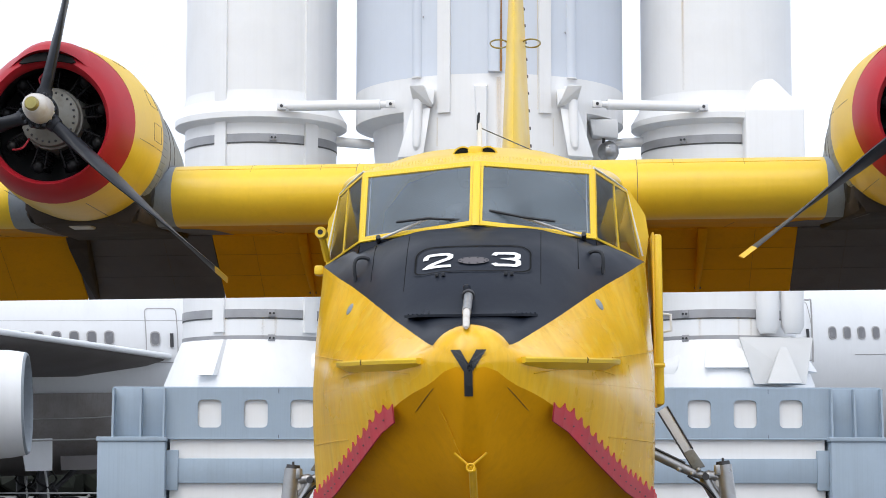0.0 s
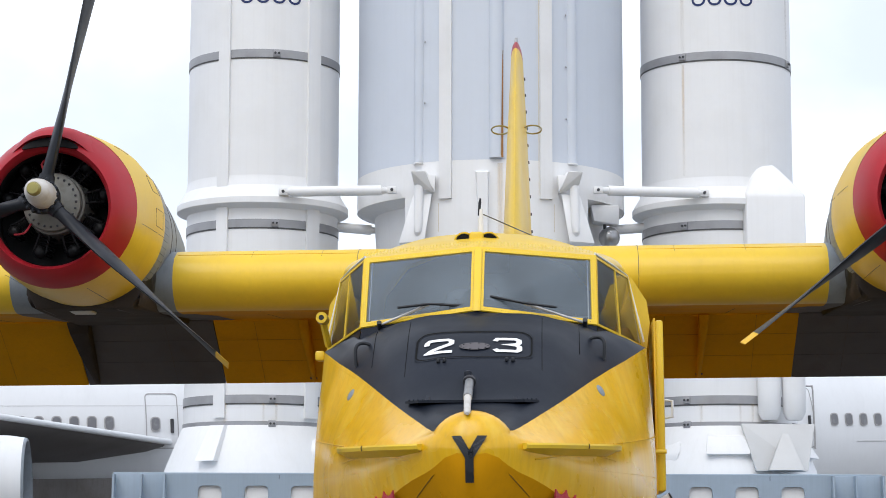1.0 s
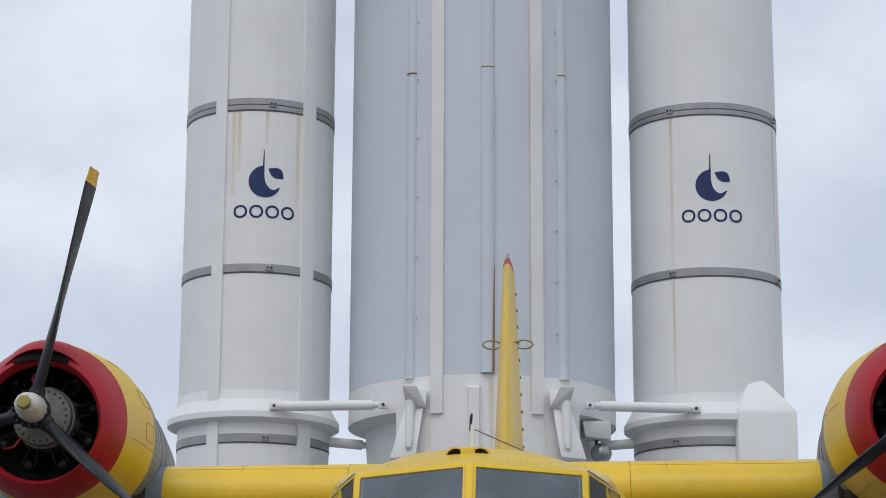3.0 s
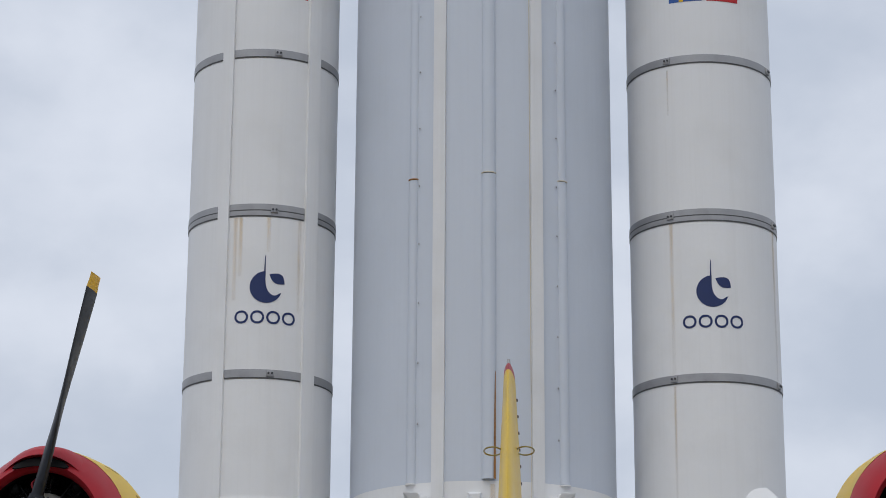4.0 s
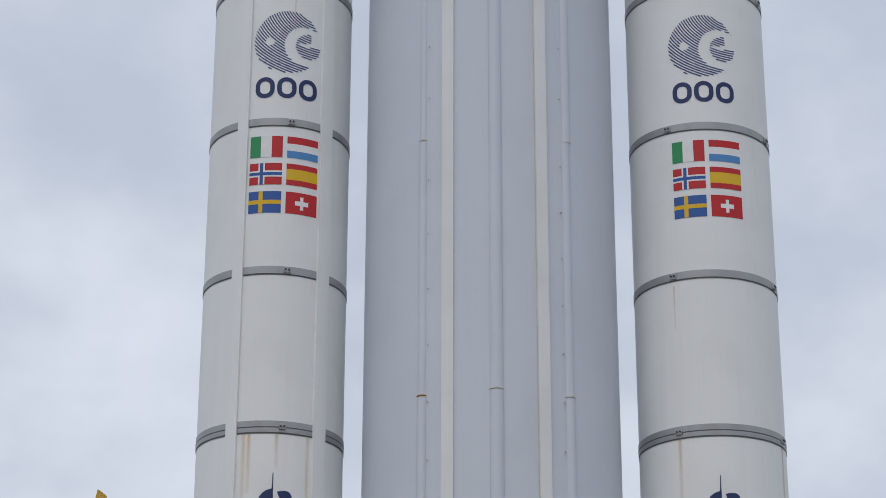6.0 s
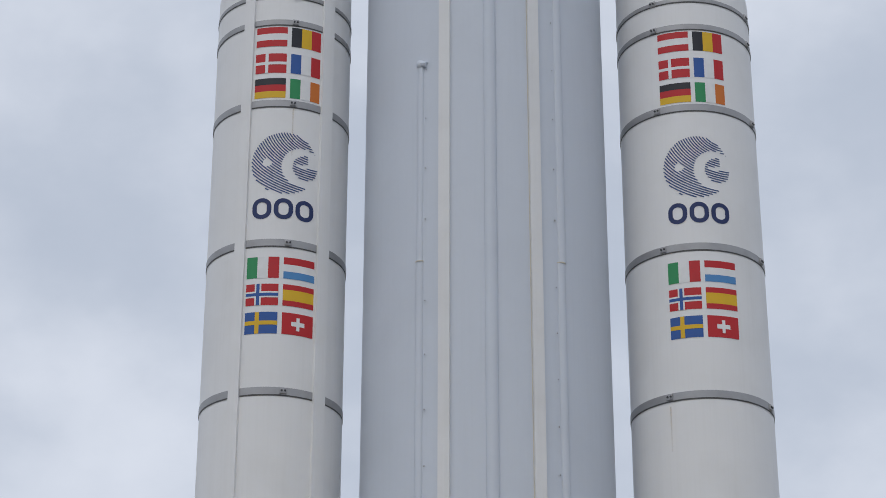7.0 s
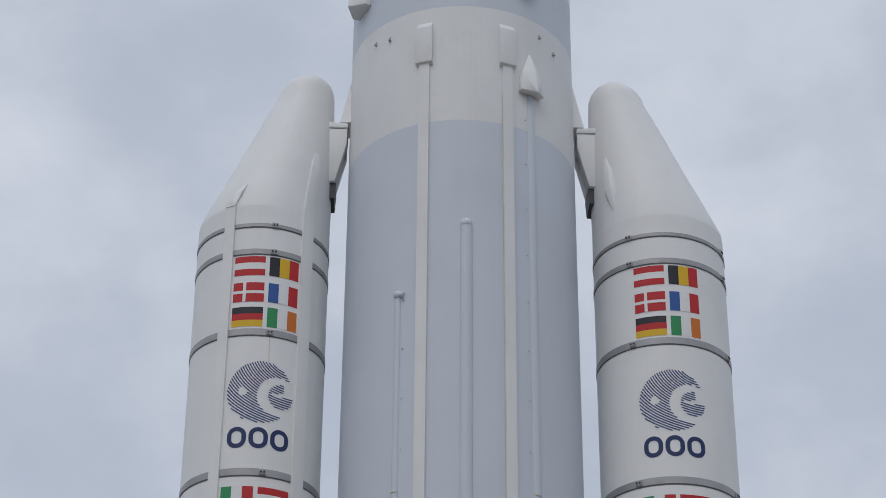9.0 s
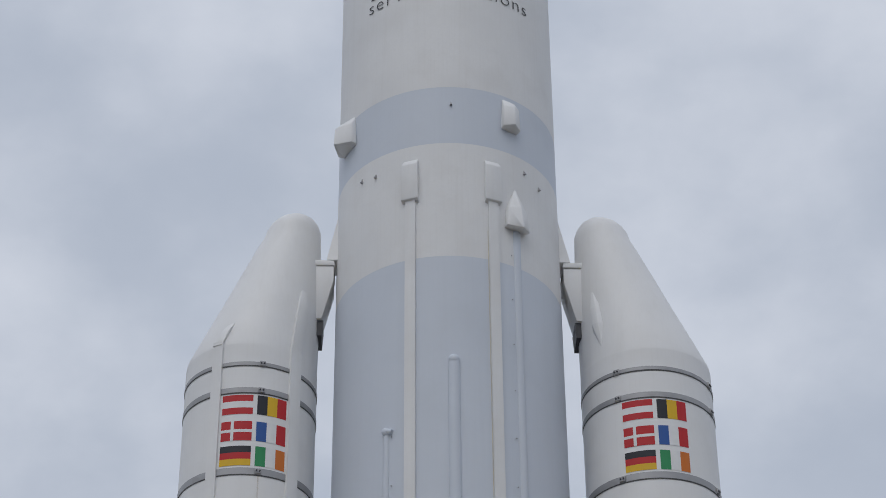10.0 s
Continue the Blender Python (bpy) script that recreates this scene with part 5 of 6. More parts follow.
# inside of the cockpit
part("bulkhead", hull([(s * x, y, z) for s in (-1, 1) for y in (-1.02, -0.98) for x, z in ((0.95, 2.6), (0.95, 3.5), (0.9, 3.9), (0.7, 4.15), (0.3, 4.3))]), INTERIOR, plane, "grey cockpit bulkhead")
part("cockpit_floor", box(-1.2, 1.2, -2.7, -1.0, 2.55, 2.6, 0.0), INTERIOR, plane)
part("instrument_panel", box(-0.85, 0.85, -2.74, -2.68, 2.9, 3.53, 0.03), INTERIOR, plane)
for x in (-0.5, 0.5):
    part("pilot_seat", join(box(x - 0.25, x + 0.25, -1.55, -1.42, 2.8, 3.72, 0.05), box(x - 0.25, x + 0.25, -2.0, -1.45, 2.75, 2.9, 0.04)), SEAT, plane, "brown cloth pilot seat")
part("overhead_panel", box(-0.2, 0.2, -2.35, -1.9, 3.98, 4.12, 0.03), INTERIOR, plane)

# wipers
for x0, z0, x1, x2 in ((-0.80, 3.505, -0.40, 1), (0.80, 3.505, 0.32, -1)):
    p0 = v3(x0, -2.975 + 0.02, 3.45)
    p1 = v3(x1, -3.09, 3.595)
    part("wiper_arm", tube([p0, p1], 0.010, 8), DOME, plane, "metal wiper arm")
    part("wiper_pivot", tube([p0 + v3(0, 0.05, -0.03), p0 + v3(0, -0.03, 0.02)], 0.019, 10), MARK_BLACK, plane)
    part("wiper_blade", tube([v3(x1 - 0.25 * 1, -3.09 + 0.04 * (x2 > 0), 3.575 if x2 > 0 else 3.65), p1 + v3(0, -0.01, 0), v3(x1 + 0.26, -3.15 + 0.06 * (x2 < 0) + 0.02, 3.575 if x2 > 0 else 3.56)], 0.011, 6), MARK_BLACK, plane, "black wiper blade")
part("washer_hose", tube(smooth_path([(-0.05, -3.29, 3.47), (-0.01, -3.33, 3.43), (0.06, -3.30, 3.44), (0.12, -3.29, 3.425)], 4), 0.010, 6), WARM_WHITE, plane)

# roof vent, mast, small fittings
part("roof_vent", box(-0.125, -0.005, -2.25, -1.85, 4.16, 4.288, 0.025), YELLOW, plane, "yellow roof vent")
for s in (-1, 1):
    bm = revolve([(0.0, 0.0), (0.072, 0.0), (0.075, 0.02), (0.075, 0.3)], 20, (-0.065 + s * 0.10, -2.19, 4.202), "y")
    part("vent_mouth", bm, HOLE, plane, "black vent opening")
    rows = [[(-0.065 + s * 0.10 + 0.09 * math.cos(radians(a)), y, 4.20 + 0.092 * math.sin(radians(a))) for a in range(0, 181, 15)] for y in (-2.19, -1.6)]
    part("vent_hood", sheet_solid(rows, 0.012), YELLOW, plane)
part("mast", tube([(-0.10, -0.2, 4.45), (-0.095, -0.2, 4.80)], [0.035, 0.018], 10), WARM_WHITE, plane, "short white antenna mast")
part("mast_fitting", tube([(-0.115, -0.2, 4.74), (-0.105, -0.2, 4.86), (-0.10, -0.2, 4.90)], [0.010, 0.014, 0.008], 8), MARK_BLACK, plane)
part("antenna_wire", tube([(-0.085, -0.2, 4.757), (0.351, 3.0, 5.019), (0.85, 6.7, 5.32)], 0.006, 5), DARK_STEEL, plane, "thin antenna wire")
for x in (-0.55, 0.62, -0.72):
    part("roof_stub", tube([(x, -1.2, 4.22), (x, -1.2, 4.345)], 0.009, 6), MARK_BLACK, plane)
part("pitot_tube", revolve([(0.022, -0.12), (0.045, -0.12), (0.05, -0.06), (0.045, 0.1), (0.0, 0.1)], 18, (-1.335, -2.1, 3.60), "y"), YELLOW, plane, "yellow tube mouth")
part("tube_hole", revolve([(0.0, 0.0), (0.03, 0.0)], 16, (-1.335, -2.215, 3.60), "y"), MARK_BLACK, plane)
part("tube_arm", tube([(-1.335, -2.05, 3.57), (-1.31, -1.9, 3.40)], 0.03, 8), YELLOW, plane)
part("step_lug", box(-1.40, -1.32, -2.1, -1.95, 3.26, 3.34, 0.02), YELLOW, plane)
part("entry_door", box(1.385, 1.455, -1.85, -0.95, 2.18, 3.585, 0.02), YELLOW, plane, "yellow door standing open against the hull")
part("door_rim", box(1.372, 1.39, -1.87, -0.93, 2.16, 3.60, 0.004), HULL_YELLOW, plane)
part("door_handle", tube([(1.45, -1.78, 2.78), (1.52, -1.80, 2.79), (1.52, -1.80, 2.92), (1.45, -1.78, 2.93)], 0.012, 8), WARM_WHITE, plane, "white door handle")
part("door_catch", tube([(1.34, -1.9, 2.50), (1.46, -1.9, 2.50)], 0.018, 8), YELLOW, plane)

# wing
UP = [(1.52, 4.42), (1.545, 4.54), (1.63, 4.65), (1.80, 4.73), (2.05, 4.772), (2.35, 4.782), (2.8, 4.75), (3.4, 4.63), (3.95, 4.48)]
LO = [(3.95, 4.285), (3.3, 4.235), (2.6, 4.180), (2.1, 4.142), (1.87, 4.137), (1.76, 4.155), (1.66, 4.205), (1.58, 4.275), (1.54, 4.34)]
FL = [(4.00, 4.45), (4.2, 4.34), (4.6, 4.07), (5.0, 3.70), (4.985, 3.668), (4.55, 3.935), (4.2, 4.145), (3.99, 4.272)]


def under(y):
    """The height of the wing's underside."""
    for (y1, z1), (y0, z0) in zip(LO, LO[1:]):
        if y0 <= y <= y1:
            return z0 + (z1 - z0) * (y - y0) / (y1 - y0)
    return LO[0][1]


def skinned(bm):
    """Marks the faces that look down as the second material, a darker underside skin; the yellow one has shade in its
    colour.
    """
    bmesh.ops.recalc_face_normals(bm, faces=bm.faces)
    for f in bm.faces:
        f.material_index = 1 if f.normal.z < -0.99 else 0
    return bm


def slab(sec, x0, x1):
    n = max(1, int(abs(x1 - x0) / 0.7))
    return tidy(grid([[(x0 + (x1 - x0) * k / n, y, z) for y, z in sec] for k in range(n + 1)], close_u=True))


part("wing_panel", skinned(caps(slab(UP + LO, -3.226, 3.246))), (YELLOW, SHADED_YELLOW), plane, "thick yellow wing", angle=50)
part("flap", caps(slab(FL, -3.20, 3.207)), SHADED_YELLOW, plane, "lowered yellow flap", angle=50)
for s in (-1, 1):
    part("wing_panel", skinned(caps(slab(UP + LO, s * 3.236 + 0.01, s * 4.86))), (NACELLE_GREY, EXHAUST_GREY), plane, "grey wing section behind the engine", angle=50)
    part("wing_panel", skinned(caps(slab(UP + LO, s * 4.86, s * 14.3))), (YELLOW, SHADED_YELLOW), plane, "yellow outer wing", angle=50)
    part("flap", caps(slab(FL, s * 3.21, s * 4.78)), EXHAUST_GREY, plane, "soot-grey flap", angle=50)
    part("flap", caps(slab(FL, s * 4.79, s * 14.2)), SHADED_YELLOW, plane, "yellow outer flap", angle=50)
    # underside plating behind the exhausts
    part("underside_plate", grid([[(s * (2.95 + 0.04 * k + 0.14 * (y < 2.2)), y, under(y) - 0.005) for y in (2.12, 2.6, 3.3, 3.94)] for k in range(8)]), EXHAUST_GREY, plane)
    for x, wd, mt in ((2.18, 0.055, SHADED_YELLOW), (4.67, 0.12, SOOT), (8.6, 0.055, SHADED_YELLOW)):
        part("flap_bracket", hull([(s * (x + p) - 0.01, y, z) for p, y, z in ((-wd, 3.82, 4.262), (wd, 3.82, 4.262), (-wd, 3.97, 4.28), (wd, 3.97, 4.28), (-wd * 0.9, 3.90, 4.15), (wd * 0.8, 3.90, 4.14), (-wd * 0.5, 4.3, 3.94), (wd * 0.5, 4.3, 3.92), (-0.03, 4.97, 3.665), (0.02, 4.97, 3.665), (-wd * 0.4, 4.9, 3.76), (wd * 0.4, 4.9, 3.76))], 0.008), mt, plane, "flap hinge bracket")
    part("bracket_pin", tube([(s * 2.18 - 0.05, 4.92, 3.72), (s * 2.18 + 0.03, 4.92, 3.72)], 0.022, 10), DARK_STEEL, plane)
    for y, z in ((4.28, 4.092), (4.62, 3.889)):
        part("flap_seam", tube([(s * 1.4, y, z), (s * 3.2, y, z)], 0.0010, 5), BROWN_SEAM, plane)
        part("flap_seam", tube([(s * 3.22, y, z), (s * 4.78, y, z)], 0.0010, 5), SOOT, plane)
    for x in (1.75, 2.75, 3.75, 5.6, 6.7):
        part("flap_seam", tube([(s * x, y, z - 0.001) for y, z in ((4.0, 4.266), (4.2, 4.143), (4.55, 3.933), (4.97, 3.675))], 0.0011, 5), BROWN_SEAM, plane)
    part("wing_seam", tube([(s * 1.39, y, z + 0.002) for y, z in [LO[-2], LO[-1]] + UP[:7]], 0.0028, 6), EXHAUST_GREY, plane)
    part("wing_seam", tube([(x, 1.70, 4.685) for x in (s * 1.39, s * 3.2)], 0.004, 5), HULL_YELLOW, plane)
    for x in (1.75, 2.45):
        part("wing_seam", tube([(s * x, y, z - 0.0005) for y, z in UP[2:7]], 0.002, 5), BROWN_SEAM, plane)
    for x in (2.4, 3.9, 5.4, 6.9):
        part("panel_seam", tube([(s * x, y, under(y)) for y in (1.9, 2.6, 3.3, 3.94)], 0.0025, 5), BROWN_SEAM, plane)

# engines
def slim(bm, cx_, cz_):
    """Draws the front of a cowl in and droops it a little."""
    for v in bm.verts:
        k = max(0, min(1, (0.6 - v.co.y) / 0.75))
        r = math.hypot(v.co.x - cx_, v.co.z - cz_)
        f = 1 - 0.035 * k * max(0, min(1, (r - 0.5) / 0.15))
        v.co.x = cx_ + (v.co.x - cx_) * f
        v.co.z = cz_ + (v.co.z - cz_) * f - 0.022 * k


def slimmed(bm, cx_, cz_):
    slim(bm, cx_, cz_)
    return bm


for s, turn in ((-1, 12.3), (1, 353)):
    cx_, cz_ = (-3.99, 4.885) if s < 0 else (4.0, 4.865)
    c = (cx_, 0, cz_)
    red = revolve([(0.528, -0.46), (0.545, -0.52), (0.578, -0.55), (0.63, -0.51), (0.69, -0.41), (0.735, -0.29), (0.76, -0.17)], 72, c, "y")
    revolve([(0.60, 0.08), (0.56, -0.20), (0.535, -0.38), (0.528, -0.46)], 72, c, "y", red, 1)
    # intake bulge on top of the cowl lip
    for v in red.verts:
        d = Vector((v.co.x - cx_, v.co.z - cz_))
        a = math.degrees(math.atan2(d.x, d.y))
        r = d.length
        if r > 0.52 and abs(a) < 50:
            k = 0.5 + 0.5 * math.cos(math.pi * a / 50)
            d *= (r + 0.02 * k * min(1, (r - 0.52) / 0.1)) / r
            v.co.x, v.co.z = cx_ + d.x, cz_ + d.y
        v.co.z -= 0.048 * max(0, min(1, (0.76 - r) / 0.2)) + 0.004
    slim(red, cx_, cz_)
    cowl = part("cowl_lip", red, (RED, ENGINE_DARK), plane, "red engine cowl lip")
    yel = revolve([(0.76, -0.17), (0.775, -0.02), (0.79, 0.25), (0.80, 0.6), (0.79, 0.95), (0.75, 0.96)], 72, c, "y")
    for v in yel.verts:
        d = Vector((v.co.x - cx_, v.co.z - cz_))
        a = math.degrees(math.atan2(d.x, d.y))
        if abs(a) < 50:
            k = (0.5 + 0.5 * math.cos(math.pi * a / 50)) * 0.02 * max(0, 1 - (v.co.y + 0.2) / 1.2)
            d *= (d.length + k) / d.length
            v.co.x, v.co.z = cx_ + d.x, cz_ + d.y
    slim(yel, cx_, cz_)
    part("cowl_ring", yel, YELLOW, cowl, "yellow cowl ring")
    slot = [[(cx_ + r * math.sin(radians(a)), y, cz_ - 0.045 + r * math.cos(radians(a))) for a, r, y in [(-25 + 2.5 * k, 0.612 + q * (0.006 + 0.044 * math.sqrt(max(0, 1 - ((-25 + 2.5 * k) / 25) ** 2))), -0.560 + q * 0.022) for k in range(21)]] for q in (-1, 0, 1)]
    part("intake_slot", slimmed(sheet_solid(slot, 0.012), cx_, cz_), HOLE, cowl, "dark air intake slot")
    scoop = []
    for a in range(-42, 43, 3):
        k = 0.5 + 0.5 * math.cos(math.pi * a / 42)
        row = []
        for r, y, out, ahead in ((0.665, -0.44, 0.0, 0.0), (0.645, -0.50, 0.008, 0.05), (0.645, -0.51, 0.022, 0.085), (0.675, -0.475, 0.050, 0.07), (0.715, -0.37, 0.058, 0.05), (0.75, -0.24, 0.044, 0.02), (0.772, -0.08, 0.016, 0.0)):
            rr = r - 0.006 - 0.025 * (1 - k) ** 3 + out * k
            drop = 0.04 * max(0, min(1, (0.76 - r) / 0.2)) + 0.003
            row.append((cx_ + rr * math.sin(radians(a)), y - ahead * k, cz_ - drop + rr * math.cos(radians(a))))
        scoop.append(row)
    part("intake_scoop", slimmed(grid(scoop), cx_, cz_), RED, cowl, "red hump over the air intake")
    for a in (100, 40, 160, 220, 280):
        pts = [(cx_ + 0.802 * math.sin(radians(a)), y, cz_ + 0.802 * math.cos(radians(a))) for y in (-0.1, 0.3, 0.9)]
        part("cowl_seam", slimmed(tube(pts, 0.0022, 5), cx_, cz_), EXHAUST_GREY, cowl)
    for a in (60, 84):
        p = [on_ for on_ in [(cx_ + 0.806 * math.sin(radians(a + q)), y, cz_ + 0.806 * math.cos(radians(a + q))) for q, y in ((0, 0.45), (12, 0.45), (12, 0.78), (0, 0.78))]]
        part("access_panel", slimmed(tube(p, 0.002, 5, closed=True), cx_, cz_), EXHAUST_GREY, cowl)
    # nacelle body with gills
    nac = part("nacelle", revolve([(0.74, 0.93), (0.745, 1.1), (0.72, 1.7), (0.68, 2.4), (0.58, 3.4), (0.40, 4.6), (0.12, 5.6), (0.0, 5.7)], 60, c, "y"), NACELLE_GREY, plane, "weathered grey engine nacelle")
    for a in range(18, 160, 5):
        for q in (1, -1):
            aa = a * q
            part("cowl_gill", hull([(cx_ + r * math.sin(radians(aa + t)), y, cz_ + r * math.cos(radians(aa + t))) for t in (-2.35, 2.35) for r, y in ((0.762, 0.96), (0.782, 0.96), (0.778, 1.24), (0.762, 1.25))]), WORN_COWL if a < 75 else NACELLE_GREY, nac)
    for r, y in ((0.732, 1.42), (0.716, 1.75), (0.696, 2.1)):
        part("nacelle_seam", revolve([(r, y), (r + 0.006, y + 0.008), (r, y + 0.016)], 60, c, "y"), EXHAUST_GREY, nac)
    part("exhaust_fairing", hull([(cx_ + x, y, z) for x, y, z in ((-0.57, 1.02, 4.66), (0.57, 1.02, 4.66), (-0.58, 1.02, 4.20), (0.57, 1.02, 4.20), (-0.50, 1.0, 4.075), (0.50, 1.0, 4.075), (-0.58, 1.95, 4.128), (0.58, 1.95, 4.128), (-0.60, 3.6, 4.20), (0.60, 3.6, 4.20), (-0.58, 3.6, 4.72), (0.57, 3.6, 4.72))], 0.03), SOOT, nac, "sooty brown fairing below the nacelle")
    part("fairing_lip", box(cx_ - 0.20, cx_ + 0.02, 1.25, 1.50, 4.075, 4.12, 0.012), PLATE_GREY, nac)
    for x in (-0.42, 0.30):
        part("fairing_seam", tube([(cx_ + x, 1.1, 4.080), (cx_ + x * 1.15, 1.9, 4.122)], 0.006, 5), EXHAUST_GREY, nac)
    # black solids stand in for the shade in the gap behind the cowl
    for q in (-1, 1):
        part("gap_wedge", hull([(cx_ + q * x, y, z) for x, y, z in ((0.52, 1.0, 4.62), (0.62, 1.03, 4.68), (0.52, 1.03, 4.22), (0.60, 1.45, 4.18), (0.625, 1.47, 4.5), (0.56, 1.45, 4.6))], 0.03), ENGINE_DARK, nac, "black wedge for the shaded gap behind the cowl")
    # engine inside the cowl
    eng = part("engine", revolve([(0.0, -0.50), (0.10, -0.50), (0.14, -0.47), (0.235, -0.45), (0.262, -0.43), (0.268, -0.36), (0.285, -0.35), (0.29, -0.22), (0.31, -0.16), (0.31, 0.1)], 40, c, "y"), ENGINE_GREY, plane, "oily grey engine gear case")
    part("baffle", revolve([(0.0, 0.12), (0.5, 0.10), (0.715, 0.1)], 40, c, "y"), ENGINE_DARK, eng)
    for k in range(24):
        a = 2 * math.pi * k / 24
        part("case_bolt", ball((cx_ + 0.228 * math.cos(a), -0.452, cz_ + 0.228 * math.sin(a)), 0.012, seg=6), DARK_STEEL, eng)
    for k in range(9):
        a = 2 * math.pi * k / 9 + 0.2
        d = Vector((math.cos(a), 0, math.sin(a)))
        pts, rr = [], []
        for i in range(15):
            pts.append(Vector((cx_, -0.14, cz_)) + d * (0.28 + 0.014 * i))
            rr.append(0.098 if i % 2 else 0.082)
        part("cylinder", tube(pts, rr, 14), ENGINE_DARK, eng, "finned dark cylinder")
        part("rocker_box", ball(Vector((cx_, -0.24, cz_)) + d * 0.455, 0.06, seg=10, scale=(1, 1.1, 1)), ENGINE_DARK, eng)
        e = Vector((-math.sin(a), 0, math.cos(a)))
        for q in (-0.06, 0.06):
            part("push_rod", tube([Vector((cx_, -0.30, cz_)) + d * 0.27 + e * q * 0.7, Vector((cx_, -0.26, cz_)) + d * 0.45 + e * q], 0.010, 6), ENGINE_DARK, eng)
        if k in (2, 5):
            part("ignition_lead", tube(smooth_path([Vector((cx_, -0.36, cz_)) + d * 0.27 + e * 0.05, Vector((cx_, -0.40, cz_)) + d * 0.36 + e * 0.1, Vector((cx_, -0.30, cz_)) + d * 0.46 + e * 0.04], 4), 0.010, 6), RAIL_RED, eng)
    # propeller
    cx_ = s * 4.005 + 0.01 * (s > 0)
    c = (cx_, 0, cz_)
    cd = (cx_ + 0.025, 0, cz_)
    hub = part("propeller_hub", revolve([(0.0, -0.50), (0.10, -0.52), (0.12, -0.62), (0.15, -0.66), (0.16, -0.74), (0.15, -0.82), (0.11, -0.85)], 28, c, "y"), BLADE, plane, "dark propeller hub")
    part("hub_dome", revolve([(0.126, -0.80), (0.128, -0.86), (0.124, -0.98), (0.106, -1.09), (0.070, -1.15), (0.052, -1.15)], 32, cd, "y"), DOME, hub, "off-white propeller dome")
    part("dome_cap", revolve([(0.062, -1.145), (0.062, -1.19), (0.05, -1.215), (0.0, -1.22)], 24, cd, "y"), BRASS, hub, "brass dome cap")
    for k in range(16):
        a = 2 * math.pi * k / 16
        part("hub_bolt", ball((cx_ + 0.15 * math.cos(a), -0.83, cz_ + 0.15 * math.sin(a)), 0.022, seg=6), BLADE, hub)
    for k in range(3):
        a = radians(turn + 120 * k)
        d, e = Vector((math.sin(a), 0, math.cos(a))), Vector((math.cos(a), 0, -math.sin(a)))
        rows, tip_rows = [], []
        for i in range(31):
            q = i / 30
            r = 0.10 + 2.18 * q
            chord = 0.12 + 0.21 * min(1, max(0, (q - 0.06) / 0.34)) ** 0.9
            chord *= 1 - 0.26 * max(0, (q - 0.45) / 0.55)
            if q > 0.965:
                chord *= 0.86
            th = 0.105 * (1 - q) ** 1.7 + 0.018
            beta = radians(77 + 48 * (1 - q) ** 1.25)
            u = e * math.cos(beta) + Vector((0, 1, 0)) * math.sin(beta)
            w = d.cross(u)
            row = [Vector((cx_, -0.74, cz_)) + d * r + u * (chord / 2 * math.cos(t)) + w * (th / 2 * math.sin(t)) for t in [2 * math.pi * j / 14 for j in range(14)]]
            (rows if q < 0.945 else tip_rows).append(row)
        tip_rows.insert(0, rows[-1])
        part("blade", caps(grid(rows, close_u=True)), BLADE, hub, "black propeller blade")
        part("blade_tip", caps(grid(tip_rows, close_u=True)), TIP_YELLOW, hub, "yellow blade tip")
        part("blade_cuff", tube([Vector((cx_, -0.74, cz_)) + d * 0.08, Vector((cx_, -0.74, cz_)) + d * 0.2], [0.085, 0.07], 16), BLADE, hub)

# fin and tail
FIN = [(9.0, 4.35, 0.27, 5.9), (9.5, 6.03, 0.215, 5.0), (11.0, 7.9, 0.150, 3.6), (12.1, 9.22, 0.092, 2.3)]
rows = []
for y, z, t, ch in FIN:
    rows.append([(0.02 + t * math.sin(radians(a)) * (1 if a <= 180 else 1), y + ch * (0.5 - 0.5 * math.cos(radians(a))) if a <= 180 else y + ch * (0.5 - 0.5 * math.cos(radians(360 - a))), z) for a in range(0, 360, 15)])
part("fin", grid(rows, close_u=True), YELLOW, plane, "tall yellow tail fin", angle=60)
y, z, t, ch = FIN[-1]
cap_rows = []
for dz, k in ((0, 1), (0.10, 0.92), (0.17, 0.72), (0.20, 0.4), (0.205, 0.02)):
    cap_rows.append([(0.02 + t * k * math.sin(radians(a)), y + ch / 2 - ch / 2 * k * math.cos(radians(a)), z + dz) for a in range(0, 360, 15)])
part("fin_cap", grid(cap_rows, close_u=True), RED, plane, "red fin cap")
part("tail_light", tube([(0.02, 12.6, 9.40), (0.02, 12.6, 9.49)], [0.035, 0.022], 10), STEEL, plane)
for s in (-1, 1):
    part("loop_antenna", tube([(0.02 + s * 0.24 + 0.13 * math.cos(a), 12.0 + 0.32 * math.sin(a), 7.955) for a in [2 * math.pi * k / 20 for k in range(20)]], 0.012, 6, closed=True), BRASS, plane, "flat loop antenna")
for k in range(11):
    z = 6.15 + 0.28 * k
    q = (z - 6.03) / (9.22 - 6.03)
    x = 0.02 + 0.215 - 0.123 * q
    yy = 9.5 + 2.6 * q + (5.0 - 2.7 * q) * 0.5
    part("vortex_tab", hull([(x - 0.01, yy - 0.03, z), (x + 0.024, yy, z), (x - 0.01, yy + 0.03, z), (x - 0.01, yy, z + 0.05), (x + 0.02, yy, z + 0.045)]), EXHAUST_GREY, plane)
for s in (-1, 1):
    part("tailplane", caps(slab([(11.6, 5.2), (11.9, 5.3), (12.8, 5.32), (14.2, 5.2), (12.8, 5.12), (11.9, 5.1)], s * 0.1, s * 5.4)), YELLOW, plane, "yellow tailplane")

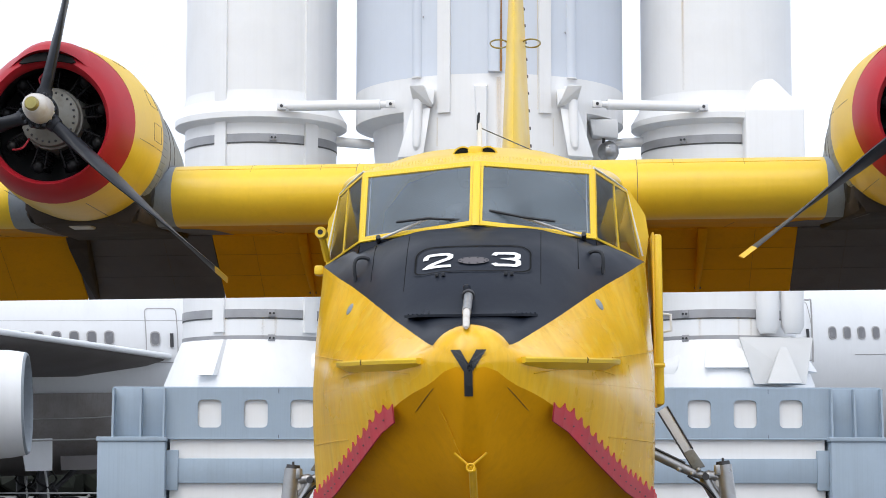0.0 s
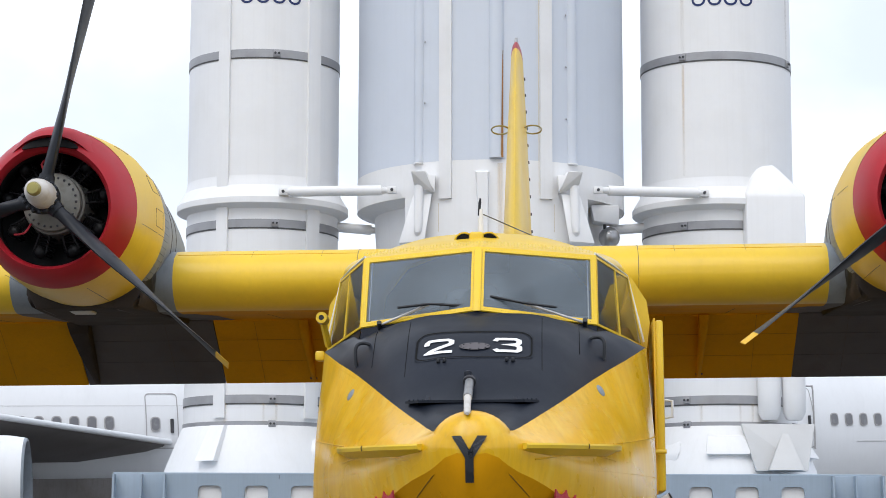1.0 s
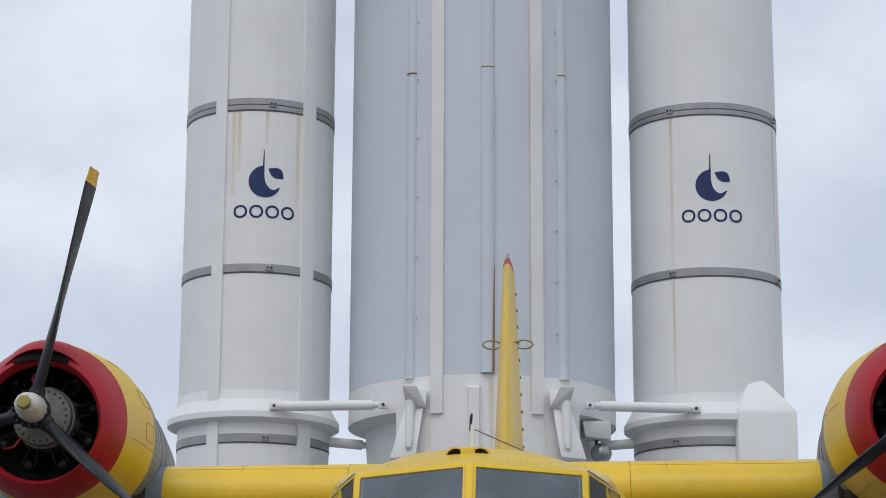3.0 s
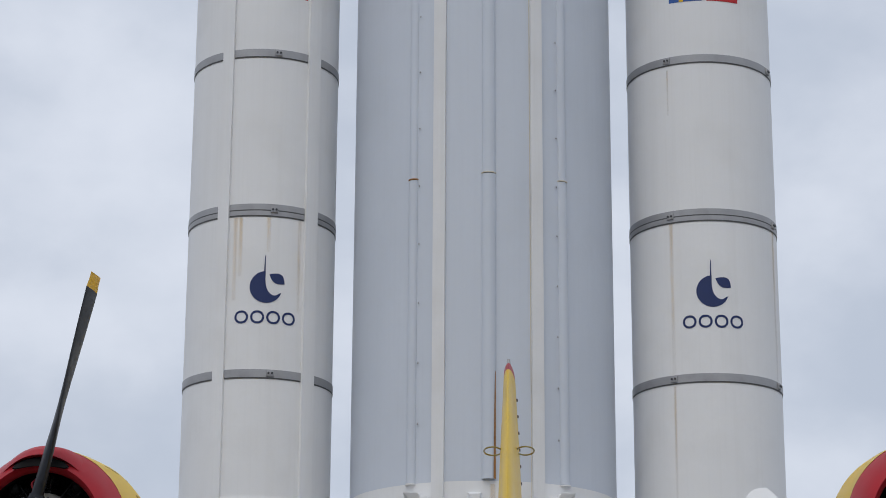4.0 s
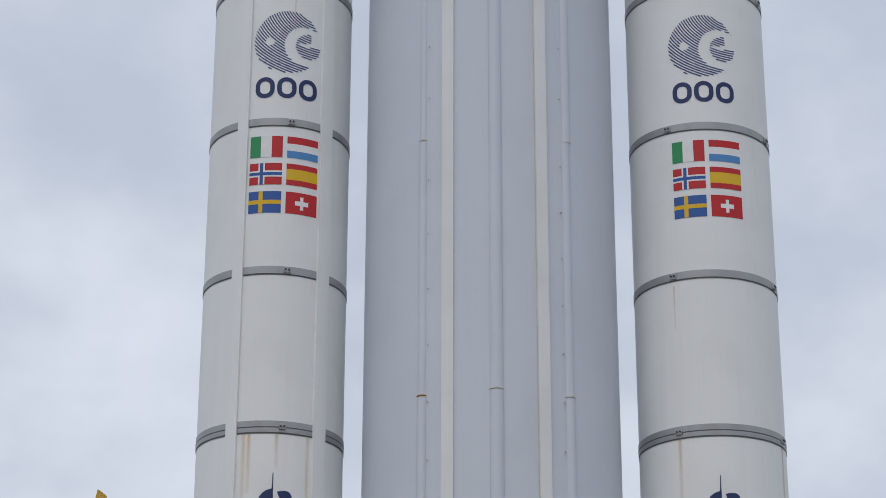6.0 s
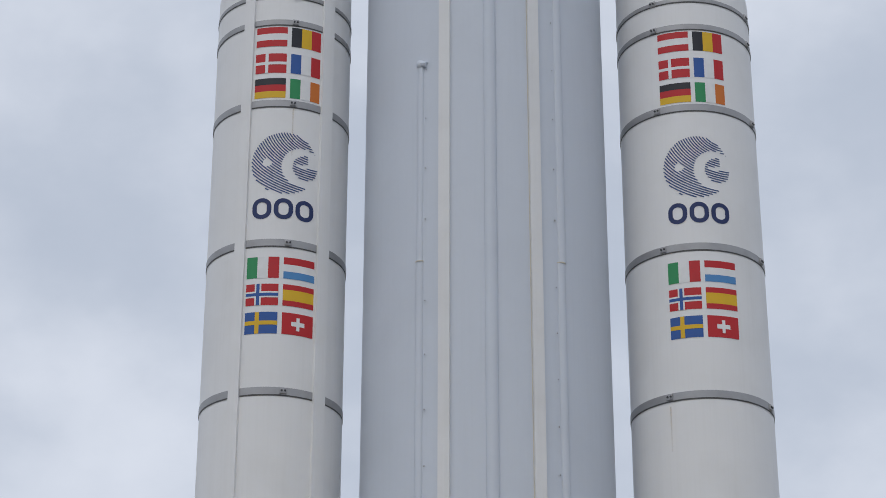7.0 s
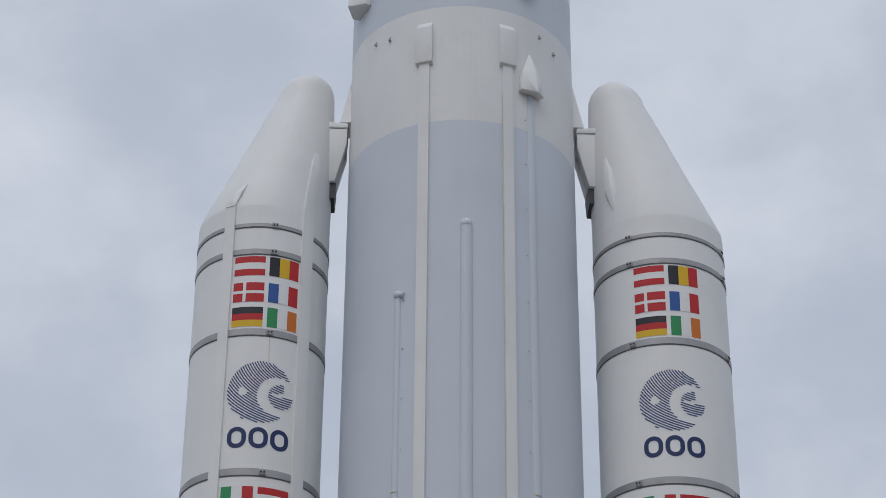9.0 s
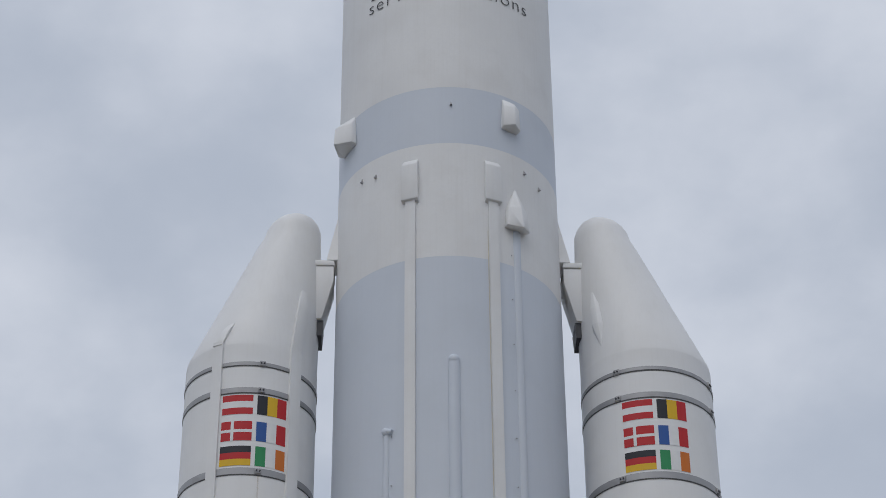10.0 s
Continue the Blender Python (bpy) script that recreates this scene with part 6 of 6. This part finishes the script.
# undercarriage
for s in (-1, 1):
    def gx(x, y, z):
        return Vector((s * x + 0.09, y, z))
    leg = part("main_leg", tube([gx(2.04, 1.0, 1.70), gx(2.10, 1.0, 1.20), gx(2.17, 1.0, 0.62)], [0.078, 0.080, 0.085], 20), STEEL, plane, "grey main landing gear leg")
    part("leg_cap", tube([gx(2.04, 1.0, 1.69), gx(2.035, 1.0, 1.735)], [0.070, 0.062], 18), DARK_STEEL, leg)
    part("cap_stud", tube([gx(2.035, 0.98, 1.73), gx(2.035, 0.98, 1.765)], 0.012, 8), DARK_STEEL, leg)
    part("leg_collar", box(*sorted((s * 1.955 + 0.09, s * 2.01 + 0.09)), 0.93, 1.07, 1.60, 1.70, 0.012), STEEL, leg)
    # open casting between the leg and the knee pivot
    part("knee_casting", tube(smooth_path([gx(1.99, 1.0, 1.58), gx(1.92, 1.0, 1.60), gx(1.865, 1.0, 1.575), gx(1.90, 1.0, 1.50), gx(1.96, 1.0, 1.40), gx(2.03, 1.0, 1.31)], 5), [0.045] * 6 + [0.052] * 20, 12), STEEL, leg, "cast metal knee")
    part("casting_web", hull([gx(x, y, z) for x, z in ((2.0, 1.60), (1.93, 1.585), (1.93, 1.52), (2.02, 1.42)) for y in (0.985, 1.015)]), STEEL, leg)
    part("casting_hole", tube([gx(1.995, 0.965, 1.53), gx(1.995, 0.985, 1.53)], 0.036, 16), PLATE_GREY, leg)
    part("upper_strut", hull([gx(x, y, z) for x, z in ((1.435, 2.205), (1.515, 2.255), (1.665, 1.81), (1.745, 1.85)) for y in (0.95, 1.05)], 0.01), WARM_WHITE, leg, "white drag strut")
    for p, q in (((1.432, 2.20), (1.745, 1.675)), ((1.520, 2.255), (1.752, 1.85))):
        part("strut_edge", tube([gx(p[0], 0.945, p[1]), gx(q[0], 0.945, q[1])], 0.009, 6), DARK_STEEL, leg)
    part("strut_joint", hull([gx(x, y, z) for x, z in ((1.66, 1.81), (1.755, 1.85), (1.755, 1.66), (1.87, 1.68)) for y in (0.935, 1.065)], 0.012), ENGINE_GREY, leg, "grey strut fork")
    part("lower_strut", tube([gx(1.20, 0.98, 1.90), gx(1.70, 0.98, 1.655), gx(1.84, 0.98, 1.60)], [0.050, 0.046, 0.040], 16), STEEL, leg, "round metal brace")
    part("strut_bar", tube([gx(1.20, 0.95, 1.955), gx(1.68, 0.95, 1.72)], 0.012, 6), DARK_STEEL, leg)
    for x, z in ((1.62, 1.66), (1.74, 1.62), (1.80, 1.655)):
        part("strut_bolt", ball(gx(x, 0.93, z), 0.024, seg=8), STEEL, leg)
    part("pivot", tube([gx(1.865, 0.88, 1.59), gx(1.865, 1.12, 1.59)], 0.034, 14), DARK_STEEL, leg)
    part("brake_hose", tube(smooth_path([gx(1.70, 0.93, 1.60), gx(1.88, 0.90, 1.48), gx(1.99, 0.90, 1.32), gx(2.03, 0.90, 1.15)], 5), 0.013, 6), RUBBER, leg)
    wh = part("wheel", revolve([(0.20, -0.16), (0.42, -0.17), (0.55, -0.12), (0.60, 0.0), (0.55, 0.12), (0.42, 0.17), (0.20, 0.16)], 36, (s * 2.30 + 0.09, 1.0, 0.60), "x"), RUBBER, plane, "black tyre")
    part("rim", revolve([(0.0, -0.1), (0.16, -0.12), (0.21, -0.15), (0.21, 0.15), (0.16, 0.12), (0.0, 0.1)], 28, (s * 2.30 + 0.09, 1.0, 0.60), "x"), STEEL, wh)
    part("axle", tube([(s * 2.12 + 0.09, 1.0, 0.62), (s * 2.3 + 0.09, 1.0, 0.60)], 0.06, 12), STEEL, leg)
part("nose_leg", tube([(0, -3.4, 1.10), (0, -3.5, 0.38)], 0.07, 14), STEEL, plane, "nose landing gear leg")
for s in (-1, 1):
    part("nose_wheel", revolve([(0.12, -0.09), (0.28, -0.10), (0.36, -0.05), (0.38, 0.0), (0.36, 0.05), (0.28, 0.10), (0.12, 0.09), (0.0, 0.08)], 28, (s * 0.17, -3.5, 0.38), "x"), RUBBER, plane, "small black nose wheel")


# ---- the airliner in the distance: x towards its nose, y away, z up ----
LINER = pose(1.5, 66.6, 0, 0, 0, 21) @ pose(0, 0, 0, 0, -1.6, 0)
liner = thing("jet_airliner", LINER, "large white four-engined airliner parked behind the rocket", "aircraft")
RF, ZF = 3.25, 5.45
part("fuselage", revolve([(0.0, 25.5), (1.2, 24.6), (2.4, 22.5), (3.05, 19.5), (RF, 16.0), (RF, -22.0), (2.9, -28.0), (1.9, -36.0), (0.6, -42.0), (0.0, -42.5)], 96, (0, RF, ZF), "x"), AIR_WHITE, liner, "white airliner fuselage")


def skin(z):
    """The near side of the fuselage at a height, local y."""
    return RF - math.sqrt(max(0, RF * RF - (z - ZF) ** 2))


def cabin_window(x, z=5.78):
    w = part("window", prism(rounded(0.29, 0.42, 0.11, 4), Matrix.Translation((x, skin(z) - 0.012, z)) @ Matrix.Rotation(radians(90), 4, "X") @ Matrix.Rotation(radians(-6), 4, "X"), 0.02), AIR_GREY, liner, smooth=False)
    part("pane", prism(rounded(0.23, 0.35, 0.09, 4), Matrix.Translation((x, skin(z) - 0.018, z)) @ Matrix.Rotation(radians(90), 4, "X") @ Matrix.Rotation(radians(-6), 4, "X"), 0.022), PANE_DARK, w, "dark cabin window pane", smooth=False)


def door_outline(x, z0, z1, w):
    zc, h = (z0 + z1) / 2, z1 - z0
    bm = ring_shape(w, h, 0.03, 0.14)
    bmesh.ops.subdivide_edges(bm, edges=[e for e in bm.edges if e.calc_length() > 0.2], cuts=9)
    for v in bm.verts:
        x_, z_ = x + v.co.x, zc + v.co.y
        v.co = Vector((x_, skin(z_) - 0.014, z_))
    d = part("door_seam", bm, AIR_GREY, liner, "cabin door outline", smooth=False)
    part("door_lever", tube([(x + 0.30 * w, skin(zc - 0.2) - 0.03, zc - 0.35), (x + 0.30 * w, skin(zc) - 0.03, zc + 0.05)], 0.05, 8), DARK_STEEL, d)
    return d


for k in range(10):
    cabin_window(-11.58 - 0.50 * k, 5.85)
for k in range(12):
    cabin_window(12.0 + 0.54 * k, 5.90)
door_outline(-10.05, 5.12, 6.72, 0.95)
cabin_window(-10.25, 5.82)
door_outline(10.8, 5.0, 6.95, 0.95)
part("gangway_rail", tube(smooth_path([(10.6, -0.15, 6.95), (11.05, -0.15, 6.95), (11.15, -0.15, 6.85), (11.15, -0.15, 5.6), (11.15, -0.15, 4.95)], 3), 0.028, 8), AIR_GREY, liner, "thin door rail")
part("skin_seam", tube([(-22, skin(6.35) - 0.004, 6.35), (-9, skin(6.35) - 0.001, 6.35)], 0.006, 5), AIR_GREY, liner)
part("skin_seam", tube([(12.8, skin(5.2) - 0.004, 5.2), (20, skin(5.2) - 0.004, 5.2)], 0.012, 5), AIR_GREY, liner)
# belly fairing
rows = []
for x, g in ((-24, 0.3), (-21, 0.8), (-17, 1.0), (-10, 1.0), (-6, 0.8), (-2, 0.35), (1, 0.0)):
    rows.append([(x, RF - (3.35 * math.cos(radians(a))), 4.3 - (0.4 + 1.9 * g) * math.sin(radians(a))) for a in range(0, 181, 12)])
part("belly_fairing", grid(rows), AIR_FAIRING, liner, "worn grey belly fairing")
for z, r in ((3.55, 0.018), (2.95, 0.022)):
    part("fairing_ridge", tube([(-20, 0.05, z), (-12, 0.02, z + 0.05), (-7.5, 0.15, z + 0.35)], r, 8), AIR_GREY, liner)
# near wing, swept back towards the viewer
rows = []
for q in range(9):
    f = q / 8
    y = 0.9 - 28.0 * f
    xl = -9.2 - 21.8 * f
    ch, th = 13.5 - 9.5 * f, 1.25 - 0.8 * f
    z = 5.28 + 0.9 * f
    sec = []
    for u, v in ((0, 0.0), (0.01, 0.03), (0.05, 0.05), (0.2, 0.03), (0.5, -0.1), (1.0, -0.3), (0.6, -0.46), (0.2, -0.44), (0.05, -0.22), (0.01, -0.10)):
        sec.append((xl - ch * u, y, z + th * v))
    rows.append(sec)
part("wing", caps(grid(rows, close_u=True)), AIR_BELLY, liner, "grey swept airliner wing", angle=50)
lead = [(xl + 0.03, y, z) for xl, y, z in [(-9.2 - 21.8 * k / 8, 0.9 - 28.0 * k / 8, 5.28 + 0.9 * k / 8) for k in range(9)]]
part("leading_edge", tube(lead, [0.09 - 0.004 * k for k in range(9)], 12), AIR_WHITE, liner, "bright bare leading edge")
part("far_wing", hull([(-7.2, 6.0, 4.6), (-20.5, 6.0, 4.6), (-7.2, 6.0, 5.1), (-20.5, 6.0, 4.8), (-28, 33, 5.9), (-32, 33, 5.9), (-28, 33, 6.1)]), AIR_GREY, liner)
# engine under the near wing
ex, ey, ez = -15.92, -8.8, 3.78
TOE = Matrix.Translation((ex, ey, ez)) @ Matrix.Rotation(radians(-16), 4, "Z") @ Matrix.Translation((-ex, -ey, -ez))


def toed(bm):
    bm.transform(TOE)
    return bm


eng = part("engine_nacelle", toed(revolve([(0.96, -0.6), (1.10, 0.35), (1.15, 0.42), (1.20, 0.41), (1.225, 0.36)], 64, (ex, ey, ez), "x")), NACELLE_GREY, liner, "dark grey engine inlet lip")
part("nacelle_shell", toed(revolve([(1.222, 0.365), (1.28, 0.0), (1.33, -0.9), (1.32, -2.2), (1.15, -3.6), (0.9, -4.4), (0.6, -5.2)], 64, (ex, ey, ez), "x")), AIR_WHITE, eng, "white engine nacelle")
part("inlet", toed(revolve([(0.96, -0.6), (0.95, -1.4), (0.0, -1.45)], 48, (ex, ey, ez), "x")), AIR_GREY, eng)
part("inlet_spinner", toed(revolve([(0.0, -0.6), (0.18, -0.9), (0.26, -1.4)], 24, (ex, ey, ez), "x")), DARK_STEEL, eng)
part("pylon", hull([(ex + dx, ey + q, z) for q in (-0.15, 0.15) for dx, z in ((-1.0, 4.6), (-5.5, 4.6), (-1.5, 4.95), (-7.5, 5.3), (-3.5, 5.2))]), AIR_WHITE, liner, "engine pylon")
# landing gear bogies, doors
for gx, gy in ((-13.2, 1.6), (-10.4, 3.2), (-13.2, 4.9)):
    g_ = part("gear_leg", tube([(gx, gy, 3.0), (gx, gy, 0.7)], 0.17, 14), DARK_STEEL, liner, "landing gear leg")
    part("bogie_beam", tube([(gx - 0.8, gy, 0.66), (gx + 0.8, gy, 0.66)], 0.13, 10), DARK_STEEL, g_)
    part("side_brace", tube([(gx, gy, 1.3), (gx + 1.2, gy, 2.4)], 0.08, 10), DARK_STEEL, g_)
    for k in range(3):
        part("hydraulic_line", tube(smooth_path([(gx - 0.3 + 0.25 * k, gy - 0.25, 2.6), (gx + 0.35 - 0.3 * k, gy - 0.3, 1.9), (gx - 0.2 + 0.3 * k, gy - 0.3, 1.45), (gx + 0.5 - 0.4 * k, gy - 0.3, 1.0)], 4), 0.035, 6), STEEL if k == 1 else RUBBER, g_)
    part("torque_link", tube([(gx + 0.2, gy - 0.2, 1.8), (gx + 0.5, gy - 0.2, 1.25), (gx + 0.15, gy - 0.2, 0.8)], 0.05, 8), DARK_STEEL, g_)
    for dx in (-0.74, 0.74):
        for dy in (-0.45, 0.45):
            w_ = part("wheel", revolve([(0.28, -0.21), (0.58, -0.22), (0.68, -0.12), (0.70, 0), (0.68, 0.12), (0.58, 0.22), (0.28, 0.21)], 36, (gx + dx, gy + dy, 0.70), "y"), RUBBER, liner, "black tyre")
            part("rim", revolve([(0.0, -0.17), (0.22, -0.18), (0.27, -0.2), (0.27, 0.2), (0.22, 0.18), (0.0, 0.17)], 20, (gx + dx, gy + dy, 0.70), "y"), STEEL, w_)
part("gear_door", hull([(x, y, z) for x, y, z in ((-14.05, 0.35, 3.05), (-13.15, 0.35, 3.05), (-13.95, 0.15, 2.15), (-13.2, 0.15, 2.15), (-14.05, 0.42, 3.05), (-13.15, 0.42, 3.05), (-13.95, 0.22, 2.15), (-13.2, 0.22, 2.15))]), AIR_WHITE, liner, "hanging white gear door")
part("gear_door", hull([(x, y, z) for x, y, z in ((-12.9, 0.5, 2.55), (-9.6, 0.5, 2.55), (-12.9, 0.4, 2.15), (-9.6, 0.4, 2.15), (-12.9, 0.6, 2.55), (-9.6, 0.6, 2.15))]), AIR_BELLY, liner)
part("nose_gear", tube([(19.5, RF, 2.6), (19.5, RF, 0.6)], 0.14, 12), STEEL, liner)
for dy in (-0.35, 0.35):
    part("wheel", revolve([(0.0, -0.15), (0.5, -0.16), (0.6, 0), (0.5, 0.16), (0.0, 0.15)], 26, (19.5, RF + dy, 0.6), "y"), RUBBER, liner)

# low barrier between the rocket and the airliner
fence = thing("barrier", Matrix.Translation((-11.0, 55.0, 0)), "low grey metal barrier on the apron", "barrier")
for z in (1.2, 0.62):
    part("rail", tube([(-6, 0, z), (5.5, 0, z)], 0.02, 8), BAND, fence)
for k in range(5):
    part("post", tube([(-5.6 + 2.7 * k, 0, 0), (-5.6 + 2.7 * k, 0, 1.2)], 0.022, 8), BAND, fence)

# added far tree line: blocks the bright sky in the gap under the airliner
bm = bmesh.new()
rng = random.Random(4)
for k in range(260):
    x = -140 + 280 * k / 260 + rng.uniform(-1, 1)
    h = rng.uniform(3.0, 6.5)
    c = Vector((x, 190 + rng.uniform(-5, 5), h * 0.5))
    q = bmesh.ops.create_icosphere(bm, subdivisions=2, radius=1.0, matrix=Matrix.Translation(c) @ Matrix.Diagonal((rng.uniform(1.5, 3), rng.uniform(1.5, 3), h * 0.55, 1)))
    for v in q["verts"]:
        v.co += noise.noise_vector(v.co * 0.9) * 0.7
tagged(part("backing_trees", bm, TREE_GREEN, smooth=False), "added dark tree line behind the space under the airliner", "trees", kind="stuff")
